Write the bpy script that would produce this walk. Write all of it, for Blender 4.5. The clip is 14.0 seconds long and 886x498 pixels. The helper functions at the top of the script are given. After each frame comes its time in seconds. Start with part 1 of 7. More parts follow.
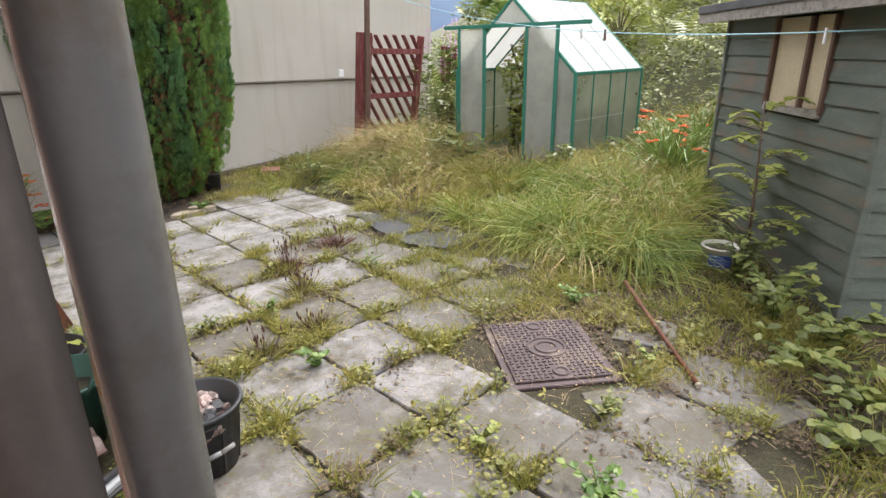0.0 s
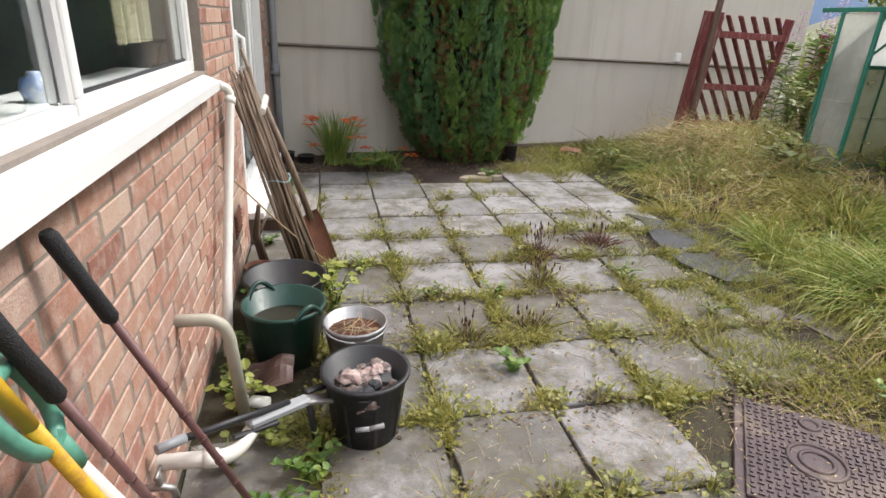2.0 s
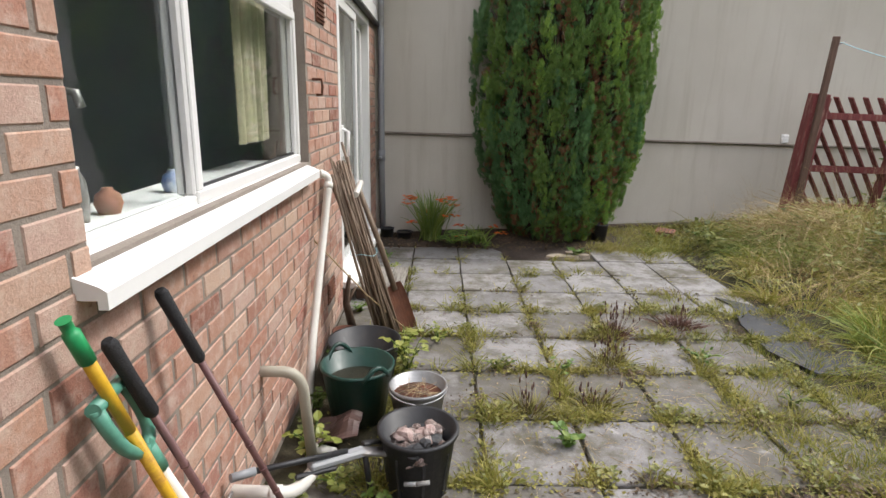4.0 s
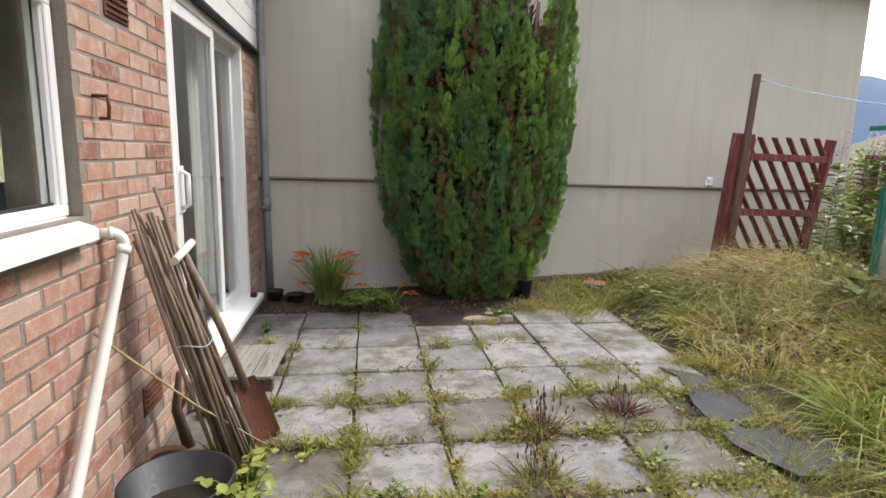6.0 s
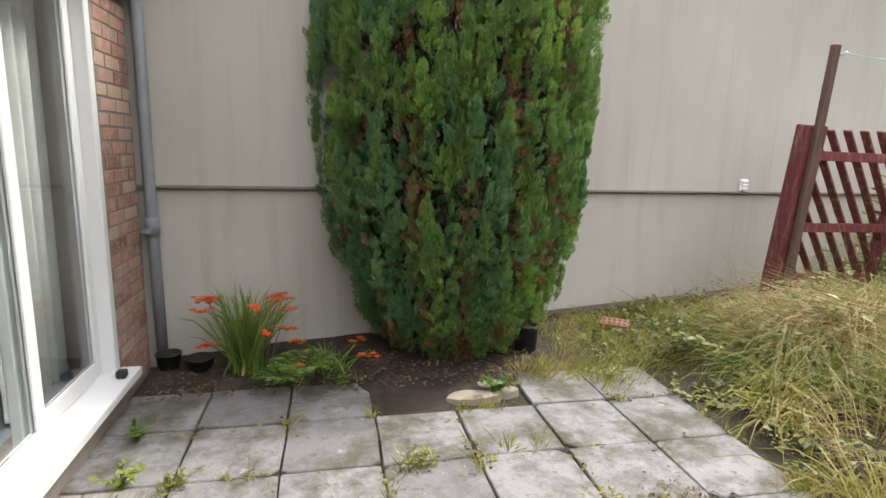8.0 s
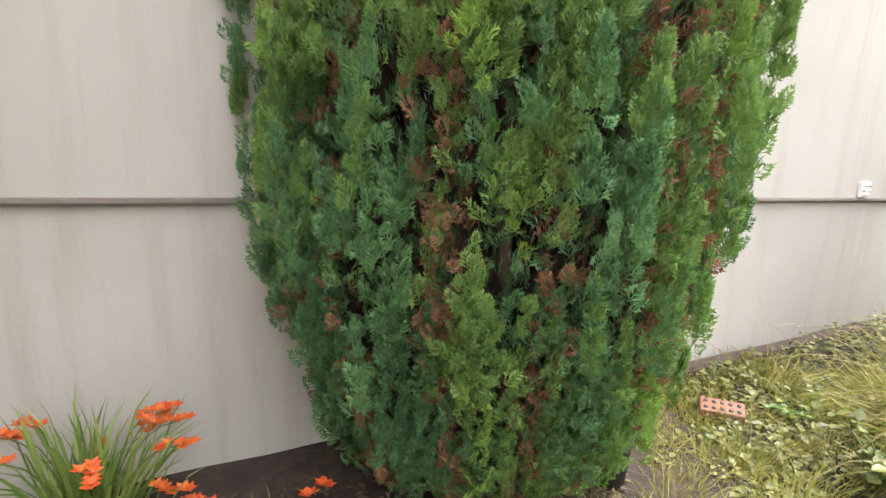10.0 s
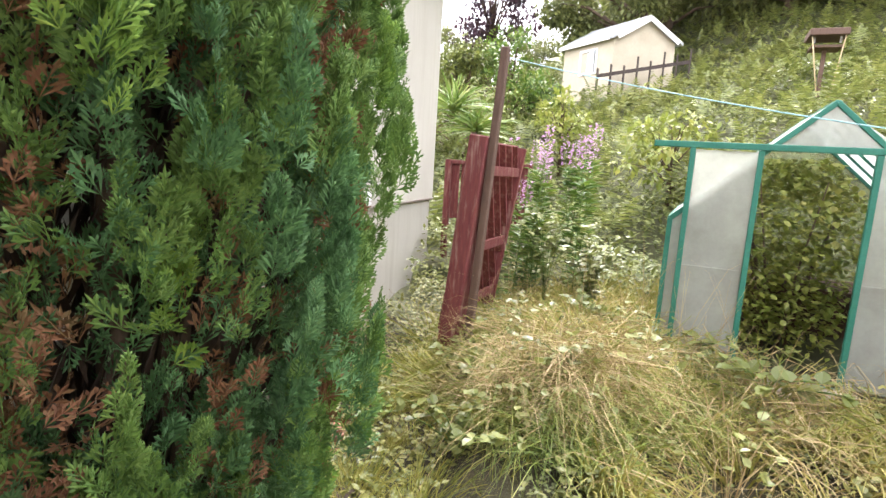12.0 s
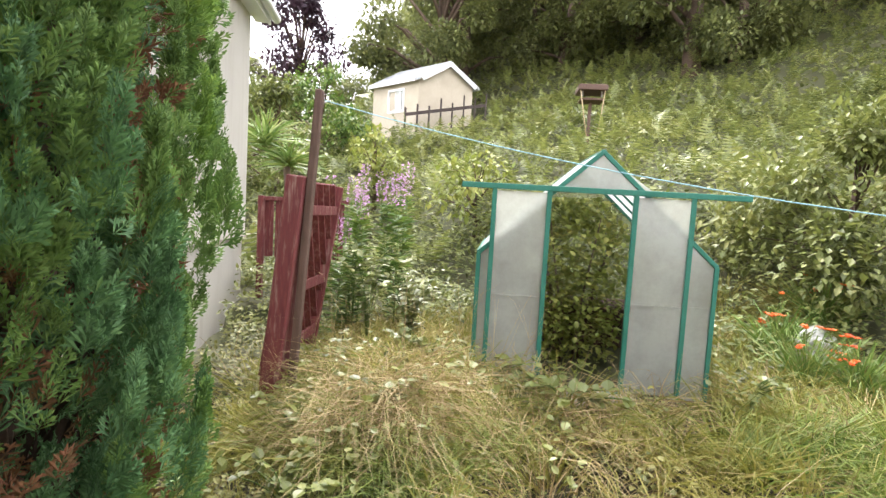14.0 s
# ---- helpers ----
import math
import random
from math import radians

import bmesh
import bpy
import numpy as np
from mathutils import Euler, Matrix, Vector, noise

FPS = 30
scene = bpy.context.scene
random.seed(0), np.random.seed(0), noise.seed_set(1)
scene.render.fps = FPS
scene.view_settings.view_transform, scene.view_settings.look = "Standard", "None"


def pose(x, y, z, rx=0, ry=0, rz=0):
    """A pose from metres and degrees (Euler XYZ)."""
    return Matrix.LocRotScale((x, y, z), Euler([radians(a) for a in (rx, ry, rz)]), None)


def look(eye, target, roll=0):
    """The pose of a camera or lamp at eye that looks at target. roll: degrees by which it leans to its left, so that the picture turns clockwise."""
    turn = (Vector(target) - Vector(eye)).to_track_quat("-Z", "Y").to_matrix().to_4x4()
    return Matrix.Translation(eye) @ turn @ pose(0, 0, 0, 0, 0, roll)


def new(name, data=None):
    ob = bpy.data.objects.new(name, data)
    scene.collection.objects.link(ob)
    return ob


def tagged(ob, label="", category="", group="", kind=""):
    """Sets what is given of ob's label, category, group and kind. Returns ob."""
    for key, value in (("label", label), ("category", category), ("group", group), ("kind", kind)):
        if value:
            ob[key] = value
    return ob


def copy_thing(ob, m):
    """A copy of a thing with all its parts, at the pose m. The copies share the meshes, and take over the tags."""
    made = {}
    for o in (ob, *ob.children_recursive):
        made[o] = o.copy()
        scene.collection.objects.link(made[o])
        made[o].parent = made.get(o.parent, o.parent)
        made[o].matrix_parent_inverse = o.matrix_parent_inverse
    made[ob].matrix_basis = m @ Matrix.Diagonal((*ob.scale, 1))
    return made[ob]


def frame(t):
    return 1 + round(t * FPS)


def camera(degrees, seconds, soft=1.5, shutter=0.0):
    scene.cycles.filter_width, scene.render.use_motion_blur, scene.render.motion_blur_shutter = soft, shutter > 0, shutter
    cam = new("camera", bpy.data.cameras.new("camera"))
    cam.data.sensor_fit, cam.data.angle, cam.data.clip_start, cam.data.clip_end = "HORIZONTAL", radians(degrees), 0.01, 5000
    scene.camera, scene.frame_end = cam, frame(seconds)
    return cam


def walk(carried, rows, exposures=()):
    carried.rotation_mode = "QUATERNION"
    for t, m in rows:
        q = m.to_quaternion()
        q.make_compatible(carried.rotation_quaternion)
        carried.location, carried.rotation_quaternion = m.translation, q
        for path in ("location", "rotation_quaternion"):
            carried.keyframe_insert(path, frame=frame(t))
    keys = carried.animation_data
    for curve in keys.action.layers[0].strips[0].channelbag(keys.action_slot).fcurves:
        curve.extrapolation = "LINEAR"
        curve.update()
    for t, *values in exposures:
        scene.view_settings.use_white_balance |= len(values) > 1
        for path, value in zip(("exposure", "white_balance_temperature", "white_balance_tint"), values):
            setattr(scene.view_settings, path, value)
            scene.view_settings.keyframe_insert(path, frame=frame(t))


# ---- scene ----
cam = camera(76.5, 14.0)
EXPOSURES = [(0.0, 0.98), (1.5, 0.85), (3.0, 0.5), (6.0, 0.65), (7.0, 0.86), (8.0, 0.95), (10.5, 1.98), (11.5, 1.75), (12.5, 1.7), (14.0, 1.47)]
PATH = [
    (0, (0.04, 0.547, 1.464), (1.364, 1.887, 0.791), -0.8),
    (0.5, (0.209, 0.55, 1.429), (1.455, 1.952, 0.733), -1.7),
    (1, (0.342, 0.602, 1.423), (1.337, 2.189, 0.719), -0.3),
    (1.5, (0.422, 0.679, 1.401), (1.128, 2.404, 0.676), 1.4),
    (2, (0.503, 0.712, 1.417), (0.904, 2.524, 0.672), 2.7),
    (2.5, (0.571, 0.597, 1.448), (0.731, 2.446, 0.701), 1.7),
    (3, (0.621, 0.48, 1.48), (0.668, 2.352, 0.777), 1.3),
    (3.2, (0.629, 0.456, 1.499), (0.657, 2.342, 0.833), 1.4),
    (5.3, (0.852, 0.807, 1.458), (0.895, 2.775, 1.107), 0.6),
    (5.5, (0.892, 0.939, 1.447), (1.002, 2.905, 1.098), 0.8),
    (6, (0.987, 1.353, 1.42), (1.252, 3.307, 1.082), 1.1),
    (6.5, (1.038, 1.722, 1.43), (1.401, 3.659, 1.088), 1.3),
    (7, (1.099, 2.091, 1.44), (1.506, 4.018, 1.096), 1.1),
    (7.5, (1.163, 2.541, 1.458), (1.581, 4.464, 1.103), 1.2),
    (8, (1.141, 2.963, 1.468), (1.535, 4.889, 1.099), 1.3),
    (8.2, (1.139, 3.128, 1.462), (1.507, 5.058, 1.089), 1.3),
    (10.3, (1.316, 4.906, 1.467), (1.9, 6.763, 1.006), 3.4),
    (10.5, (1.354, 4.974, 1.47), (2.168, 6.745, 1.022), 4.1),
    (11, (1.358, 5.108, 1.495), (2.787, 6.456, 1.122), 4.7),
    (11.5, (1.249, 5.213, 1.493), (2.947, 6.216, 1.162), 4.5),
    (12, (1.172, 5.336, 1.502), (2.969, 6.156, 1.185), 3.5),
    (12.5, (1.139, 5.403, 1.521), (2.991, 6.092, 1.211), 2.6),
    (13, (1.131, 5.4, 1.537), (3.045, 5.915, 1.268), 2.8),
    (13.5, (1.12, 5.376, 1.547), (3.077, 5.724, 1.328), 3.0),
    (14, (1.116, 5.357, 1.554), (3.098, 5.568, 1.386), 3.3),
]
walk(cam, [(t, look(eye, target, roll)) for t, eye, target, roll in PATH], EXPOSURES)

# ---- world, sun, light ----
SUN = Vector((0.74, 0.16, 0.95)).normalized()
world = bpy.data.worlds.new("sky")
scene.world = world
world.use_nodes = True
wn, wl = world.node_tree.nodes, world.node_tree.links
sky = wn.new("ShaderNodeTexSky")
sky.sky_type = "NISHITA"
sky.sun_disc = False
sky.sun_elevation = math.asin(SUN.z)
sky.sun_rotation = math.atan2(SUN.x, SUN.y)
sky.air_density, sky.dust_density, sky.ozone_density = 1.0, 4.0, 1.0
cloud = wn.new("ShaderNodeMix")
cloud.data_type = "RGBA"
cloud.inputs[0].default_value = 0.72
cloud.inputs[7].default_value = (14.2, 14.0, 15.0, 1)
wl.new(sky.outputs[0], cloud.inputs[6])
wl.new(cloud.outputs[2], wn["Background"].inputs[0])
wn["Background"].inputs[1].default_value = 0.14
sun = new("sun", bpy.data.lights.new("sun", "SUN"))
sun.data.energy, sun.data.angle, sun.data.color = 2.0, radians(12), (1.0, 0.97, 0.92)
sun.matrix_world = look(SUN * 50, (0, 0, 0))


# ---- materials ----
def nodes_of(name, rough=0.7, metal=0.0):
    m = bpy.data.materials.new(name)
    m.use_nodes = True
    n, l = m.node_tree.nodes, m.node_tree.links
    b = n["Principled BSDF"]
    b.inputs["Roughness"].default_value, b.inputs["Metallic"].default_value = rough, metal
    return m, n, l, b


def coords(n, l, scale=(1, 1, 1), space="Object", turn=(0, 0, 0)):
    tc, mp = n.new("ShaderNodeTexCoord"), n.new("ShaderNodeMapping")
    mp.inputs["Scale"].default_value = scale
    mp.inputs["Rotation"].default_value = turn
    l.new(tc.outputs[space], mp.inputs[0])
    return mp.outputs[0]


def noise_of(n, l, vec, scale, detail=4.0, rough=0.6):
    t = n.new("ShaderNodeTexNoise")
    t.inputs["Scale"].default_value, t.inputs["Detail"].default_value, t.inputs["Roughness"].default_value = scale, detail, rough
    if vec:
        l.new(vec, t.inputs["Vector"])
    return t.outputs[0]


def ramp_of(n, l, fac, *stops):
    r = n.new("ShaderNodeValToRGB")
    e = r.color_ramp.elements
    while len(e) < len(stops):
        e.new(0.5)
    for k, (p, c) in enumerate(stops):
        e[k].position, e[k].color = p, (*c, 1) if len(c) == 3 else c
    l.new(fac, r.inputs[0])
    return r.outputs[0]


def mixed(n, l, fac, a, b, kind="MIX"):
    x = n.new("ShaderNodeMix")
    x.data_type, x.blend_type = "RGBA", kind
    for k, v in ((0, fac), (6, a), (7, b)):
        if isinstance(v, (int, float)):
            x.inputs[k].default_value = v
        elif isinstance(v, tuple):
            x.inputs[k].default_value = (*v, 1)
        else:
            l.new(v, x.inputs[k])
    return x.outputs[2]


def bumped(n, l, b, height, strength=0.3, dist=0.01):
    p = n.new("ShaderNodeBump")
    p.inputs["Strength"].default_value, p.inputs["Distance"].default_value = strength, dist
    l.new(height, p.inputs["Height"])
    l.new(p.outputs[0], b.inputs["Normal"])


def span(lo, hi):
    return (lo, (0, 0, 0)), (hi, (1, 1, 1))


def plain(name, a, b, scale=6.0, rough=0.6, metal=0.0, bump=0.15, grain=60.0, stretch=(1, 1, 1), dirt=None, space="Object", deep=0.4):
    """A surface between two colours at two scales, with dirt patches and a fine relief."""
    m, n, l, p = nodes_of(name, rough, metal)
    v = coords(n, l, stretch, space)
    big = ramp_of(n, l, noise_of(n, l, v, scale), *span(0.32, 0.68))
    fine = noise_of(n, l, v, grain, 5)
    c = mixed(n, l, big, a, b)
    c = mixed(n, l, deep, c, ramp_of(n, l, fine, (0.3, (0.45, 0.45, 0.45)), (0.7, (1.0, 1.0, 1.0))), "MULTIPLY")
    if dirt:
        c = mixed(n, l, ramp_of(n, l, noise_of(n, l, v, scale * 0.7, 8, 0.7), *span(0.52, 0.66)), c, dirt)
    l.new(c, p.inputs["Base Color"])
    l.new(ramp_of(n, l, fine, (0.2, (rough * 0.8,) * 3), (0.8, (min(1, rough * 1.2),) * 3)), p.inputs["Roughness"])
    if bump:
        bumped(n, l, p, fine, bump)
    return m


def leafy(name, *stops, rough=0.5, patch=1.5, trans=0.25, per="island"):
    """Foliage: each leaf takes its own tone, patches drift over the plant."""
    m, n, l, p = nodes_of(name, rough)
    if per == "island":
        g = n.new("ShaderNodeNewGeometry")
        r = g.outputs["Random Per Island"]
    else:
        g = n.new("ShaderNodeObjectInfo")
        r = g.outputs["Random"]
    v = coords(n, l)
    patchy = noise_of(n, l, v, patch, 3)
    add = n.new("ShaderNodeMath")
    add.operation = "MULTIPLY_ADD"
    l.new(r, add.inputs[0])
    add.inputs[1].default_value = 0.6
    sub = n.new("ShaderNodeMath")
    sub.operation = "MULTIPLY_ADD"
    l.new(patchy, sub.inputs[0])
    sub.inputs[1].default_value, sub.inputs[2].default_value = 1.4, -0.5
    l.new(sub.outputs[0], add.inputs[2])
    c = ramp_of(n, l, add.outputs[0], *[(q, (k[0] * 1.2, k[1], k[2] * 1.1) if k[1] > k[0] else k) for q, k in stops])
    l.new(c, p.inputs["Base Color"])
    if trans:
        t = n.new("ShaderNodeBsdfTranslucent")
        l.new(c, t.inputs[0])
        mx = n.new("ShaderNodeMixShader")
        mx.inputs[0].default_value = trans
        l.new(p.outputs[0], mx.inputs[1])
        l.new(t.outputs[0], mx.inputs[2])
        l.new(mx.outputs[0], n["Material Output"].inputs[0])
    return m


def brick_material():
    m, n, l, p = nodes_of("fired_brick", 0.85)
    oi = n.new("ShaderNodeObjectInfo")
    ge = n.new("ShaderNodeNewGeometry")
    mul = n.new("ShaderNodeMath")
    mul.operation = "ADD"
    l.new(oi.outputs["Random"], mul.inputs[0])
    l.new(ge.outputs["Random Per Island"], mul.inputs[1])
    fr = n.new("ShaderNodeMath")
    fr.operation = "FRACT"
    l.new(mul.outputs[0], fr.inputs[0])
    base = ramp_of(n, l, fr.outputs[0], (0.0, (0.28, 0.12, 0.085)), (0.18, (0.52, 0.29, 0.21)), (0.36, (0.42, 0.2, 0.14)), (0.52, (0.6, 0.43, 0.33)), (0.68, (0.48, 0.25, 0.17)), (0.84, (0.55, 0.38, 0.31)), (1.0, (0.36, 0.13, 0.09)))
    tc = n.new("ShaderNodeNewGeometry")
    fine = noise_of(n, l, tc.outputs["Position"], 160, 6, 0.7)
    patch = ramp_of(n, l, noise_of(n, l, tc.outputs["Position"], 16, 7, 0.7), *span(0.46, 0.66))
    c = mixed(n, l, 0.6, base, ramp_of(n, l, fine, (0.28, (0.4, 0.38, 0.36)), (0.65, (1, 1, 1))), "MULTIPLY")
    half = n.new("ShaderNodeMath")
    half.operation = "MULTIPLY"
    l.new(patch, half.inputs[0])
    half.inputs[1].default_value = 0.62
    c = mixed(n, l, half.outputs[0], c, (0.56, 0.45, 0.38))
    soot = ramp_of(n, l, noise_of(n, l, tc.outputs["Position"], 34, 6, 0.75), *span(0.6, 0.7))
    c = mixed(n, l, soot, c, (0.24, 0.13, 0.1))
    l.new(c, p.inputs["Base Color"])
    bumped(n, l, p, fine, 0.5, 0.006)
    return m


def slab_material(name, mossy):
    m, n, l, p = nodes_of(name, 0.9)
    ge = n.new("ShaderNodeNewGeometry")
    oi = n.new("ShaderNodeObjectInfo")
    pos = ge.outputs["Position"]
    fine = noise_of(n, l, pos, 150, 6, 0.75)
    base = ramp_of(n, l, oi.outputs["Random"], (0.0, (0.26, 0.252, 0.25)), (0.5, (0.33, 0.32, 0.315)), (1.0, (0.21, 0.205, 0.205)))
    c = mixed(n, l, 0.5, base, ramp_of(n, l, fine, (0.32, (0.4, 0.4, 0.39)), (0.66, (1.15, 1.13, 1.1))), "MULTIPLY")
    blot = ramp_of(n, l, noise_of(n, l, pos, 5.5, 8, 0.72), *span(0.46 - mossy, 0.68 - mossy))
    c = mixed(n, l, blot, c, (0.13, 0.122, 0.114))
    pale = ramp_of(n, l, noise_of(n, l, pos, 9, 6, 0.7), *span(0.6, 0.7))
    c = mixed(n, l, pale, c, (0.36, 0.35, 0.335))
    moss = ramp_of(n, l, noise_of(n, l, pos, 2.3, 8, 0.72), *span(0.48 - 0.6 * mossy, 0.62))
    c = mixed(n, l, moss, c, (0.1, 0.09, 0.066))
    green = ramp_of(n, l, noise_of(n, l, pos, 12, 8, 0.78), *span(0.56, 0.64))
    c = mixed(n, l, green, c, (0.12, 0.112, 0.05))
    grit = ramp_of(n, l, noise_of(n, l, pos, 75, 5, 0.7), *span(0.6, 0.7))
    c = mixed(n, l, grit, c, (0.1, 0.092, 0.078))
    l.new(c, p.inputs["Base Color"])
    bumped(n, l, p, fine, 0.45, 0.005)
    return m


def render_material():
    m, n, l, p = nodes_of("painted_render", 0.9)
    v = coords(n, l)
    fine = noise_of(n, l, v, 120, 5, 0.7)
    broad = ramp_of(n, l, noise_of(n, l, v, 0.9, 5, 0.6), *span(0.35, 0.7))
    c = mixed(n, l, broad, (0.5, 0.47, 0.408), (0.56, 0.53, 0.467))
    sv = coords(n, l, (3.0, 3.0, 0.25))
    streak = ramp_of(n, l, noise_of(n, l, sv, 2.2, 6, 0.65), *span(0.5, 0.75))
    c = mixed(n, l, streak, c, (0.45, 0.415, 0.35))
    c = mixed(n, l, 0.25, c, ramp_of(n, l, fine, (0.3, (0.6, 0.6, 0.6)), (0.7, (1, 1, 1))), "MULTIPLY")
    l.new(c, p.inputs["Base Color"])
    bumped(n, l, p, noise_of(n, l, v, 70, 6, 0.7), 0.22, 0.006)
    return m


def soil_material():
    m, n, l, p = nodes_of("mossy_soil", 0.95)
    ge = n.new("ShaderNodeNewGeometry")
    pos = ge.outputs["Position"]
    fine = noise_of(n, l, pos, 90, 8, 0.75)
    big = ramp_of(n, l, noise_of(n, l, pos, 1.6, 6, 0.7), *span(0.4, 0.62))
    c = mixed(n, l, big, (0.055, 0.042, 0.026), (0.07, 0.066, 0.027))
    mid = ramp_of(n, l, noise_of(n, l, pos, 7, 6, 0.7), *span(0.5, 0.66))
    c = mixed(n, l, mid, c, (0.105, 0.088, 0.045))
    c = mixed(n, l, 0.8, c, ramp_of(n, l, fine, (0.3, (0.3, 0.3, 0.3)), (0.7, (1.1, 1.1, 1.1))), "MULTIPLY")
    l.new(c, p.inputs["Base Color"])
    bumped(n, l, p, fine, 0.8, 0.02)
    return m


def glass_material(name, tint=(0.9, 0.95, 0.95), rough=0.02):
    m, n, l, p = nodes_of(name, rough)
    p.inputs["Base Color"].default_value = (*tint, 1)
    p.inputs["Transmission Weight"].default_value = 1.0
    p.inputs["IOR"].default_value = 1.45
    return m


def twinwall_material(name, light, dull, through_light, clear):
    m, n, l, p = nodes_of(name, 0.22)
    v = coords(n, l)
    c = mixed(n, l, ramp_of(n, l, noise_of(n, l, v, 2.5, 6, 0.7), *span(0.4, 0.7)), light, dull)
    l.new(c, p.inputs["Base Color"])
    t = n.new("ShaderNodeBsdfTranslucent")
    l.new(c, t.inputs[0])
    s = n.new("ShaderNodeBsdfTransparent")
    m1, m2 = n.new("ShaderNodeMixShader"), n.new("ShaderNodeMixShader")
    m1.inputs[0].default_value, m2.inputs[0].default_value = through_light, clear
    l.new(p.outputs[0], m1.inputs[1])
    l.new(t.outputs[0], m1.inputs[2])
    l.new(m1.outputs[0], m2.inputs[1])
    l.new(s.outputs[0], m2.inputs[2])
    l.new(m2.outputs[0], n["Material Output"].inputs[0])
    return m


BRICK = brick_material()
MORTAR = plain("mortar", (0.31, 0.265, 0.225), (0.25, 0.21, 0.18), 9, 0.95, bump=0.5, grain=140)
SLAB = slab_material("weathered_concrete_slab", 0.0)
MOSSYSLAB = slab_material("mossy_concrete_slab", 0.13)
RENDER = render_material()
SOIL = soil_material()
TURF = plain("hillside_turf", (0.07, 0.08, 0.03), (0.11, 0.105, 0.05), 1.3, 0.95, bump=0.5, grain=6)
GLASS = glass_material("window_glass")
TWINWALL = twinwall_material("cloudy_polycarbonate", (0.62, 0.63, 0.58), (0.46, 0.46, 0.42), 0.5, 0.42)
OLIVEPANE = twinwall_material("dark_olive_polycarbonate", (0.3, 0.33, 0.2), (0.16, 0.18, 0.1), 0.4, 0.4)
SIDEPANE = twinwall_material("dirty_side_polycarbonate", (0.5, 0.53, 0.42), (0.34, 0.37, 0.26), 0.45, 0.5)
# roof panes made whiter: the sky's sheen on them is painted into the colour
SKYWHITEPANE = twinwall_material("sky_white_roof_polycarbonate", (0.88, 0.89, 0.87), (0.8, 0.81, 0.78), 0.5, 0.12)
UPVC = plain("white_upvc", (0.82, 0.82, 0.81), (0.79, 0.79, 0.78), 3, 0.35, bump=0.0, deep=0.04)
GREYPVC = plain("grey_plastic_pipe", (0.24, 0.255, 0.275), (0.31, 0.32, 0.33), 4, 0.45, bump=0.05, dirt=(0.2, 0.18, 0.15), deep=0.12)
BROWNPIPE = plain("grimy_grey_pipe", (0.1, 0.082, 0.078), (0.15, 0.13, 0.125), 5, 0.6, bump=0.1)
WHITEPIPE = plain("white_waste_pipe", (0.78, 0.77, 0.72), (0.68, 0.66, 0.6), 5, 0.4, bump=0.04, deep=0.12)
FADEDPIPE = plain("faded_olive_pipe", (0.42, 0.4, 0.33), (0.36, 0.34, 0.27), 6, 0.5, bump=0.05, deep=0.12)
GREENMETAL = plain("green_painted_aluminium", (0.02, 0.16, 0.11), (0.035, 0.2, 0.14), 5, 0.45, bump=0.05)
REDWOOD = plain("dark_red_stained_wood", (0.13, 0.022, 0.025), (0.19, 0.045, 0.04), 5, 0.75, bump=0.4, grain=30, stretch=(8, 8, 1), dirt=(0.26, 0.15, 0.12))
BROWNWOOD = plain("dark_brown_post_wood", (0.09, 0.05, 0.035), (0.15, 0.09, 0.065), 5, 0.8, bump=0.4, grain=30, stretch=(8, 8, 1))
GREYWOOD = plain("weathered_grey_wood", (0.27, 0.245, 0.21), (0.38, 0.355, 0.32), 4, 0.85, bump=0.8, grain=20, stretch=(9, 0.7, 9), dirt=(0.1, 0.082, 0.062), deep=0.75)
SHEDWOOD = plain("faded_green_shed_paint", (0.085, 0.105, 0.082), (0.13, 0.15, 0.125), 2.2, 0.75, bump=0.45, grain=40, stretch=(1, 1, 4), dirt=(0.14, 0.1, 0.07), deep=0.55)
DOWNPIPE = plain("dull_brown_grey_pipe", (0.13, 0.125, 0.128), (0.18, 0.175, 0.178), 5, 0.24, bump=0.05, dirt=(0.12, 0.095, 0.08), deep=0.15)
FELT = plain("roofing_felt", (0.06, 0.06, 0.062), (0.1, 0.1, 0.1), 3, 0.95, bump=0.4)
BLACKPLASTIC = plain("black_bucket_plastic", (0.016, 0.017, 0.02), (0.022, 0.023, 0.026), 6, 0.5, bump=0.05, dirt=(0.035, 0.032, 0.03))
GREENPLASTIC = plain("dark_green_tub_plastic", (0.01, 0.045, 0.036), (0.017, 0.066, 0.052), 4, 0.4, bump=0.05, dirt=(0.05, 0.07, 0.05))
MINT = plain("mint_green_plastic", (0.13, 0.36, 0.27), (0.1, 0.3, 0.22), 4, 0.4, bump=0.04)
BRIGHTGREEN = plain("bright_green_plastic", (0.02, 0.3, 0.1), (0.03, 0.36, 0.13), 4, 0.4, bump=0.04)
YELLOW = plain("chipped_yellow_paint", (0.72, 0.44, 0.03), (0.66, 0.38, 0.02), 8, 0.45, bump=0.05, dirt=(0.3, 0.13, 0.04))
ZINC = plain("galvanised_steel", (0.27, 0.275, 0.28), (0.37, 0.37, 0.37), 8, 0.45, 0.7, bump=0.08, dirt=(0.3, 0.24, 0.18))
RUST = plain("rusty_iron", (0.19, 0.075, 0.04), (0.11, 0.045, 0.028), 9, 0.85, 0.2, bump=0.4)
MAROON = plain("maroon_tube", (0.13, 0.06, 0.06), (0.19, 0.1, 0.095), 8, 0.5, 0.2, bump=0.06)
GRIP = plain("black_foam_grip", (0.014, 0.014, 0.017), (0.024, 0.024, 0.027), 30, 0.75, bump=0.6, grain=220)
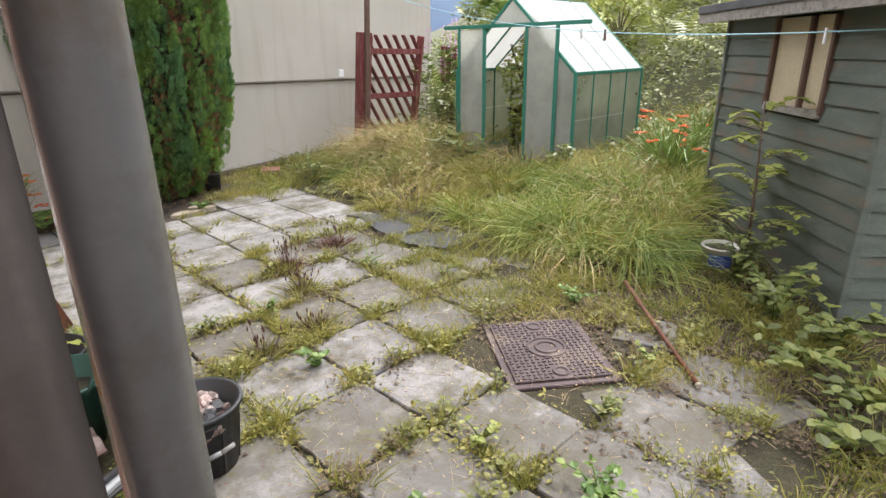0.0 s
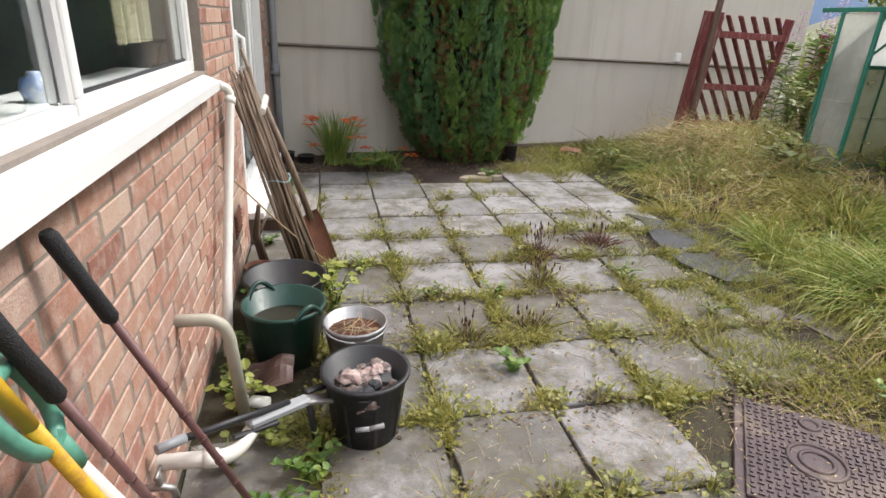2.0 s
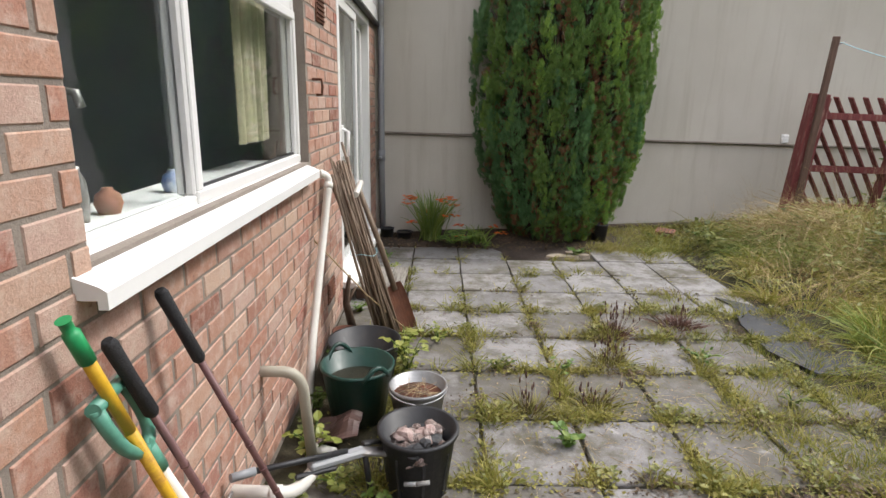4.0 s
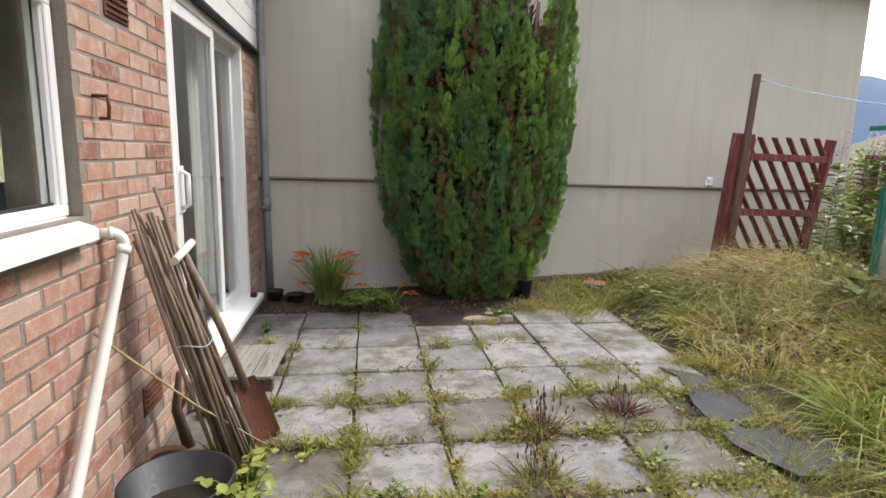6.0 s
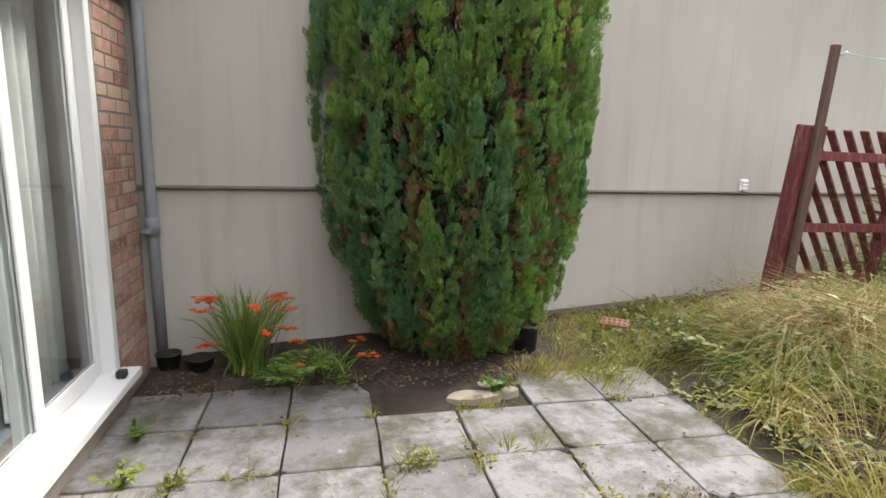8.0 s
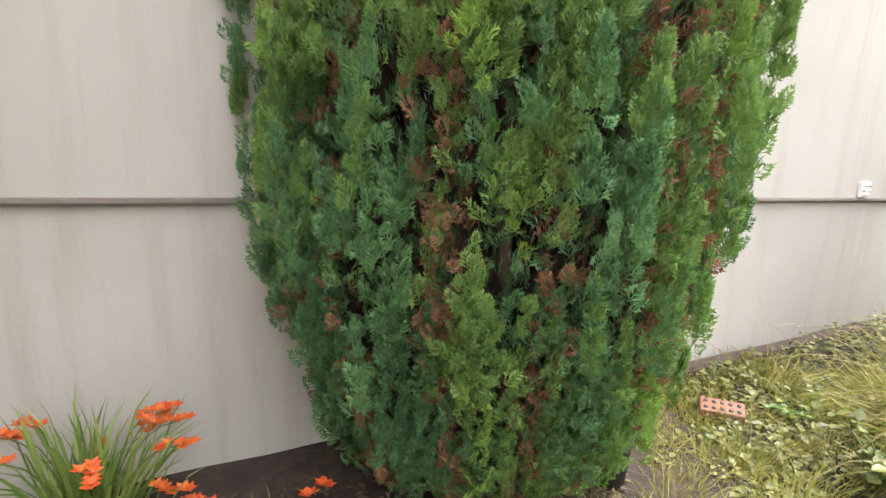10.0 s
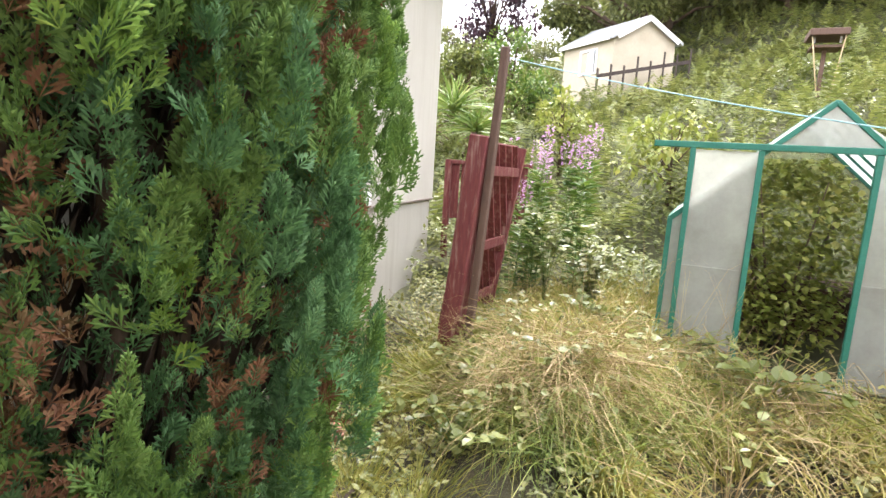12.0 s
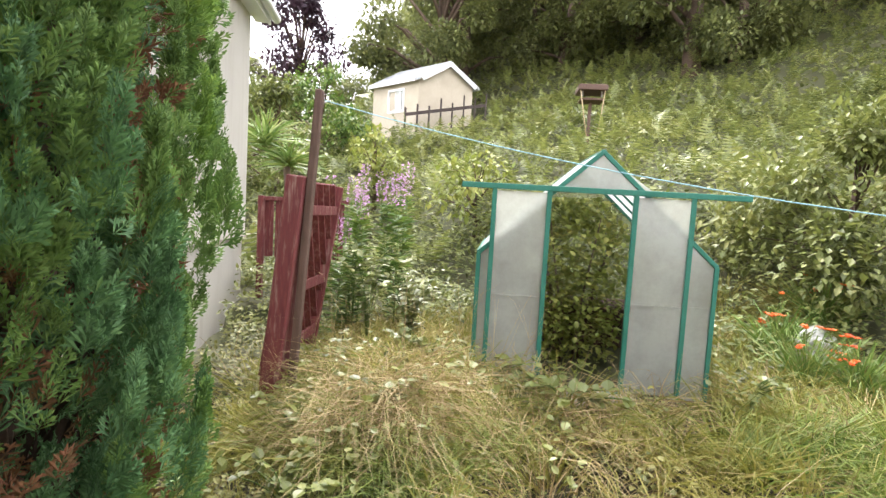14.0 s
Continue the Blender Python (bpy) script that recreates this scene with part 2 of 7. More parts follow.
STEEL = plain("worn_steel", (0.4, 0.39, 0.38), (0.28, 0.26, 0.25), 9, 0.45, 0.8, bump=0.1)
IRON = plain("brown_cast_iron_cover", (0.065, 0.045, 0.047), (0.095, 0.066, 0.066), 6, 0.62, 0.3, bump=0.3, dirt=(0.15, 0.115, 0.09))
TERRACOTTA = plain("terracotta", (0.36, 0.16, 0.1), (0.27, 0.13, 0.09), 8, 0.85, bump=0.2, dirt=(0.2, 0.15, 0.11))
CANE = plain("weathered_bamboo", (0.17, 0.12, 0.085), (0.3, 0.225, 0.16), 5, 0.7, bump=0.3, grain=24, stretch=(6, 6, 1), dirt=(0.12, 0.08, 0.055))
DARKWATER = plain("dirty_water", (0.03, 0.026, 0.018), (0.045, 0.04, 0.028), 4, 0.22, bump=0.0)
RAGS = plain("crumpled_rubbish", (0.3, 0.22, 0.19), (0.05, 0.042, 0.042), 34, 0.9, bump=0.8, grain=90, dirt=(0.5, 0.44, 0.41))
SLATE = plain("dark_slate_sheet", (0.034, 0.036, 0.04), (0.055, 0.057, 0.06), 5, 0.75, bump=0.25, dirt=(0.1, 0.09, 0.06))
STONE = plain("pale_broken_stone", (0.4, 0.34, 0.26), (0.3, 0.26, 0.2), 9, 0.9, bump=0.5)
DARKROOM = plain("dim_room_wall", (0.42, 0.46, 0.52), (0.48, 0.52, 0.57), 2, 0.9, bump=0)
CURTAIN = plain("cream_curtain_cloth", (0.5, 0.46, 0.32), (0.42, 0.38, 0.25), 5, 0.9, bump=0.1)
WHITECLOTH = plain("grey_white_curtain", (0.6, 0.6, 0.56), (0.5, 0.5, 0.47), 5, 0.9, bump=0.1)
CREAMBOARD = plain("cream_window_board", (0.5, 0.42, 0.28), (0.43, 0.36, 0.24), 3, 0.6, bump=0.05)
CREAMWALL = plain("cream_outbuilding_render", (0.58, 0.51, 0.39), (0.5, 0.43, 0.32), 2, 0.9, bump=0.2)
BARK = plain("bark", (0.1, 0.065, 0.042), (0.15, 0.1, 0.07), 9, 0.9, bump=0.7, grain=30)
# darker copy of the bark: shade inside the conifer put into its colour
DARKBARK = plain("shade_dark_twig_bark", (0.045, 0.028, 0.02), (0.08, 0.05, 0.034), 9, 0.9, bump=0.5, grain=30)
ROOF = plain("brown_roof_tile", (0.12, 0.08, 0.06), (0.16, 0.11, 0.09), 5, 0.85, bump=0.4)
BLUEROPE = plain("pale_blue_line", (0.3, 0.55, 0.62), (0.36, 0.6, 0.66), 9, 0.6, bump=0)
TWINE = plain("straw_twine", (0.46, 0.35, 0.2), (0.4, 0.3, 0.17), 20, 0.9, bump=0.2)

CONIFER = leafy("conifer_spray", (0.02, (0.055, 0.135, 0.03)), (0.3, (0.095, 0.215, 0.045)), (0.55, (0.15, 0.295, 0.058)), (0.75, (0.11, 0.235, 0.05)), (1.0, (0.2, 0.36, 0.072)), rough=0.55, patch=4.5, trans=0.2)
CONIFERBLUE = leafy("bluish_conifer_spray", (0.02, (0.04, 0.12, 0.04)), (0.4, (0.07, 0.19, 0.062)), (0.8, (0.105, 0.255, 0.082)), (1.0, (0.145, 0.31, 0.095)), rough=0.55, patch=4.5, trans=0.2)
CONIFERLIME = leafy("lime_sunlit_conifer_spray", (0.02, (0.09, 0.2, 0.035)), (0.4, (0.14, 0.3, 0.046)), (0.8, (0.21, 0.39, 0.06)), (1.0, (0.27, 0.43, 0.075)), rough=0.55, patch=4.5, trans=0.18)
DEADSPRAY = leafy("dead_conifer_spray", (0.1, (0.14, 0.062, 0.032)), (0.5, (0.25, 0.115, 0.056)), (0.9, (0.17, 0.11, 0.045)), rough=0.8, trans=0.15)
GRASS = leafy("long_grass", (0.08, (0.1, 0.15, 0.025)), (0.35, (0.2, 0.25, 0.04)), (0.62, (0.27, 0.29, 0.06)), (0.9, (0.44, 0.38, 0.13)), rough=0.55, patch=0.9, trans=0.33)
LAWN = leafy("fresh_grass", (0.1, (0.1, 0.18, 0.03)), (0.5, (0.2, 0.31, 0.055)), (0.9, (0.38, 0.4, 0.11)), rough=0.55, patch=1.2, trans=0.33)
STRAW = leafy("dry_grass", (0.1, (0.26, 0.18, 0.08)), (0.5, (0.42, 0.31, 0.15)), (0.9, (0.56, 0.45, 0.25)), rough=0.7, trans=0.2)
MOSSGREEN = leafy("joint_weeds", (0.08, (0.09, 0.055, 0.024)), (0.35, (0.13, 0.125, 0.028)), (0.6, (0.2, 0.215, 0.04)), (0.95, (0.36, 0.34, 0.085)), rough=0.6, patch=3, trans=0.2)
BRAMBLE = leafy("bramble_leaves", (0.05, (0.065, 0.095, 0.024)), (0.35, (0.13, 0.185, 0.045)), (0.65, (0.19, 0.25, 0.06)), (0.95, (0.27, 0.32, 0.1)), rough=0.42, patch=0.5, trans=0.3)
WEED = leafy("weed_leaves", (0.1, (0.05, 0.13, 0.02)), (0.5, (0.1, 0.2, 0.03)), (0.9, (0.2, 0.3, 0.05)), rough=0.45, patch=4, trans=0.28)
LIME = leafy("lime_leaves", (0.1, (0.16, 0.24, 0.04)), (0.5, (0.23, 0.31, 0.06)), (0.9, (0.32, 0.37, 0.1)), rough=0.5, trans=0.3)
WOODLAND = leafy("woodland_leaves", (0.05, (0.08, 0.11, 0.04)), (0.4, (0.14, 0.19, 0.06)), (0.7, (0.2, 0.26, 0.075)), (0.95, (0.28, 0.33, 0.11)), rough=0.5, patch=0.22, trans=0.4)
PURPLELEAF = leafy("purple_leaves", (0.1, (0.03, 0.014, 0.025)), (0.5, (0.055, 0.024, 0.04)), (0.9, (0.09, 0.045, 0.06)), rough=0.5, trans=0.2)
PALMLEAF = leafy("strap_leaves", (0.1, (0.08, 0.17, 0.03)), (0.5, (0.15, 0.27, 0.05)), (0.9, (0.28, 0.36, 0.1)), rough=0.45, trans=0.2)
PINK = leafy("pink_petals", (0.1, (0.5, 0.24, 0.46)), (0.5, (0.58, 0.33, 0.55)), (0.9, (0.66, 0.45, 0.64)), rough=0.6, trans=0.3)
ORANGE = leafy("orange_petals", (0.1, (0.7, 0.09, 0.02)), (0.5, (0.8, 0.16, 0.03)), (0.9, (0.82, 0.28, 0.06)), rough=0.5, trans=0.3)
CREEPER = leafy("creeping_leaves", (0.1, (0.07, 0.1, 0.025)), (0.5, (0.14, 0.18, 0.04)), (0.9, (0.26, 0.29, 0.08)), rough=0.5, patch=2.5, trans=0.25)
DEADLEAF = leafy("dead_leaves", (0.1, (0.05, 0.034, 0.022)), (0.5, (0.11, 0.075, 0.045)), (0.9, (0.2, 0.15, 0.09)), rough=0.85, trans=0.05)
SEEDHEAD = leafy("brown_seed_heads", (0.1, (0.07, 0.035, 0.03)), (0.5, (0.12, 0.06, 0.045)), (0.9, (0.2, 0.1, 0.06)), rough=0.8, trans=0.1)


# ---- builders ----
def mesh_of(name, verts, faces, material):
    me = bpy.data.meshes.new(name)
    me.from_pydata([tuple(v) for v in verts] if not isinstance(verts, np.ndarray) else verts.tolist(), [], faces if not isinstance(faces, np.ndarray) else faces.tolist())
    me.update()
    for mt in material if isinstance(material, (list, tuple)) else (material,):
        me.materials.append(mt)
    return me


def part(name, bm, material, parent=None, label="", smooth=False):
    """Links a bmesh (or a ready mesh) as one object under a thing or a part."""
    if isinstance(bm, bmesh.types.BMesh):
        me = bpy.data.meshes.new(name)
        bm.normal_update()
        bm.to_mesh(me)
        bm.free()
        me.materials.append(material)
    else:
        me = bm
    if smooth:
        me.polygons.foreach_set("use_smooth", [True] * len(me.polygons))
    ob = new(name, me)
    ob.parent = parent
    if label:
        ob["label"] = label
    return ob


def thing(name, label, category, at=None, group="", kind=""):
    ob = new(name)
    ob.empty_display_size = 0.05
    if at is not None:
        ob.matrix_world = at if isinstance(at, Matrix) else pose(*at)
    return tagged(ob, label, category, group, kind)


def box(size, centre=(0, 0, 0), bevel=0.0, bm=None, m=None):
    b = bm or bmesh.new()
    t = (m or Matrix()) @ Matrix.Translation(centre) @ Matrix.Diagonal((*size, 1))
    r = bmesh.ops.create_cube(b, size=1, matrix=t)
    if bevel:
        es = {e for v in r["verts"] for e in v.link_edges}
        bmesh.ops.bevel(b, geom=list(es), offset=bevel, segments=1, affect="EDGES", clamp_overlap=True)
    return b


def beam(a, b, w, d, bevel=0.0, bm=None, up=(0, 0, 1)):
    """A bar of section w x d from a to b."""
    a, b = Vector(a), Vector(b)
    z = (b - a).normalized()
    x = Vector(up).cross(z)
    if x.length < 1e-4:
        x = Vector((1, 0, 0))
    x.normalize()
    y = z.cross(x)
    m = Matrix((x, y, z)).transposed().to_4x4()
    m.translation = (a + b) / 2
    return box((w, d, (b - a).length), (0, 0, 0), bevel, bm, m)


def tube(points, r, seg=10, bm=None, caps=True):
    """A round bar along points; r may be one radius or one for each point."""
    b = bm or bmesh.new()
    pts = [Vector(p) for p in points]
    rs = r if isinstance(r, (list, tuple)) else [r] * len(pts)
    side, rings = None, []
    for k, p in enumerate(pts):
        d = (pts[min(k + 1, len(pts) - 1)] - pts[max(k - 1, 0)]).normalized()
        if side is None:
            side = d.orthogonal().normalized()
        side = (side - d * side.dot(d)).normalized()
        other = d.cross(side)
        rings.append([b.verts.new(p + (side * math.cos(2 * math.pi * j / seg) + other * math.sin(2 * math.pi * j / seg)) * rs[k]) for j in range(seg)])
    for u, v in zip(rings, rings[1:]):
        for j in range(seg):
            f = b.faces.new((u[j], u[(j + 1) % seg], v[(j + 1) % seg], v[j]))
            f.smooth = True
    if caps:
        b.faces.new(rings[0][::-1])
        b.faces.new(rings[-1])
    return b


def lathe(profile, seg=28, bm=None):
    """A turned shape from (radius, height) pairs."""
    b = bm or bmesh.new()
    rings = []
    for r, z in profile:
        rings.append([b.verts.new((max(r, 1e-4) * math.cos(2 * math.pi * j / seg), max(r, 1e-4) * math.sin(2 * math.pi * j / seg), z)) for j in range(seg)])
    for u, v in zip(rings, rings[1:]):
        for j in range(seg):
            f = b.faces.new((u[j], u[(j + 1) % seg], v[(j + 1) % seg], v[j]))
            f.smooth = True
    return b


def arc(a, b, c, n=8):
    """A bend from a to c that starts and ends towards b."""
    a, b, c = Vector(a), Vector(b), Vector(c)
    return [a * (1 - t) ** 2 + b * 2 * t * (1 - t) + c * t * t for t in (k / n for k in range(n + 1))]


def instances(verts, faces, mats):
    """Copies of a small shape, joined: verts (n,3), faces (m,k), mats (c,4,4)."""
    v = np.einsum("cij,nj->cni", mats[:, :3, :3], verts) + mats[:, None, :3, 3]
    f = faces[None] + (np.arange(len(mats)) * len(verts))[:, None, None]
    return v.reshape(-1, 3), f.reshape(-1, faces.shape[1])


def frames_of(pos, fwd, rng, size, roll=True, up=None):
    """Matrices that put +y along fwd, scaled by size."""
    fwd = fwd / np.linalg.norm(fwd, axis=1, keepdims=True)
    ref = rng.normal(size=fwd.shape) if roll else np.tile(np.array(up if up is not None else (0, 0, 1.0)), (len(fwd), 1)) + rng.normal(size=fwd.shape) * 0.15
    x = np.cross(fwd, ref)
    x /= np.linalg.norm(x, axis=1, keepdims=True) + 1e-9
    z = np.cross(x, fwd)
    m = np.zeros((len(pos), 4, 4))
    s = np.broadcast_to(np.asarray(size, float), (len(pos),))[:, None]
    m[:, :3, 0], m[:, :3, 1], m[:, :3, 2], m[:, :3, 3], m[:, 3, 3] = x * s, fwd * s, z * s, pos, 1
    return m


LEAF_V = np.array([(0, 0, 0), (0.26, 0.35, 0.06), (0.2, 0.72, 0.03), (0, 1, -0.08), (-0.2, 0.72, 0.03), (-0.26, 0.35, 0.06), (0, 0.5, -0.03)])
LEAF_F = np.array([(0, 1, 6), (1, 2, 6), (2, 3, 6), (3, 4, 6), (4, 5, 6), (5, 0, 6)])
DART_V = np.array([(0, 0, 0), (0.16, 0.45, 0.05), (0, 1, -0.05), (-0.16, 0.45, 0.05)])
DART_F = np.array([(0, 1, 2), (0, 2, 3)])
PETAL_V = np.array([(0, 0, 0), (0.3, 0.5, 0.1), (0, 1, 0.0), (-0.3, 0.5, 0.1)])


def blades(pos, lean, length, width, rng, droop=0.5):
    """Grass blades with one bend each: three faces a blade."""
    n = len(pos)
    d = lean / (np.linalg.norm(lean, axis=1, keepdims=True) + 1e-9)
    side = np.cross(d, np.array((0, 0, 1.0)))
    bad = np.linalg.norm(side, axis=1) < 0.05
    side[bad] = (1, 0, 0)
    a = rng.uniform(0, 6.28, n)[:, None]
    side /= np.linalg.norm(side, axis=1, keepdims=True)
    side = side * np.cos(a) + np.cross(d, side) * np.sin(a)
    out = d.copy()
    out[:, 2] = 0
    L = np.asarray(length)[:, None]
    w = side * np.asarray(width)[:, None]
    p1 = pos + d * L * 0.4
    p2 = p1 + (d + out * droop * 0.6 - np.array((0, 0, 0.25 * droop))) * L * 0.35
    p3 = p2 + (d * 0.6 + out * droop - np.array((0, 0, 0.8 * droop))) * L * 0.35
    v = np.stack([pos - w, pos + w, p1 - w * 0.85, p1 + w * 0.85, p2 - w * 0.55, p2 + w * 0.55, p3], 1).reshape(-1, 3)
    t = np.array([(0, 1, 3), (0, 3, 2), (2, 3, 5), (2, 5, 4), (4, 5, 6)])
    f = (t[None] + (np.arange(n) * 7)[:, None, None]).reshape(-1, 3)
    return v, f


def stack(*pieces):
    vs, fs, off = [], [], 0
    for v, f in pieces:
        vs.append(v)
        fs.append(f + off)
        off += len(v)
    return np.concatenate(vs), np.concatenate(fs)


def smooth01(a, b, x):
    t = np.clip((x - a) / (b - a), 0, 1)
    return t * t * (3 - 2 * t)


WALL_SLOPE, WALL_Y = 0.231, 6.72


def height(x, y):
    """The lie of the land: flat patio, a low grassy bank, then a hillside."""
    x, y = np.asarray(x, float), np.asarray(y, float)
    bank = 0.24 * smooth01(3.5, 4.9, x - 0.12 * (y - 5)) * smooth01(0.8, 3.0, y) * (1 - 0.75 * smooth01(6.2, 7.1, y - 0.1 * (x - 4)) * (x < 7))
    bank = bank + 0.15 * np.exp(-(((x - 4.65) / 0.55) ** 2 + ((y - 6.0) / 0.55) ** 2))
    u = (x - 6.6) * 0.86 - (y - 5) * 0.5
    u = np.maximum(u - 2.0 * (1 - smooth01(3.0, 6.0, x)), 0)
    gate = 1 - smooth01(-1.0, 5.0, (y - 5.36) - 0.2 * (x - 1.1))
    hill = np.where(u < 13, 0.36 * u, 4.68 + 0.62 * np.minimum(u - 13, 60) * gate)
    hill = hill * smooth01(0, 2.5, u)
    keep = 1 - smooth01(30, 80, y)
    dip = -smooth01(14, 60, y - x * 0.3) * 2.0
    return bank + hill * keep + dip - 0.018


# ---- ground ----
def sheet():
    xs = np.concatenate([-np.geomspace(400, 5, 18), np.arange(-4, 12, 0.16), np.geomspace(12, 600, 44)])
    ys = np.concatenate([-np.geomspace(600, 4, 30), np.arange(-3.5, 11, 0.16), np.geomspace(11, 600, 34)])
    X, Y = np.meshgrid(xs, ys)
    Z = height(X, Y)
    near = (X > 3.2) & (X < 12)
    Z = Z + np.where(near, 0.02 * np.sin(X * 7.1) * np.sin(Y * 6.3), 0)
    v = np.stack([X, Y, Z], -1).reshape(-1, 3)
    w = len(xs)
    i = (np.arange(len(ys) - 1)[:, None] * w + np.arange(w - 1)).reshape(-1)
    f = np.stack([i, i + 1, i + w + 1, i + w], 1)
    me = mesh_of("ground", v, f, [SOIL, TURF])
    mid = (X[:-1, :-1] + X[1:, 1:]).reshape(-1) / 2
    wild = ((mid > 5.6) | (mid < -6)).astype(np.int32)
    me.polygons.foreach_set("material_index", wild)
    return me


tagged(part("ground", sheet(), None, smooth=True), "mossy brown soil and rough ground of a sloping back garden", "ground", kind="structure")


# ---- house: brick wall, window, sliding door ----
HOUSE_S, HOUSE_N, HOUSE_TOP = 0.92, 6.68, 3.2
WIN = (1.54, 3.47, 1.175, 2.35)
DOOR = (4.42, 6.17, 0.16, 2.24)


def wall_with_holes(name, y0, y1, z0, z1, holes, x0, x1, material):
    """A wall along y whose holes go right through."""
    ys = sorted({y0, y1, *[h[0] for h in holes], *[h[1] for h in holes]})
    zs = sorted({z0, z1, *[h[2] for h in holes], *[h[3] for h in holes]})
    bm = bmesh.new()
    for a, b in zip(ys, ys[1:]):
        for c, d in zip(zs, zs[1:]):
            if not any(h[0] <= (a + b) / 2 <= h[1] and h[2] <= (c + d) / 2 <= h[3] for h in holes):
                box((x1 - x0, b - a, d - c), ((x0 + x1) / 2, (a + b) / 2, (c + d) / 2), bm=bm)
    bmesh.ops.remove_doubles(bm, verts=bm.verts, dist=1e-4)
    inner = [f for f in bm.faces if sum(1 for g in bm.faces if g is not f and (g.calc_center_median() - f.calc_center_median()).length < 1e-4)]
    bmesh.ops.delete(bm, geom=inner, context="FACES")
    return part(name, bm, material)


wall_east = wall_with_holes("wall_east", HOUSE_S, HOUSE_N, -0.2, HOUSE_TOP, [WIN, DOOR], -0.26, -0.0035, MORTAR)
tagged(wall_east, "red brick house wall with pale mortar joints", "wall", kind="structure")

# the rest of the house closes round the rooms
for nm, size, c in (("wall_south", (2.6, 0.26, 3.4), (-1.31, 0.79, 1.5)), ("wall_north", (4.0, 0.25, 3.4), (-2.27, 6.55, 1.5)), ("wall_back", (0.25, 9.6, 3.4), (-4.4, 1.75, 1.5)), ("wall_recess", (0.25, 3.7, 3.4), (-1.3, -1.19, 1.5)), ("wall_porch", (2.9, 0.25, 3.4), (-2.85, -3.2, 1.5))):
    tagged(part(nm, box(size, c), MORTAR), "plain brick house wall", "wall", kind="structure")
tagged(part("ceiling", box((4.2, 5.4, 0.1), (-2.2, 3.8, 2.75)), DARKROOM), "plain white room ceiling", "ceiling", kind="structure")
tagged(part("floor_inside", box((4.2, 5.4, 0.1), (-2.2, 3.8, 0.1)), DARKROOM), "dim carpeted room floor", "floor", kind="structure")
tagged(part("wall_inside", box((0.1, 5.1, 2.55), (-3.2, 3.8, 1.43)), DARKROOM), "dim plain room wall seen through the glass", "wall", kind="structure")
tagged(part("wall_partition", box((2.8, 0.1, 2.55), (-1.7, 3.95, 1.43)), DARKROOM), "dim partition between two rooms", "wall", kind="structure")


def house_roof():
    roof = thing("house_roof", "pitched brown tiled roof of the brick house", "roof", kind="structure")
    bm = bmesh.new()
    beam((0.35, 3.4, 3.2), (-2.2, 3.4, 4.6), 0.12, 8.2, bm=bm, up=(0, 1, 0))
    beam((-4.7, 3.4, 3.2), (-2.2, 3.4, 4.6), 0.12, 8.2, bm=bm, up=(0, 1, 0))
    part("roof_slope", bm, ROOF, roof)


house_roof()


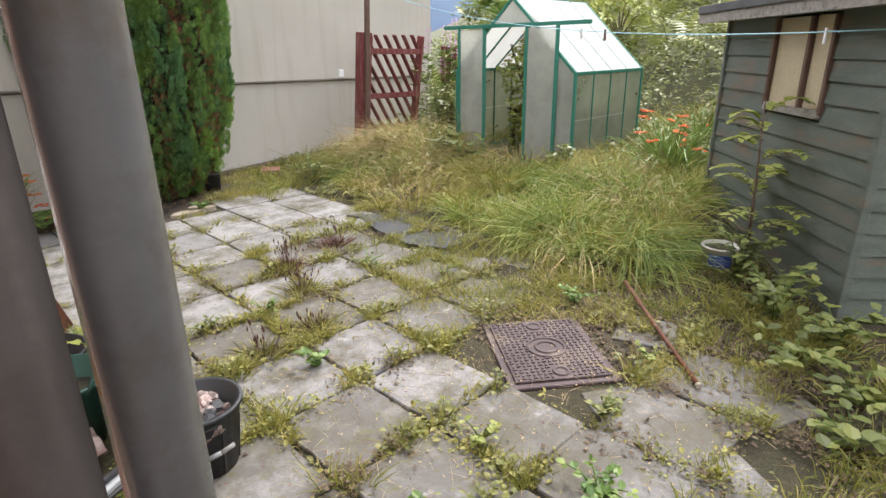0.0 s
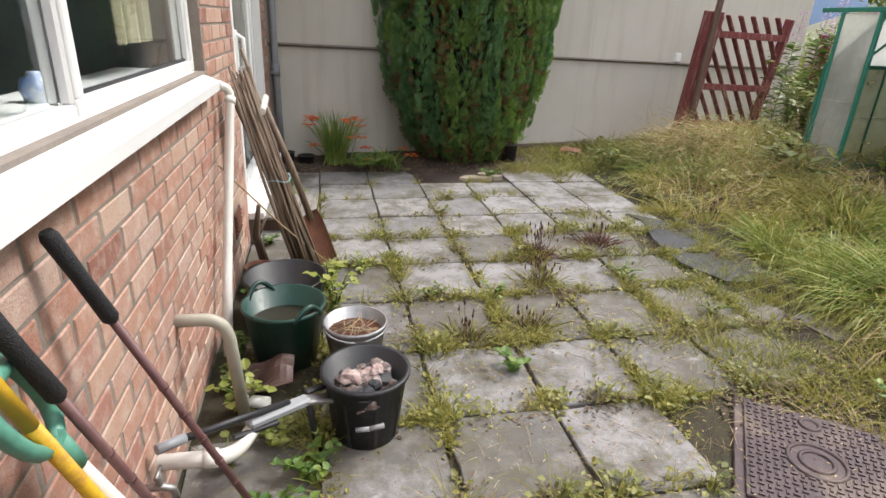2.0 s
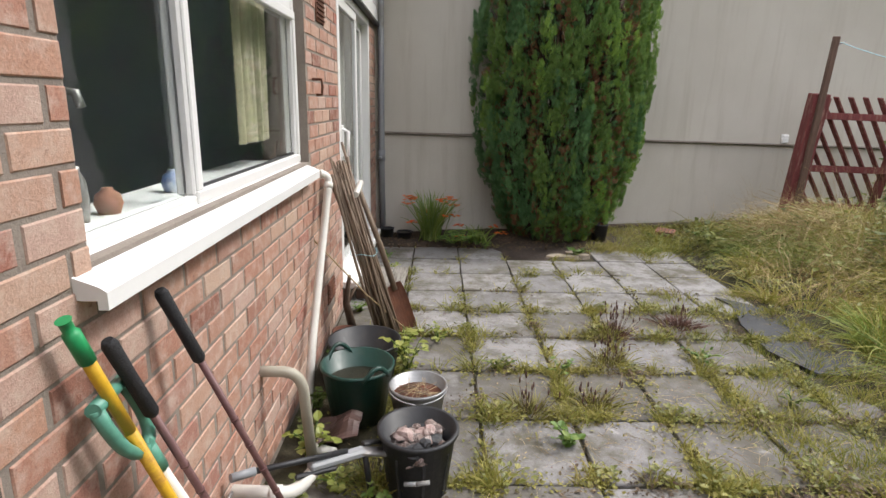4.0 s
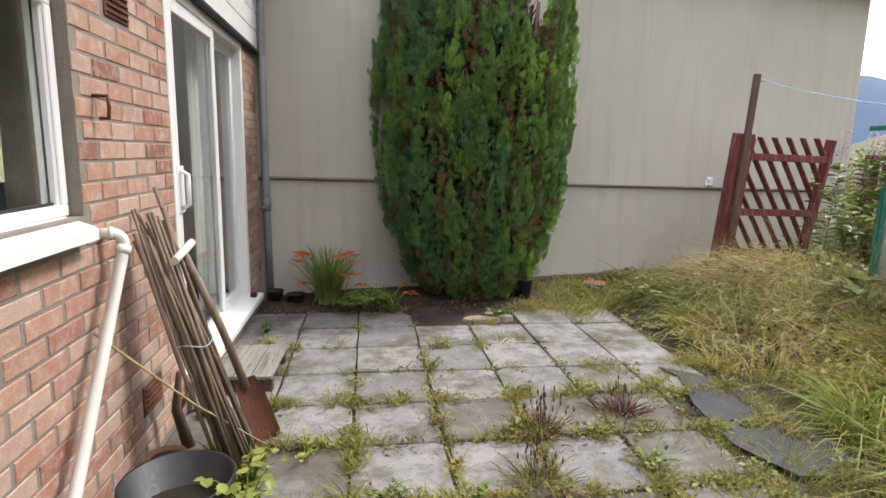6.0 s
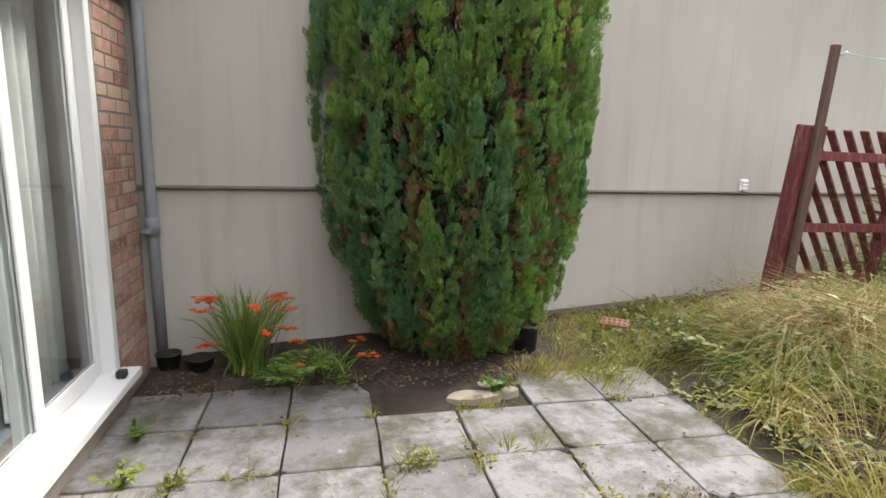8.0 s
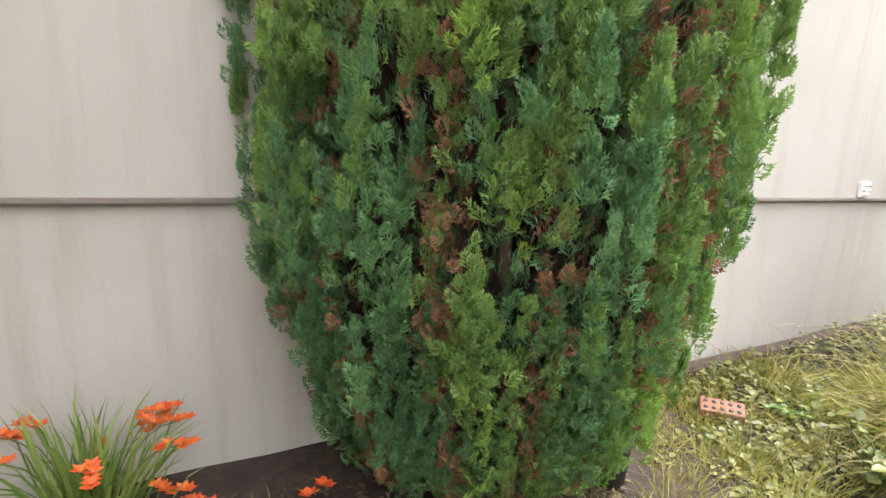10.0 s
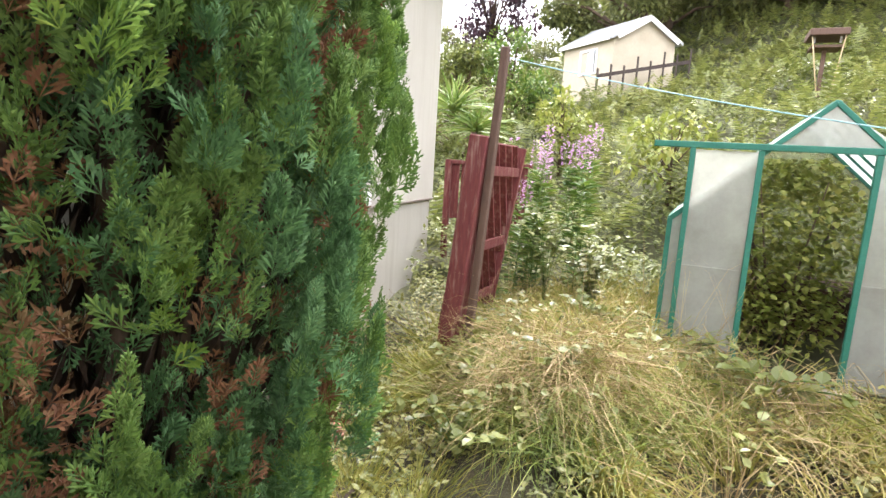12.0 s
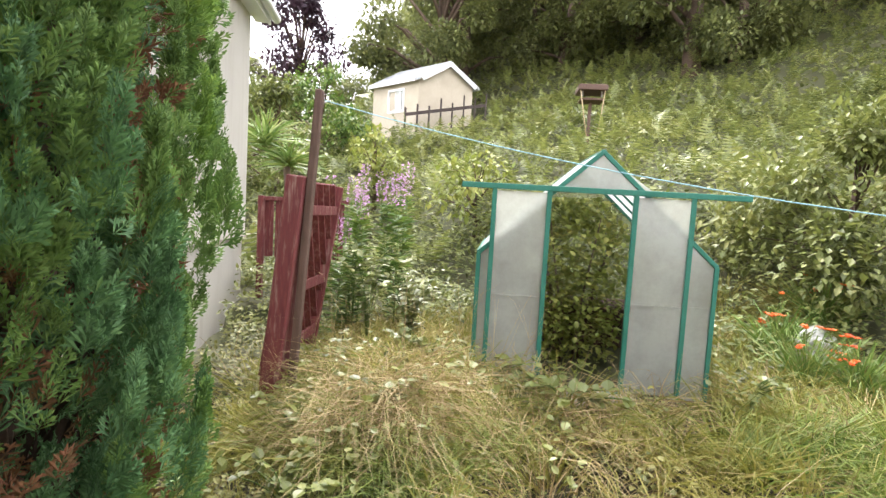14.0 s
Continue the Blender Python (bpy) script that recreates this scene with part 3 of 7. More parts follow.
def window_unit():
    w = thing("window_1", "white plastic double casement window with a wide sill", "window", kind="structure")
    y0, y1, z0, z1 = WIN
    x = -0.085
    f = 0.062
    bm = bmesh.new()
    g = 0.032
    for a, b, h in (((x, y0, z0 + g / 2), (x, y1, z0 + g / 2), g), ((x, y0, z1 - f / 2), (x, y1, z1 - f / 2), f)):
        beam(a, b, 0.07, h, 0.006, bm)
    part("window_frame", bm, UPVC, w)
    for nm, y, wd in (("jamb", y0 + 0.04, 0.08), ("mullion", 2.18, 0.05), ("jamb", y1 - f / 2, f)):
        part(nm, beam((x, y, z0 + g), (x, y, z1 - f), 0.068, wd, 0.006, up=(0, 1, 0)), UPVC, w)
    part("transom", beam((x, 2.205, 1.93), (x, y1 - f, 1.93), 0.068, 0.07, 0.006), UPVC, w)
    # opening casement with its own sash
    sash = bmesh.new()
    a0, a1, c0, c1 = 2.165, y1 - 0.014, z0 + 0.004, 1.91
    for a, b, ww, dd, up in (((x + 0.028, a0, c0 + 0.02), (x + 0.028, a1, c0 + 0.02), 0.03, 0.04, (0, 0, 1)), ((x + 0.028, a0, c1 - 0.02), (x + 0.028, a1, c1 - 0.02), 0.03, 0.04, (0, 0, 1)), ((x + 0.028, a0 + 0.02, c0 + 0.04), (x + 0.028, a0 + 0.02, c1 - 0.04), 0.03, 0.04, (0, 1, 0)), ((x + 0.028, a1 - 0.02, c0 + 0.04), (x + 0.028, a1 - 0.02, c1 - 0.04), 0.03, 0.04, (0, 1, 0))):
        beam(a, b, ww, dd, 0.004, sash, up)
    part("sash", sash, UPVC, w)
    for a, b, c, d in ((y0 + 0.08, 2.155, z0 + g, z1 - f), (2.205, y1 - f, z0 + g, 1.895), (2.205, y1 - f, 1.965, z1 - f)):
        p = part("pane", box((0.02, b - a, d - c), (x, (a + b) / 2, (c + d) / 2)), GLASS, w)
        p.visible_shadow = False
    # sill: sloped board with a drip nose
    bm = bmesh.new()
    prof = [(-0.11, 1.18), (-0.05, 1.18), (0.045, 1.146), (0.06, 1.136), (0.06, 1.1), (0.04, 1.1), (0.04, 1.118), (-0.004, 1.118), (-0.004, 1.145), (-0.11, 1.145)]
    for s0, s1 in ((1.48, 3.43),):
        u = [bm.verts.new((px, s0, pz)) for px, pz in prof]
        v = [bm.verts.new((px, s1, pz)) for px, pz in prof]
        for k in range(len(prof)):
            j = (k + 1) % len(prof)
            bm.faces.new((u[k], u[j], v[j], v[k]))
        bm.faces.new(u[::-1])
        bm.faces.new(v)
    bmesh.ops.recalc_face_normals(bm, faces=bm.faces)
    part("window_sill", bm, UPVC, w, "deep white plastic sill with a drip edge")
    part("gasket", beam((x + 0.016, a0 + 0.04, c0 + 0.045), (x + 0.016, a1 - 0.04, c0 + 0.045), 0.008, 0.01), BLACKPLASTIC, w)


window_unit()


def sliding_door():
    d = thing("door_1", "white sliding patio door, closed, with a raised sill", "door", kind="structure")
    y0, y1, z0, z1 = DOOR
    x = -0.06
    f = 0.06
    bm = bmesh.new()
    beam((x, y0, z1 - f / 2), (x, y1, z1 - f / 2), 0.12, f, 0.005, bm)
    part("head", bm, UPVC, d)
    for y in (y0 + f / 2, y1 - f / 2):
        part("jamb", beam((x, y, z0), (x, y, z1 - f), 0.12, f, 0.005, up=(0, 1, 0)), UPVC, d)
    part("threshold", box((0.2, y1 - y0 + 0.06, 0.05), (0.0, (y0 + y1) / 2, z0 + 0.025), 0.006), UPVC, d, "white plastic threshold sill")
    mid = 5.33
    for nm, a, b, xx in (("sliding_leaf", y0 + f, mid + 0.04, x + 0.03), ("fixed_leaf", mid - 0.04, y1 - f, x - 0.03)):
        leaf = part(nm, beam((xx, a + 0.035, z0 + 0.05), (xx, a + 0.035, z1 - f), 0.045, 0.07, 0.005, up=(0, 1, 0)), UPVC, d)
        part("stile", beam((xx, b - 0.035, z0 + 0.05), (xx, b - 0.035, z1 - f), 0.045, 0.07, 0.005, up=(0, 1, 0)), UPVC, leaf)
        part("rail", beam((xx, a + 0.07, z0 + 0.095), (xx, b - 0.07, z0 + 0.095), 0.045, 0.09, 0.005), UPVC, leaf)
        part("rail", beam((xx, a + 0.07, z1 - f - 0.035), (xx, b - 0.07, z1 - f - 0.035), 0.045, 0.07, 0.005), UPVC, leaf)
        p = part("pane", box((0.018, b - a - 0.14, z1 - f - 0.07 - z0 - 0.14), (xx, (a + b) / 2, (z0 + 0.14 + z1 - f - 0.07) / 2)), GLASS, leaf)
        p.visible_shadow = False
        if nm == "sliding_leaf":
            part("handle_plate", box((0.014, 0.1, 0.25), (xx + 0.029, a + 0.035, 1.2), 0.004), UPVC, leaf)
            bm = tube([(xx + 0.036, a + 0.02, 1.1), (xx + 0.075, a + 0.02, 1.12), (xx + 0.075, a + 0.02, 1.28), (xx + 0.036, a + 0.02, 1.3)], 0.013, 8)
            part("door_handle", bm, UPVC, leaf, "white pull handle")
    part("stop_block", box((0.05, 0.05, 0.04), (0.05, y1 - 0.13, z0 + 0.072), 0.006), BLACKPLASTIC, d, "small black door stop")
    part("plinth", box((0.02, y1 - y0, 0.16), (0.012, (y0 + y1) / 2, 0.08)), MORTAR, d)


sliding_door()


def cladding():
    c = thing("cladding_panel", "white plastic cladding above the patio door", "cladding", kind="structure")
    z = 2.27
    while z < 3.15:
        part("board", box((0.03, HOUSE_N - DOOR[0] + 0.06, 0.146), (0.017, (HOUSE_N + DOOR[0]) / 2, z + 0.073), 0.004), UPVC, c)
        z += 0.15
    part("drip_edge", box((0.05, HOUSE_N - DOOR[0] + 0.07, 0.025), (0.025, (HOUSE_N + DOOR[0]) / 2, 2.255), 0.003), BLACKPLASTIC, c, "dark lower edge")


cladding()


# ---- neighbouring rendered building ----
def rendered_building():
    b = thing("neighbour_house", "beige rendered house gable with a ledge line", "house", kind="structure")
    a = math.atan(WALL_SLOPE)
    b.matrix_world = pose(-3.0, WALL_Y - 3.0 * WALL_SLOPE, 0, 0, 0, math.degrees(a))
    L = (7.66 + 3.0) / math.cos(a)
    low = bmesh.new()
    box((L - 0.03, 6.0, 1.75), ((L - 0.03) / 2, 3.03, 0.2), 0.01, low)
    part("lower_wall", low, RENDER, b)
    up = bmesh.new()
    box((L, 6.0, 2.62), (L / 2, 3.0, 1.085 + 1.31), 0.012, up)
    part("upper_wall", up, RENDER, b)
    for o in b.children:
        for v in o.data.vertices:
            if 1.0 < v.co.z < 1.12:
                v.co.z += 0.075 - 0.022 * (v.co.x - 3.1)
    part("foot_kerb", box((3.6, 0.1, 0.1), (L - 4.0, -0.05, 0.01), 0.015), plain("earthy_brick_kerb", (0.1, 0.068, 0.052), (0.07, 0.05, 0.038), 6, 0.95, bump=0.6), b, "earthy brick kerb along the wall foot")
    part("ledge_bead", beam((0, -0.004, 1.092 + 0.075 + 0.022 * 3.1), (L + 0.004, -0.004, 1.092 + 0.075 - 0.022 * (L - 3.1)), 0.018, 0.02, 0.003), MORTAR, b, "thin bead along the ledge")
    roof = bmesh.new()
    beam((L / 2, -0.16, 3.76), (L / 2, 3.1, 5.2), 0.14, L + 0.5, bm=roof, up=(1, 0, 0))
    beam((L / 2, 6.4, 3.76), (L / 2, 3.1, 5.2), 0.14, L + 0.5, bm=roof, up=(1, 0, 0))
    part("roof", roof, ROOF, b)
    part("fascia", box((L + 0.5, 0.03, 0.18), (L / 2, -0.17, 3.68)), UPVC, b)
    part("soffit", box((L + 0.5, 0.16, 0.02), (L / 2, -0.08, 3.62)), UPVC, b)
    g = tube([(-0.2, -0.24, 3.7), (L + 0.3, -0.24, 3.68)], 0.055, 10)
    part("gutter", g, UPVC, b)
    # little white vent above the ledge
    s = 5.2 / math.cos(a) + 3.0 / math.cos(a)
    v = part("vent", box((0.1, 0.03, 0.12), (s, -0.014, 1.125), 0.006), UPVC, b, "small white plastic vent with slats")
    for k in range(3):
        part("slat", box((0.085, 0.02, 0.022), (s, -0.034, 1.09 + 0.035 * k), 0.004), UPVC, v)


rendered_building()


def in_wall_frame(x, off, z):
    """A point on the rendered wall's line at x, off metres in front of it."""
    return (x + off * math.sin(math.atan(WALL_SLOPE)), WALL_Y + WALL_SLOPE * x - off * math.cos(math.atan(WALL_SLOPE)), z)


# ---- pipes on the house ----
def pipe_thing(name, label, points, r, material, clips=(), collars=()):
    t = thing(name, label, "pipe")
    part("pipe", tube(points, r, 14), material, t)
    for p, q in collars:
        part("collar", tube([p, q], r * 1.22, 14), material, t)
    for c in clips:
        part("bracket", box((0.05, 0.16, 0.025), c, 0.004), material, t)
    return t


pipe_thing("drainpipe", "grey plastic downpipe at the house corner", [(0.07, 6.7, 0.1), (0.062, 6.7, 0.86), (0.062, 6.7, 3.3)], 0.034, GREYPVC, clips=[(0.045, 6.69, 0.9)], collars=[((0.062, 6.7, 0.86), (0.062, 6.7, 0.98))])
pipe_thing("drainpipe", "dull brown-grey plastic downpipe near the house corner", [(0.15, 1.015, -0.02), (0.15, 1.015, 3.1)], 0.036, DOWNPIPE, collars=[((0.15, 1.015, 0.3), (0.15, 1.015, 0.38))])
pipe_thing("soil_pipe", "grimy dark plastic pipe beside the downpipe", [(0.062, 1.0, -0.02), (0.062, 1.0, 3.1)], 0.038, BROWNPIPE, clips=[(0.1, 0.945, 1.06)])
pipe_thing("waste_pipe", "white plastic waste pipe running down the brick", [(0.0, 3.56, 1.1), *arc((0.03, 3.57, 1.1), (0.075, 3.59, 1.1), (0.075, 3.585, 1.05), 5), (0.06, 3.12, 0.32), (0.06, 2.96, 0.02)], 0.021, WHITEPIPE, collars=[((0.03, 3.57, 1.1), (0.045, 3.575, 1.1)), ((0.075, 3.585, 1.05), (0.074, 3.57, 1.02))])
pipe_thing("overflow_pipe", "faded olive plastic pipe bent down from the wall", [(-0.02, 2.49, 0.46), (0.06, 2.49, 0.46), *arc((0.08, 2.49, 0.46), (0.15, 2.49, 0.46), (0.16, 2.5, 0.38), 6), (0.18, 2.52, 0.02)], 0.022, FADEDPIPE)
pipe_thing("waste_pipe", "white plastic waste pipe with a bend above the gully", [(-0.02, 2.12, 0.2), (0.14, 2.14, 0.18), *arc((0.16, 2.14, 0.18), (0.21, 2.15, 0.17), (0.24, 2.2, 0.2), 6), (0.27, 2.26, 0.22)], 0.024, WHITEPIPE, collars=[((0.12, 2.138, 0.182), (0.16, 2.14, 0.18))])
pipe_thing("pipe_offcut", "short white plastic pipe offcut lying on the ground", [(0.14, 2.62, 0.035), (0.26, 2.58, 0.035)], 0.024, WHITEPIPE)


def wall_hook():
    h = thing("wall_hook", "small dark iron hook fixed in the brickwork", "hook")
    part("hook", tube([(-0.005, 3.6, 1.6), (0.05, 3.6, 1.6), (0.055, 3.6, 1.56), (0.05, 3.6, 1.52), (0.02, 3.6, 1.52)], 0.007, 8), RUST, h)


wall_hook()


def air_brick(y, z, label):
    a = thing("air_brick", label, "vent", (0, y, z))
    part("body", box((0.05, 0.215, 0.14), (-0.02, 0, 0), 0.004), RUST, a)
    for k in range(5):
        part("slot", box((0.012, 0.19, 0.008), (0.007, 0, -0.05 + 0.025 * k), 0.002), RUST, a)


air_brick(3.86, 1.98, "red clay louvred air brick high in the wall")
air_brick(3.95, 0.3, "red clay louvred air brick low in the wall")


# ---- conifer ----
def spray_shape(rng, pairs=4):
    """A flat fern-like spray: a stem with plump ridged fingers that fork near their tips."""
    v, f = [], []

    def finger(a, b, w, lift=0.0):
        a, b = np.array(a, float), np.array(b, float)
        s = np.cross(b - a, (0, 0, 1.0))
        s = s / (np.linalg.norm(s) + 1e-9) * w
        k = len(v)
        m = a + (b - a) * 0.62
        if not lift:
            v.extend([a, m + s, b, m - s])
            f.extend([(k, k + 1, k + 2), (k, k + 2, k + 3)])
            return
        up = np.array((0, 0, lift))
        v.extend([a, m + s, m + up, m - s, b - up * 0.6])
        f.extend([(k, k + 1, k + 2), (k, k + 2, k + 3), (k + 1, k + 4, k + 2), (k + 2, k + 4, k + 3)])

    for i in range(pairs):
        y = (i + 0.4) / pairs
        root = np.array((0, y * 0.8, 0.05 * math.sin(2.5 * y)))
        reach = (0.36 * (1 - y) ** 0.75 + 0.1) * rng.uniform(0.82, 1.15)
        for sgn in (-1, 1):
            z = rng.uniform(-0.1, 0.1)
            tip = root + np.array((sgn * reach * 0.72, reach * 0.95, z))
            finger(root, tip, 0.046, 0.024)
            if i < pairs - 1:
                half = root + (tip - root) * 0.45
                finger(half, half + np.array((sgn * reach * 0.5, reach * 0.14, -z * 0.4)), 0.04)
                finger(half, half + np.array((sgn * reach * 0.12, reach * 0.5, z * 0.6)), 0.04)
    finger((0, 0.0, 0), (0, 0.6, 0.02), 0.02, 0.02)
    finger((0, 0.5, 0.03), (0, 1.0, 0.0), 0.04, 0.02)
    return np.array(v), np.array(f)


def tree_radius(ang, z):
    """The conifer's outline: narrow foot, widest from one to three metres up."""
    prof = np.interp(z, [0.0, 0.12, 0.3, 0.85, 1.3, 2.1, 2.9, 3.3, 3.6], [0.44, 0.58, 0.745, 0.91, 0.94, 0.93, 0.88, 0.62, 0.2])
    return prof * (1 + 0.03 * np.sin(ang * 5 + 1.3 * np.sin(z * 2)) + 0.025 * np.sin(ang * 13 + z * 3))


def conifer():
    """Grows close against the wall: columns of upright plumes with dark browned grooves between."""
    rng = np.random.default_rng(5)
    cx, cy = 2.01, 6.9
    t = thing("conifer_tree", "dense dark green upright conifer with browned inner sprays", "tree", (cx, cy, 0))
    trunk = bmesh.new()
    for k in range(9):
        a = math.pi + 0.15 + k * 0.36
        tube([(0.12 * math.cos(a), -0.3 + 0.07 * math.sin(a), -0.05), (0.3 * math.cos(a), -0.3 + 0.2 * math.sin(a), 0.7), (0.5 * math.cos(a), -0.2 + 0.4 * math.sin(a), 1.6), (0.55 * math.cos(a), -0.2 + 0.4 * math.sin(a), 2.8)], [0.045, 0.035, 0.025, 0.008], 7, trunk)
    part("trunk", trunk, BARK, t)
    shape = [spray_shape(rng) for _ in range(4)]

    def clear(p):
        return p[:, 1] + cy < WALL_Y + WALL_SLOPE * (p[:, 0] + cx) - 0.03

    def notch(p):
        d = p[:, 0] - 0.5 - 0.29 * (p[:, 1] + 0.3)
        e = p[:, 0] - 0.16 - 0.22 * (p[:, 1] + 0.3)
        return ((p[:, 2] > 2.35) & (np.abs(d) < (p[:, 2] - 2.35) * 0.34)) | ((p[:, 2] > 2.6) & (np.abs(e) < (p[:, 2] - 2.6) * 0.26))

    def seam(a, z):
        """Above zero in the grooves between the columns of plumes."""
        return np.cos(a * 15 + 1.0 * np.sin(z * 1.5 + a) + 0.5 * np.sin(z * 4.3 + a * 4)) - 0.45 + 0.35 * np.sin(z * 2.9 + a * 7)

    # plumes: upright tapering tufts, staggered in columns over the front of the crown
    np_ = 900
    pa = rng.uniform(math.pi - 0.45, 2 * math.pi + 0.45, np_)
    pz = -0.02 + 3.15 * (np.arange(np_) + rng.random(np_)) / np_
    gap = np.clip(seam(pa, pz + 0.12), 0, 1)
    pr = tree_radius(pa, pz) * (rng.uniform(0.84, 0.985, np_) - 0.17 * gap)
    base = np.stack([pr * np.cos(pa), pr * np.sin(pa), pz], 1)
    out = np.stack([np.cos(pa), np.sin(pa), np.zeros(np_)], 1)
    side = np.stack([-np.sin(pa), np.cos(pa), np.zeros(np_)], 1)
    axis = out * rng.uniform(0.04, 0.24, (np_, 1)) + side * rng.normal(0, 0.1, (np_, 1)) + np.array((0.02, 0, 1.0))
    axis /= np.linalg.norm(axis, axis=1, keepdims=True)
    plen = rng.uniform(0.2, 0.38, np_)
    prad = rng.uniform(0.025, 0.048, np_)
    n = 29000
    k = rng.integers(0, np_, n)
    u = rng.random(n) ** 0.85
    th = rng.normal(0, 1.1, n)
    ring = out[k] * np.cos(th)[:, None] + side[k] * np.sin(th)[:, None]
    pos = base[k] + axis[k] * (u * plen[k])[:, None] + ring * (prad[k] * (1.05 - u) ** 0.7)[:, None] * rng.uniform(0.2, 1.0, (n, 1))
    fwd = axis[k] * (0.75 + 0.5 * u)[:, None] + ring * rng.uniform(0.35, 0.85, (n, 1)) * (1.15 - u)[:, None] + rng.normal(0, 0.13, (n, 3))
    ok = clear(pos) & ~notch(pos) & ~notch(pos + fwd * 0.06)
    pos, fwd, k, u = pos[ok], fwd[ok], k[ok], u[ok]
    size = rng.uniform(0.05, 0.09, len(pos)) * (1.1 - 0.35 * u)
    kind = rng.integers(0, 4, len(pos))
    col = np.sin(pa * 7.5 + 0.6 * np.sin(pz * 1.3))
    # tones vary by column; cos(pa) paints the sunlit +x side limier, foot bluer
    drift = 0.7 * np.cos(pa) + 0.6 * col + 0.5 * np.sin(pz * 3.3 - pa) - 0.5 * np.clip(1 - pz / 1.1, 0, 1) + rng.normal(0, 0.5, np_)
    tone = np.where(drift < -0.5, 1, np.where(drift > 0.95, 2, 0))[k]
    pieces, slots = [], []
    for j in range(4):
        for c in range(3):
            sel = (kind == j) & (tone == c)
            pieces.append(instances(shape[j][0], shape[j][1], frames_of(pos[sel], fwd[sel], rng, size[sel])))
            slots += [c] * len(pieces[-1][1])
    crown = mesh_of("crown", *stack(*pieces), (CONIFER, CONIFERBLUE, CONIFERLIME))
    crown.polygons.foreach_set("material_index", slots)
    part("crown", crown, None, t)
    # inner layer: green behind the plumes, browned in the grooves
    n = 9000
    a, z = rng.uniform(math.pi - 0.4, 2 * math.pi + 0.4, n), 0.03 + 3.0 * rng.random(n)
    brown = seam(a, z) + rng.normal(0, 0.3, n) > 0.05
    r = tree_radius(a, z) * np.where(brown, rng.uniform(0.74, 0.9, n), rng.uniform(0.68, 0.84, n))
    pos = np.stack([r * np.cos(a), r * np.sin(a), z], 1)
    o = np.stack([np.cos(a), np.sin(a), np.zeros(n)], 1)
    fwd = o * 0.45 + np.array((0, 0, 0.7)) + rng.normal(0, 0.4, (n, 3))
    ok = clear(pos) & ~notch(pos)
    pieces = {False: [], True: []}
    for j in range(2):
        for dead in (False, True):
            sel = ok & (brown == dead) & (np.arange(n) % (2 if dead else 3) == j)
            pieces[dead].append(instances(shape[j][0], shape[j][1], frames_of(pos[sel], fwd[sel], rng, rng.uniform(0.06, 0.1, sel.sum()))))
    tagged(part("inner_spray", mesh_of("inner_spray", *stack(*pieces[False]), CONIFERBLUE), None, t), kind="stuff")
    tagged(part("dead_spray", mesh_of("dead_spray", *stack(*pieces[True]), DEADSPRAY), None, t, "browned dead sprays inside the crown"), kind="stuff")
    # brown twigs inside, which close the view through the crown; shade painted in
    m = 9000
    a, z = rng.uniform(math.pi - 0.4, 2 * math.pi + 0.4, m), 0.05 + 3.0 * rng.random(m)
    r = tree_radius(a, z) * rng.uniform(0.3, 0.68, m)
    p = np.stack([r * np.cos(a), r * np.sin(a), z], 1)
    fw = np.stack([np.cos(a) * 0.6, np.sin(a) * 0.6, np.full(m, 1.4)], 1) + rng.normal(0, 0.35, (m, 3))
    ok = clear(p) & ~notch(p)
    tagged(part("inner_twig", mesh_of("inner_twig", *instances(DART_V * (0.35, 1, 1), DART_F, frames_of(p[ok], fw[ok], rng, rng.uniform(0.12, 0.26, ok.sum()))), DARKBARK), None, t, "inner twigs in shade-darkened brown"), kind="stuff")


conifer()


# ---- greenhouse ----
GX, GY0, GY1, GB, GE, GA = 5.25, 3.85, 5.53, 0.22, 1.2, 1.97
GD = 1.42


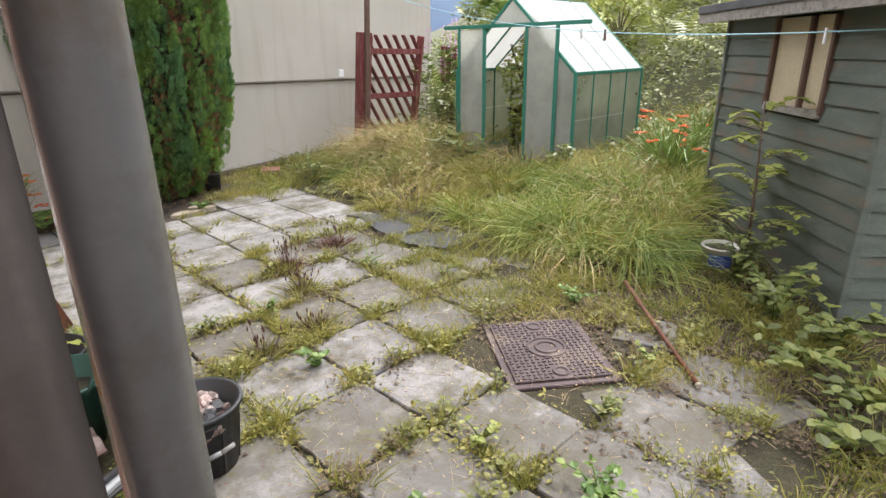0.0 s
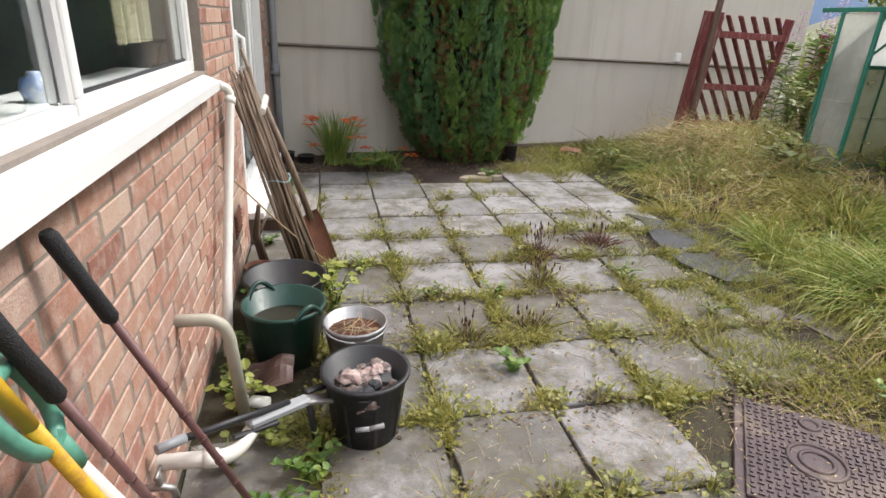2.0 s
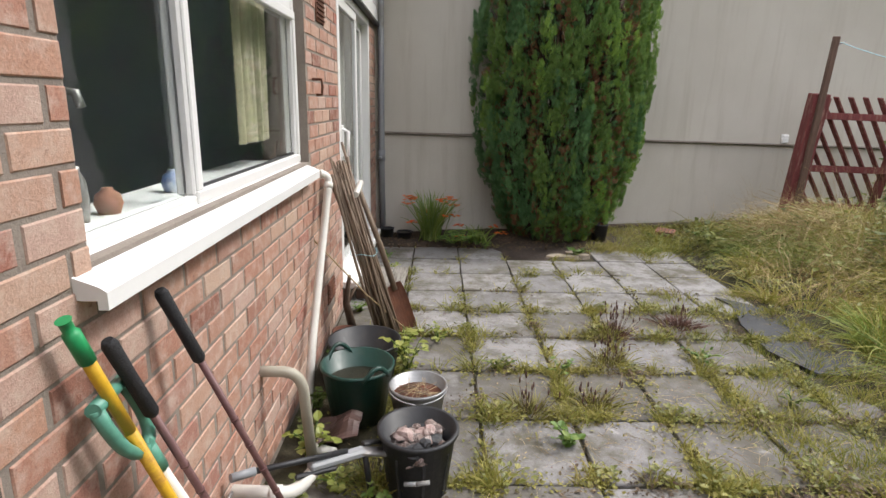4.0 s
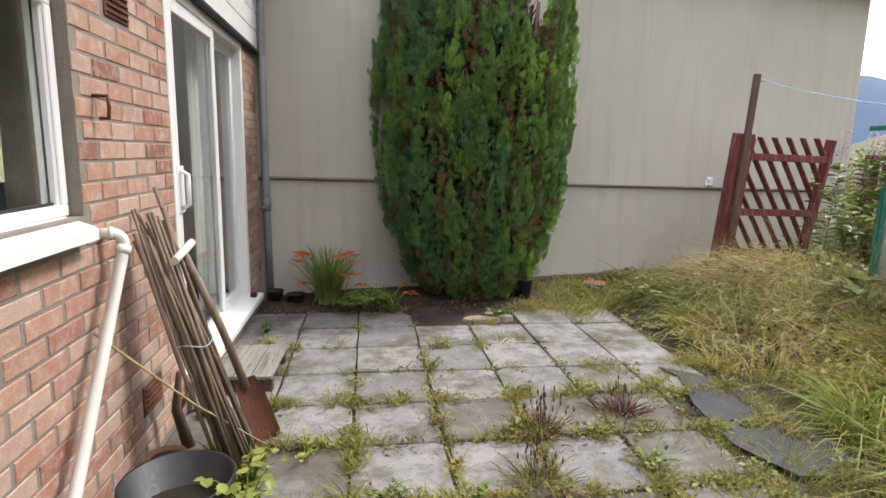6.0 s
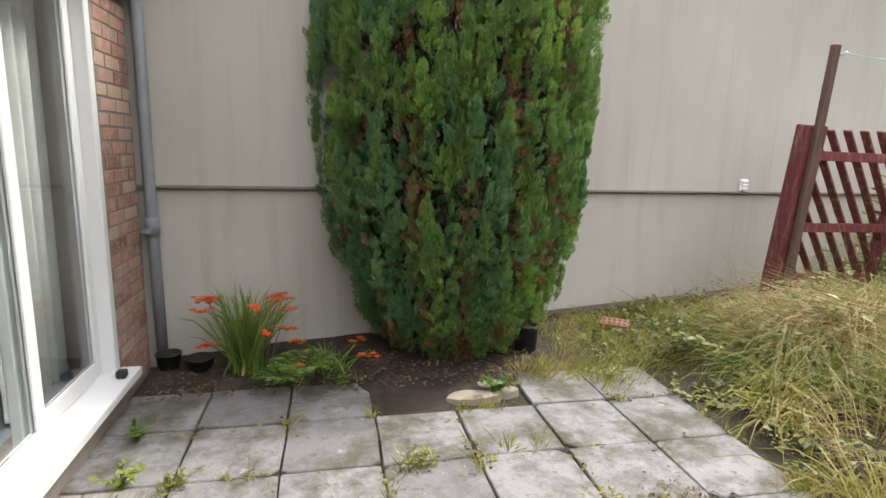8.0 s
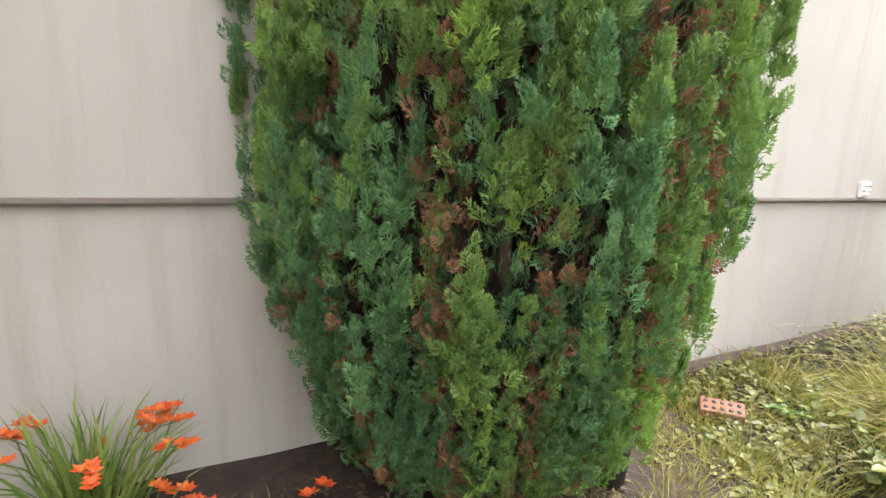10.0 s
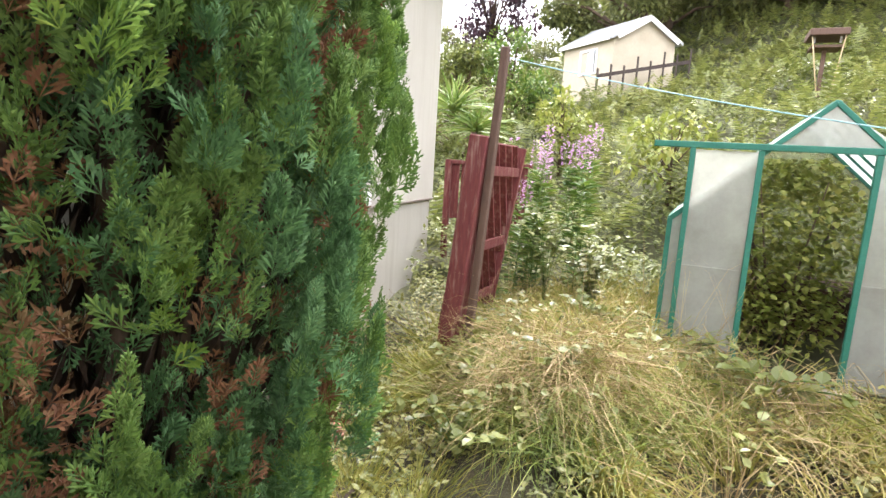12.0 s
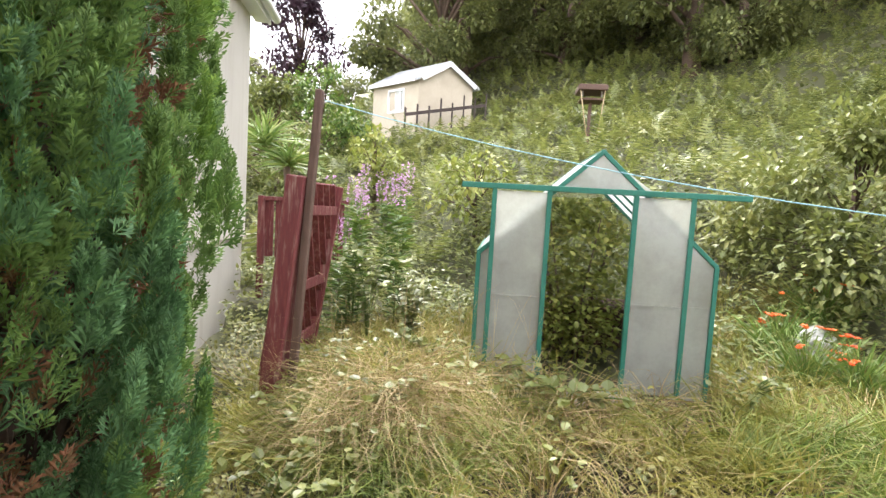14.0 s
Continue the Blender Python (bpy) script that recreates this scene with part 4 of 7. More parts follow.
def greenhouse():
    g = thing("greenhouse", "small green-framed greenhouse with cloudy panes, doors slid open", "greenhouse")
    depth, mid = GD, (GY0 + GY1) / 2
    w = 0.032

    def post(nm, a, b, ww=w, parent=g):
        return part(nm, beam(a, b, ww, ww, 0.003, up=(0, 1, 0.01)), GREENMETAL, parent)

    for x in (GX, GX + depth):
        for y in (GY0, GY1):
            post("corner_post", (x, y, 0.1), (x, y, GE))
            post("gable_rafter", (x, y, GE), (x, mid, GA))
    for y in (GY0, GY1):
        post("eave_rail", (GX, y, GE), (GX + depth, y, GE))
        post("base_rail", (GX, y, GB), (GX + depth, y, GB))
        for k in range(1, 4):
            x = GX + depth * k / 4
            post("glazing_bar", (x, y, GB), (x, y, GE), 0.02)
            post("roof_bar", (x, y, GE), (x, mid, GA), 0.02)
            part("pane_bar", beam((x - depth / 4, y, 0.72), (x, y, 0.72), 0.012, 0.012), TWINWALL, g)
    post("ridge", (GX, mid, GA), (GX + depth, mid, GA))
    post("door_rail", (GX - 0.05, 3.68, 1.69), (GX - 0.05, 5.68, 1.69), 0.04)
    # side, back and roof panes
    for y in (GY0, GY1):
        for k in range(4):
            x = GX + depth * (k + 0.5) / 4
            part("pane", box((depth / 4 - 0.024, 0.006, GE - GB - 0.02), (x, y, (GE + GB) / 2)), SIDEPANE, g)
            a, b = Vector((x, y, GE + 0.012)), Vector((x, mid, GA + 0.012))
            part("roof_pane", beam(a, b, depth / 4 - 0.024, 0.006, up=(0, 1, 0.2) if y > mid else (0, -1, 0.2)), SKYWHITEPANE, g)
    for x in (GX + depth, ):
        bm = bmesh.new()
        vs = [bm.verts.new((x + o, y, z)) for o in (-0.003, 0.003) for y, z in ((GY0, GB), (GY1, GB), (GY1, GE), (mid, GA), (GY0, GE))]
        bm.faces.new(vs[:5])
        bm.faces.new(vs[5:][::-1])
        part("gable_pane", bm, OLIVEPANE, g, "dark olive back pane")

    def zt(y):
        return GE + (GA - GE) * (1 - abs(y - mid) / (mid - GY0))

    # front gable: fixed panes each side and above the doorway
    for a, b in ((GY0, 4.1), (5.2, GY1)):
        bm = bmesh.new()
        vs = [bm.verts.new((GX + o, y, z)) for o in (-0.003, 0.003) for y, z in ((a, GB), (b, GB), (b, min(zt(b), 1.66)), (a, min(zt(a), 1.66)))]
        bm.faces.new(vs[:4])
        bm.faces.new(vs[4:][::-1])
        part("front_pane", bm, TWINWALL, g)
        part("pane_bar", beam((GX, a, 0.9), (GX, b, 0.9), 0.012, 0.014), TWINWALL, g)
    bm = bmesh.new()
    vs = [bm.verts.new((GX + o, y, z)) for o in (-0.003, 0.003) for y, z in ((4.32, 1.7), (5.0, 1.7), (mid, GA - 0.01))]
    bm.faces.new(vs[:3])
    bm.faces.new(vs[3:][::-1])
    part("gable_light", bm, TWINWALL, g)
    # the two doors slid outwards along the rail
    for a, b in ((4.06, 4.45), (5.05, 5.44)):
        d = part("sliding_door", beam((GX - 0.05, a, 0.24), (GX - 0.05, a, 1.67), 0.034, 0.034, 0.003, up=(0, 1, 0)), GREENMETAL, g)
        part("door_stile", beam((GX - 0.05, b, 0.24), (GX - 0.05, b, 1.67), 0.034, 0.034, 0.003, up=(0, 1, 0)), GREENMETAL, d)
        part("door_pane", box((0.006, b - a - 0.03, 1.4), (GX - 0.05, (a + b) / 2, 0.96)), TWINWALL, d)
        part("pane_bar", beam((GX - 0.056, a, 0.9), (GX - 0.056, b, 0.9), 0.012, 0.014), TWINWALL, d)
    part("door_sill", box((0.1, 0.62, 0.05), (GX, 4.75, 0.2), 0.006), GREENMETAL, g)


greenhouse()


# ---- garden gate, leaning post and pole ----
def garden_gate():
    g = thing("garden_gate", "dark red wooden lattice gate hanging from a leaning post", "gate")
    part("gate_post", beam((4.73, 6.88, 0.02), (4.79, 6.74, 1.67), 0.18, 0.13, 0.008, up=(0, 1, 0)), REDWOOD, g)
    lean = Matrix.Translation((4.8, 7.0, 0)) @ Matrix(((1, 0, 0.04, 0), (0.02, 1, -0.13, 0), (0, 0, 1, 0), (0, 0, 0, 1)))
    for z in (0.42, 0.86, 1.44):
        part("rail", beam(lean @ Vector((0, -0.05, z)), lean @ Vector((1.02, -0.03, z - 0.02)), 0.03, 0.075, 0.004), REDWOOD, g)
    part("stile", beam(lean @ Vector((0.98, 0.0, 0.25)), lean @ Vector((0.98, 0.0, 1.63)), 0.04, 0.12, 0.005, up=(0, 1, 0)), REDWOOD, g)
    part("stile", beam(lean @ Vector((0.05, 0.0, 0.25)), lean @ Vector((0.05, 0.0, 1.63)), 0.04, 0.1, 0.005, up=(0, 1, 0)), REDWOOD, g)
    k = 0
    for s in np.arange(-0.85, 0.95, 0.165):
        x0, x1, z0, z1 = s, s + 0.98, 1.64, 0.3
        if x0 < 0.02:
            f = (0.02 - x0) / (x1 - x0)
            z0, x0 = z0 + (z1 - z0) * f, 0.02
        if x1 > 0.98:
            f = (0.98 - x0) / (x1 - x0)
            z1, x1 = z0 + (z1 - z0) * f, 0.98
        if z0 - z1 > 0.1:
            part("slat", beam(lean @ Vector((x0, 0.0, z0)), lean @ Vector((x1, 0.0, z1)), 0.02, 0.07, 0.003, up=(0, 1, 0)), REDWOOD, g)
    p = thing("washing_line_pole", "dark brown timber pole propped against the gate post", "pole")
    part("pole", beam((4.73, 6.74, 0.02), (4.78, 6.62, 2.24), 0.06, 0.05, 0.006, up=(0, 1, 0)), BROWNWOOD, p)
    part("bracket", tube([(4.78, 6.62, 2.16), (4.83, 6.6, 2.17), (4.86, 6.59, 2.19)], 0.007, 6), STEEL, p)


garden_gate()


def low_fence():
    f = thing("fence_panel", "faded red wooden fence panel behind the gate", "fence")
    for k in range(7):
        part("board", box((0.012, 0.13, 0.72), (7.9 + 0.02 * k, 8.3 - 0.145 * k, 1.1), 0.003), REDWOOD, f)
    part("rail", beam((7.88, 8.4, 1.47), (8.02, 7.3, 1.47), 0.07, 0.05, 0.004), REDWOOD, f)
    part("post", beam((7.86, 8.38, 0.2), (7.86, 8.38, 1.5), 0.07, 0.07, 0.004), REDWOOD, f)


low_fence()


# ---- shed ----
def shed():
    """Faces run from the garden corner towards the path; the boards overlap."""
    a, b = Vector((5.05, 2.3, 0)), Vector((3.62, 1.0, 0))
    along = (b - a).normalized()
    out = Vector((along.y, -along.x, 0))
    if out.dot(Vector((-1, 0.2, 0))) < 0:
        out = -out
    L = (b - a).length
    s = thing("garden_shed", "old dark green weatherboard shed with flaking paint", "shed")
    H = 1.66

    def at(u, d, z):
        p = a + along * u + out * d
        return Vector((p.x, p.y, z))

    def panel(nm, u0, u1, z0, z1, d0, d1, parent=s, material=SHEDWOOD):
        """One feathered board: thicker at its lower edge."""
        bm = bmesh.new()
        vs = [bm.verts.new(at(u, d, z)) for u in (u0, u1) for d, z in ((0.0, z0), (d0, z0), (d1, z1), (0.0, z1))]
        for q in ((0, 1, 2, 3), (7, 6, 5, 4), (0, 4, 5, 1), (1, 5, 6, 2), (2, 6, 7, 3), (3, 7, 4, 0)):
            bm.faces.new([vs[i] for i in q])
        bmesh.ops.recalc_face_normals(bm, faces=bm.faces)
        return part(nm, bm, material, parent)

    bw = 0.125
    rng = random.Random(3)
    win = (0.74, 1.4, 1.06, 1.58)
    n = int(H / bw) + 1
    for k in range(n):
        z0, z1 = 0.02 + k * bw - 0.012, min(0.02 + (k + 1) * bw, H)
        cuts = [(0, L)] if z1 < win[2] + 0.02 or z0 > win[3] else [(0, win[0]), (win[1], L)]
        for u0, u1 in cuts:
            panel("board", u0, u1, z0 + rng.uniform(-0.004, 0.004), z1, 0.028, 0.012)
    # the end facing the path and the hidden sides
    back = bmesh.new()
    q = [at(0, -0.003, 0), at(L, -0.003, 0), at(L, -1.5, 0), at(0, -1.5, 0)]
    tops = [1.66, 1.66, 2.0, 2.0]
    lo = [back.verts.new(p) for p in q]
    hi = [back.verts.new((p.x, p.y, h)) for p, h in zip(q, tops)]
    for k in range(1, 4):
        j = (k + 1) % 4
        back.faces.new((lo[k], lo[j], hi[j], hi[k]))
    part("side_wall", back, SHEDWOOD, s)
    for k in range(n + 2):
        z0, z1 = 0.02 + k * bw - 0.012, 0.02 + (k + 1) * bw
        bm = bmesh.new()
        vs = [bm.verts.new(Vector((*(b + along * e + out * d).xy, z))) for d in (0.0, -1.5) for e, z in ((0, z0), (0.028, z0), (0.012, z1), (0, z1))]
        for qd in ((0, 1, 2, 3), (7, 6, 5, 4), (0, 4, 5, 1), (1, 5, 6, 2), (2, 6, 7, 3), (3, 7, 4, 0)):
            bm.faces.new([vs[i] for i in qd])
        bmesh.ops.recalc_face_normals(bm, faces=bm.faces)
        part("board", bm, SHEDWOOD, s)
    part("corner_trim", beam(at(L + 0.02, 0.03, 0.0), at(L + 0.02, 0.03, 1.68), 0.05, 0.05, 0.005, up=along), SHEDWOOD, s)
    part("corner_trim", beam(at(-0.015, 0.02, 0.0), at(-0.015, 0.02, 1.68), 0.045, 0.04, 0.005, up=along), SHEDWOOD, s)
    # window: two panes between battens, boarded in cream behind
    w = part("window_frame", beam(at(win[0], 0.03, win[2]), at(win[1], 0.03, win[2]), 0.03, 0.05, 0.004), GREYWOOD, s)
    for u in (win[0], 1.16, win[1]):
        part("window_bar", beam(at(u, 0.03, win[2]), at(u, 0.03, win[3] + 0.04), 0.03, 0.03, 0.004, up=along), BROWNWOOD, w)
    for u0, u1 in ((win[0], 1.16), (1.16, win[1])):
        panel("pane", u0 + 0.012, u1 - 0.012, win[2] + 0.02, win[3] + 0.04, 0.012, 0.012, w, CREAMBOARD)
    # roof: boards under felt with a pale drip fascia
    bm = bmesh.new()
    beam(at(L / 2, 0.2, 1.72), at(L / 2, -1.75, 2.12), 0.03, L + 0.36, bm=bm, up=along)
    part("roof", bm, FELT, s)
    part("fascia", beam(at(-0.2, 0.2, 1.66), at(L + 0.2, 0.2, 1.66), 0.02, 0.075, 0.004), GREYWOOD, s, "weathered pale fascia board")
    part("felt_edge", beam(at(-0.2, 0.215, 1.725), at(L + 0.2, 0.215, 1.725), 0.02, 0.06, 0.004), FELT, s)


shed()


# ---- outbuilding on the hillside ----
def hut():
    h = thing("outbuilding", "cream rendered outbuilding with a shallow roof on the hillside", "outbuilding")
    A, B, C = Vector((20.85, 10.22, 0)), Vector((19.2, 8.35, 0)), Vector((20.45, 6.72, 0))
    D = A + (C - B)
    base, eL, eR, ap = 3.2, 5.2, 5.45, 6.02
    mid = (B + C) / 2
    bm = bmesh.new()
    lo = {k: bm.verts.new((p.x, p.y, base)) for k, p in zip("ABCD", (A, B, C, D))}
    hi = {k: bm.verts.new((p.x, p.y, 5.4)) for k, p in zip("ABCD", (A, B, C, D))}
    m1 = bm.verts.new((mid.x, mid.y, ap))
    far = (A + D) / 2
    m2 = bm.verts.new((far.x, far.y, ap))
    bm.faces.new((lo["A"], lo["B"], hi["B"], hi["A"]))
    bm.faces.new((lo["B"], lo["C"], hi["C"], m1, hi["B"]))
    bm.faces.new((lo["C"], lo["D"], hi["D"], hi["C"]))
    bm.faces.new((lo["D"], lo["A"], hi["A"], m2, hi["D"]))
    bmesh.ops.recalc_face_normals(bm, faces=bm.faces)
    part("wall", bm, CREAMWALL, h)
    rf = bmesh.new()
    for e0, e1 in ((A, B), (D, C)):
        o = ((e0 + e1) / 2 - (mid + far) / 2).normalized() * 0.15
        g = (B - A).normalized() * 0.15
        vs = [rf.verts.new(p) for dz in (0.0, 0.09) for p in ((e0.x + o.x - g.x, e0.y + o.y - g.y, 5.34 + dz), (e1.x + o.x + g.x, e1.y + o.y + g.y, 5.34 + dz), (mid.x + g.x, mid.y + g.y, ap + 0.01 + dz), (far.x - g.x, far.y - g.y, ap + 0.01 + dz))]
        for qd in ((0, 1, 2, 3), (7, 6, 5, 4), (0, 4, 5, 1), (1, 5, 6, 2), (2, 6, 7, 3), (3, 7, 4, 0)):
            rf.faces.new([vs[i] for i in qd])
    bmesh.ops.recalc_face_normals(rf, faces=rf.faces)
    part("roof", rf, plain("pale_sheet_roof", (0.5, 0.51, 0.52), (0.42, 0.43, 0.44), 3, 0.6, bump=0.1), h)
    for p, q in ((B, mid), (mid, C)):
        f = (B - A).normalized() * 0.16
        part("bargeboard", beam((p.x + f.x, p.y + f.y, 5.4 if p is B else ap), (q.x + f.x, q.y + f.y, ap if p is B else 5.4), 0.03, 0.14, 0.004), UPVC, h)
    f = (B - C).normalized() * 0.17
    part("fascia", beam((A.x + f.x, A.y + f.y, 5.38), (B.x + f.x, B.y + f.y, 5.38), 0.03, 0.12, 0.004), UPVC, h)
    wa, wb = A.lerp(B, 0.38), A.lerp(B, 0.7)
    n = (B - C).normalized() * 0.02
    w = part("window", beam((wa.x + n.x, wa.y + n.y, 4.45), (wb.x + n.x, wb.y + n.y, 4.45), 0.05, 0.07), UPVC, h)
    part("frame", beam((wa.x + n.x, wa.y + n.y, 5.16), (wb.x + n.x, wb.y + n.y, 5.16), 0.05, 0.07), UPVC, w)
    for p in (wa, wb):
        part("frame", beam((p.x + n.x, p.y + n.y, 4.42), (p.x + n.x, p.y + n.y, 5.19), 0.07, 0.05, up=(A - B).normalized()), UPVC, w)
    part("pane", beam(((wa.x + wb.x) / 2 + n.x * 0.6, (wa.y + wb.y) / 2 + n.y * 0.6, 4.45), ((wa.x + wb.x) / 2 + n.x * 0.6, (wa.y + wb.y) / 2 + n.y * 0.6, 5.16), (wb - wa).length, 0.02, up=n.normalized()), GLASS, w)
    fence = thing("picket_fence", "broken dark picket fence in front of the outbuilding", "fence")
    BLACKENED = plain("dark_old_fence_wood", (0.05, 0.035, 0.03), (0.08, 0.06, 0.05), 4, 0.85, bump=0.3)
    for k in range(8):
        p = Vector((18.4, 8.6, 0)).lerp(Vector((19.6, 6.2, 0)), k / 7)
        z = float(height(p.x, p.y)) + 0.1
        part("picket", beam((p.x, p.y, z - 0.2), (p.x, p.y, 4.36 + 0.1 * k + 0.1 * math.sin(k * 2.7)), 0.16, 0.04), BLACKENED, fence)
    part("rail", beam((18.4, 8.6, 4.15), (19.6, 6.2, 4.72), 0.05, 0.1), BLACKENED, fence)


hut()


# ---- buckets, tubs and pots by the wall ----
def bucket(name, label, at, r0, r1, h, material, fill=None, fill_h=0.6, rim=0.012, category="bucket"):
    t = thing(name, label, category, (*at, 0))
    prof = [(0.001, 0.004), (r0, 0.0), (r1, h * 0.93), (r1 + rim, h * 0.95), (r1 + rim, h), (r1 - 0.004, h), (r0 - 0.005, 0.012), (0.001, 0.012)]
    part("body", lathe(prof), material, t)
    if fill:
        rf = r0 + (r1 - r0) * fill_h - 0.006
        bm = lathe([(rf, h * fill_h), (rf * 0.6, h * fill_h + 0.004), (0.001, h * fill_h + 0.003)])
        part("fill", bm, fill, t)
    return t


def black_bucket():
    t = bucket("bucket", "black plastic builder's bucket half full of crumpled rubbish", (0.62, 2.42), 0.115, 0.148, 0.27, BLACKPLASTIC, SOIL, 0.6)
    for k in range(8):
        a = 2 * math.pi * k / 8 + 0.2
        part("rib", beam((0.117 * math.cos(a), 0.117 * math.sin(a), 0.01), (0.14 * math.cos(a), 0.14 * math.sin(a), 0.2), 0.012, 0.006), BLACKPLASTIC, t)
    hd = tube([(0.0, -0.165, 0.135), (0.05, -0.16, 0.14)], 0.009, 8)
    tube([(-0.045, -0.157, 0.128), (0.0, -0.165, 0.135)], 0.009, 8, hd)
    part("grip", hd, GREYPVC, t, "grey plastic handle grip")
    rng = random.Random(8)
    PAPER = plain("torn_pinkish_paper", (0.55, 0.44, 0.4), (0.3, 0.2, 0.18), 40, 0.9, bump=0.6, grain=70)
    for k in range(40):
        bm = bmesh.new()
        bmesh.ops.create_icosphere(bm, subdivisions=2, radius=0.034 * rng.uniform(0.5, 1.2))
        for v in bm.verts:
            v.co *= 1 + 0.55 * noise.noise(v.co * 55 + Vector((k * 3.7, 0, 0)))
            v.co.z *= 0.7
        a, r = rng.uniform(0, 6.28), 0.112 * math.sqrt(rng.random())
        bmesh.ops.translate(bm, verts=bm.verts, vec=(r * math.cos(a), r * math.sin(a), 0.2 + rng.uniform(-0.015, 0.03)))
        part("rubbish", bm, (RAGS, PAPER, RAGS, SLATE)[k % 4], t, "crumpled papery rubbish")


black_bucket()


def zinc_bucket():
    t = bucket("bucket", "galvanised steel bucket with rusty soil and dry stalks", (0.605, 2.82), 0.095, 0.13, 0.24, ZINC, RUST, 0.78, 0.006)
    part("bail", tube(arc((0.135, 0.0, 0.23), (0.13, -0.15, 0.235), (0.0, -0.15, 0.215), 6) + arc((0.0, -0.15, 0.215), (-0.13, -0.15, 0.235), (-0.135, 0.0, 0.23), 6), 0.004, 6), ZINC, t, "wire handle lying on the rim")
    rng = random.Random(2)
    for k in range(22):
        a, b, c, e = rng.uniform(0, 6.28), rng.uniform(0.7, 2.4), rng.uniform(-0.05, 0.05), rng.uniform(-0.05, 0.05)
        part("stalk", tube([(0.1 * math.cos(a), 0.1 * math.sin(a), 0.192), (c, e, 0.205 + rng.uniform(0, 0.02)), (0.1 * math.cos(a + b), 0.1 * math.sin(a + b), 0.2 + rng.uniform(0, 0.03))], 0.0016, 4), (TWINE, CANE)[k % 2], t)


zinc_bucket()


def green_tub():
    t = bucket("garden_tub", "dark green flexible tub holding dirty water", (0.31, 2.95), 0.13, 0.17, 0.28, GREENPLASTIC, DARKWATER, 0.66, 0.008, "tub")
    for a0 in (2.3, 5.4):
        pts = [(0.172 * math.cos(a0 + d), 0.172 * math.sin(a0 + d), 0.255 + 0.06 * math.cos(d / 0.42 * math.pi / 2)) for d in np.linspace(-0.42, 0.42, 9)]
        part("handle", tube(pts, 0.011, 8), GREENPLASTIC, t)


green_tub()
bucket("garden_tub", "wide black plastic tub with weeds round it", (0.29, 3.36), 0.16, 0.195, 0.22, BLACKPLASTIC, DARKWATER, 0.4, 0.008, "tub")
bucket("plant_pot", "small terracotta pot of dry soil", (0.125, 3.72), 0.055, 0.075, 0.12, TERRACOTTA, SOIL, 0.85, 0.006, "plant pot")
bucket("plant_pot", "black plastic plant pot at the foot of the downpipe", (0.13, 6.6), 0.06, 0.075, 0.13, BLACKPLASTIC, SOIL, 0.8, 0.005, "plant pot")
bucket("plant_pot", "black plastic plant pot beside the flower bed", (0.32, 6.58), 0.07, 0.085, 0.1, BLACKPLASTIC, SOIL, 0.8, 0.005, "plant pot")
bucket("plant_pot", "black plastic pot tucked behind the conifer", (2.5, 6.6), 0.075, 0.09, 0.22, BLACKPLASTIC, SOIL, 0.85, 0.005, "plant pot")


def tarp_scrap():
    t = thing("sheeting_scrap", "crumpled scrap of dark brown sheeting", "sheeting", (0.24, 2.72, 0))
    bm = bmesh.new()
    bmesh.ops.create_grid(bm, x_segments=9, y_segments=9, size=0.11)
    for v in bm.verts:
        v.co.z = 0.07 + 0.07 * noise.noise(v.co * 9) + 0.05 * (v.co.x * 6)
    bmesh.ops.solidify(bm, geom=bm.faces[:], thickness=0.004)
    part("sheet", bm, plain("brown_sheeting", (0.07, 0.04, 0.035), (0.11, 0.065, 0.055), 6, 0.55, bump=0.2), t)


tarp_scrap()


# ---- tools leaning on the wall ----
def pole_tool(name, label, foot, top, r, material, grip=None, grip_len=0.3, grip_mat=None):
    t = thing(name, label, "garden tool")
    f, p = Vector(foot), Vector(top)
    d = (p - f).normalized()
    g = p - d * grip_len
    part("shaft", tube([f, g], r, 10), material, t)
    if grip:
        part("grip", tube([g - d * 0.01, g, g + d * grip_len * 0.5, p - d * 0.012, p], [r * 1.15, r * 1.75, r * 1.6, r * 1.75, r * 1.2], 12), grip_mat, t, grip)
    return t, f, p, d


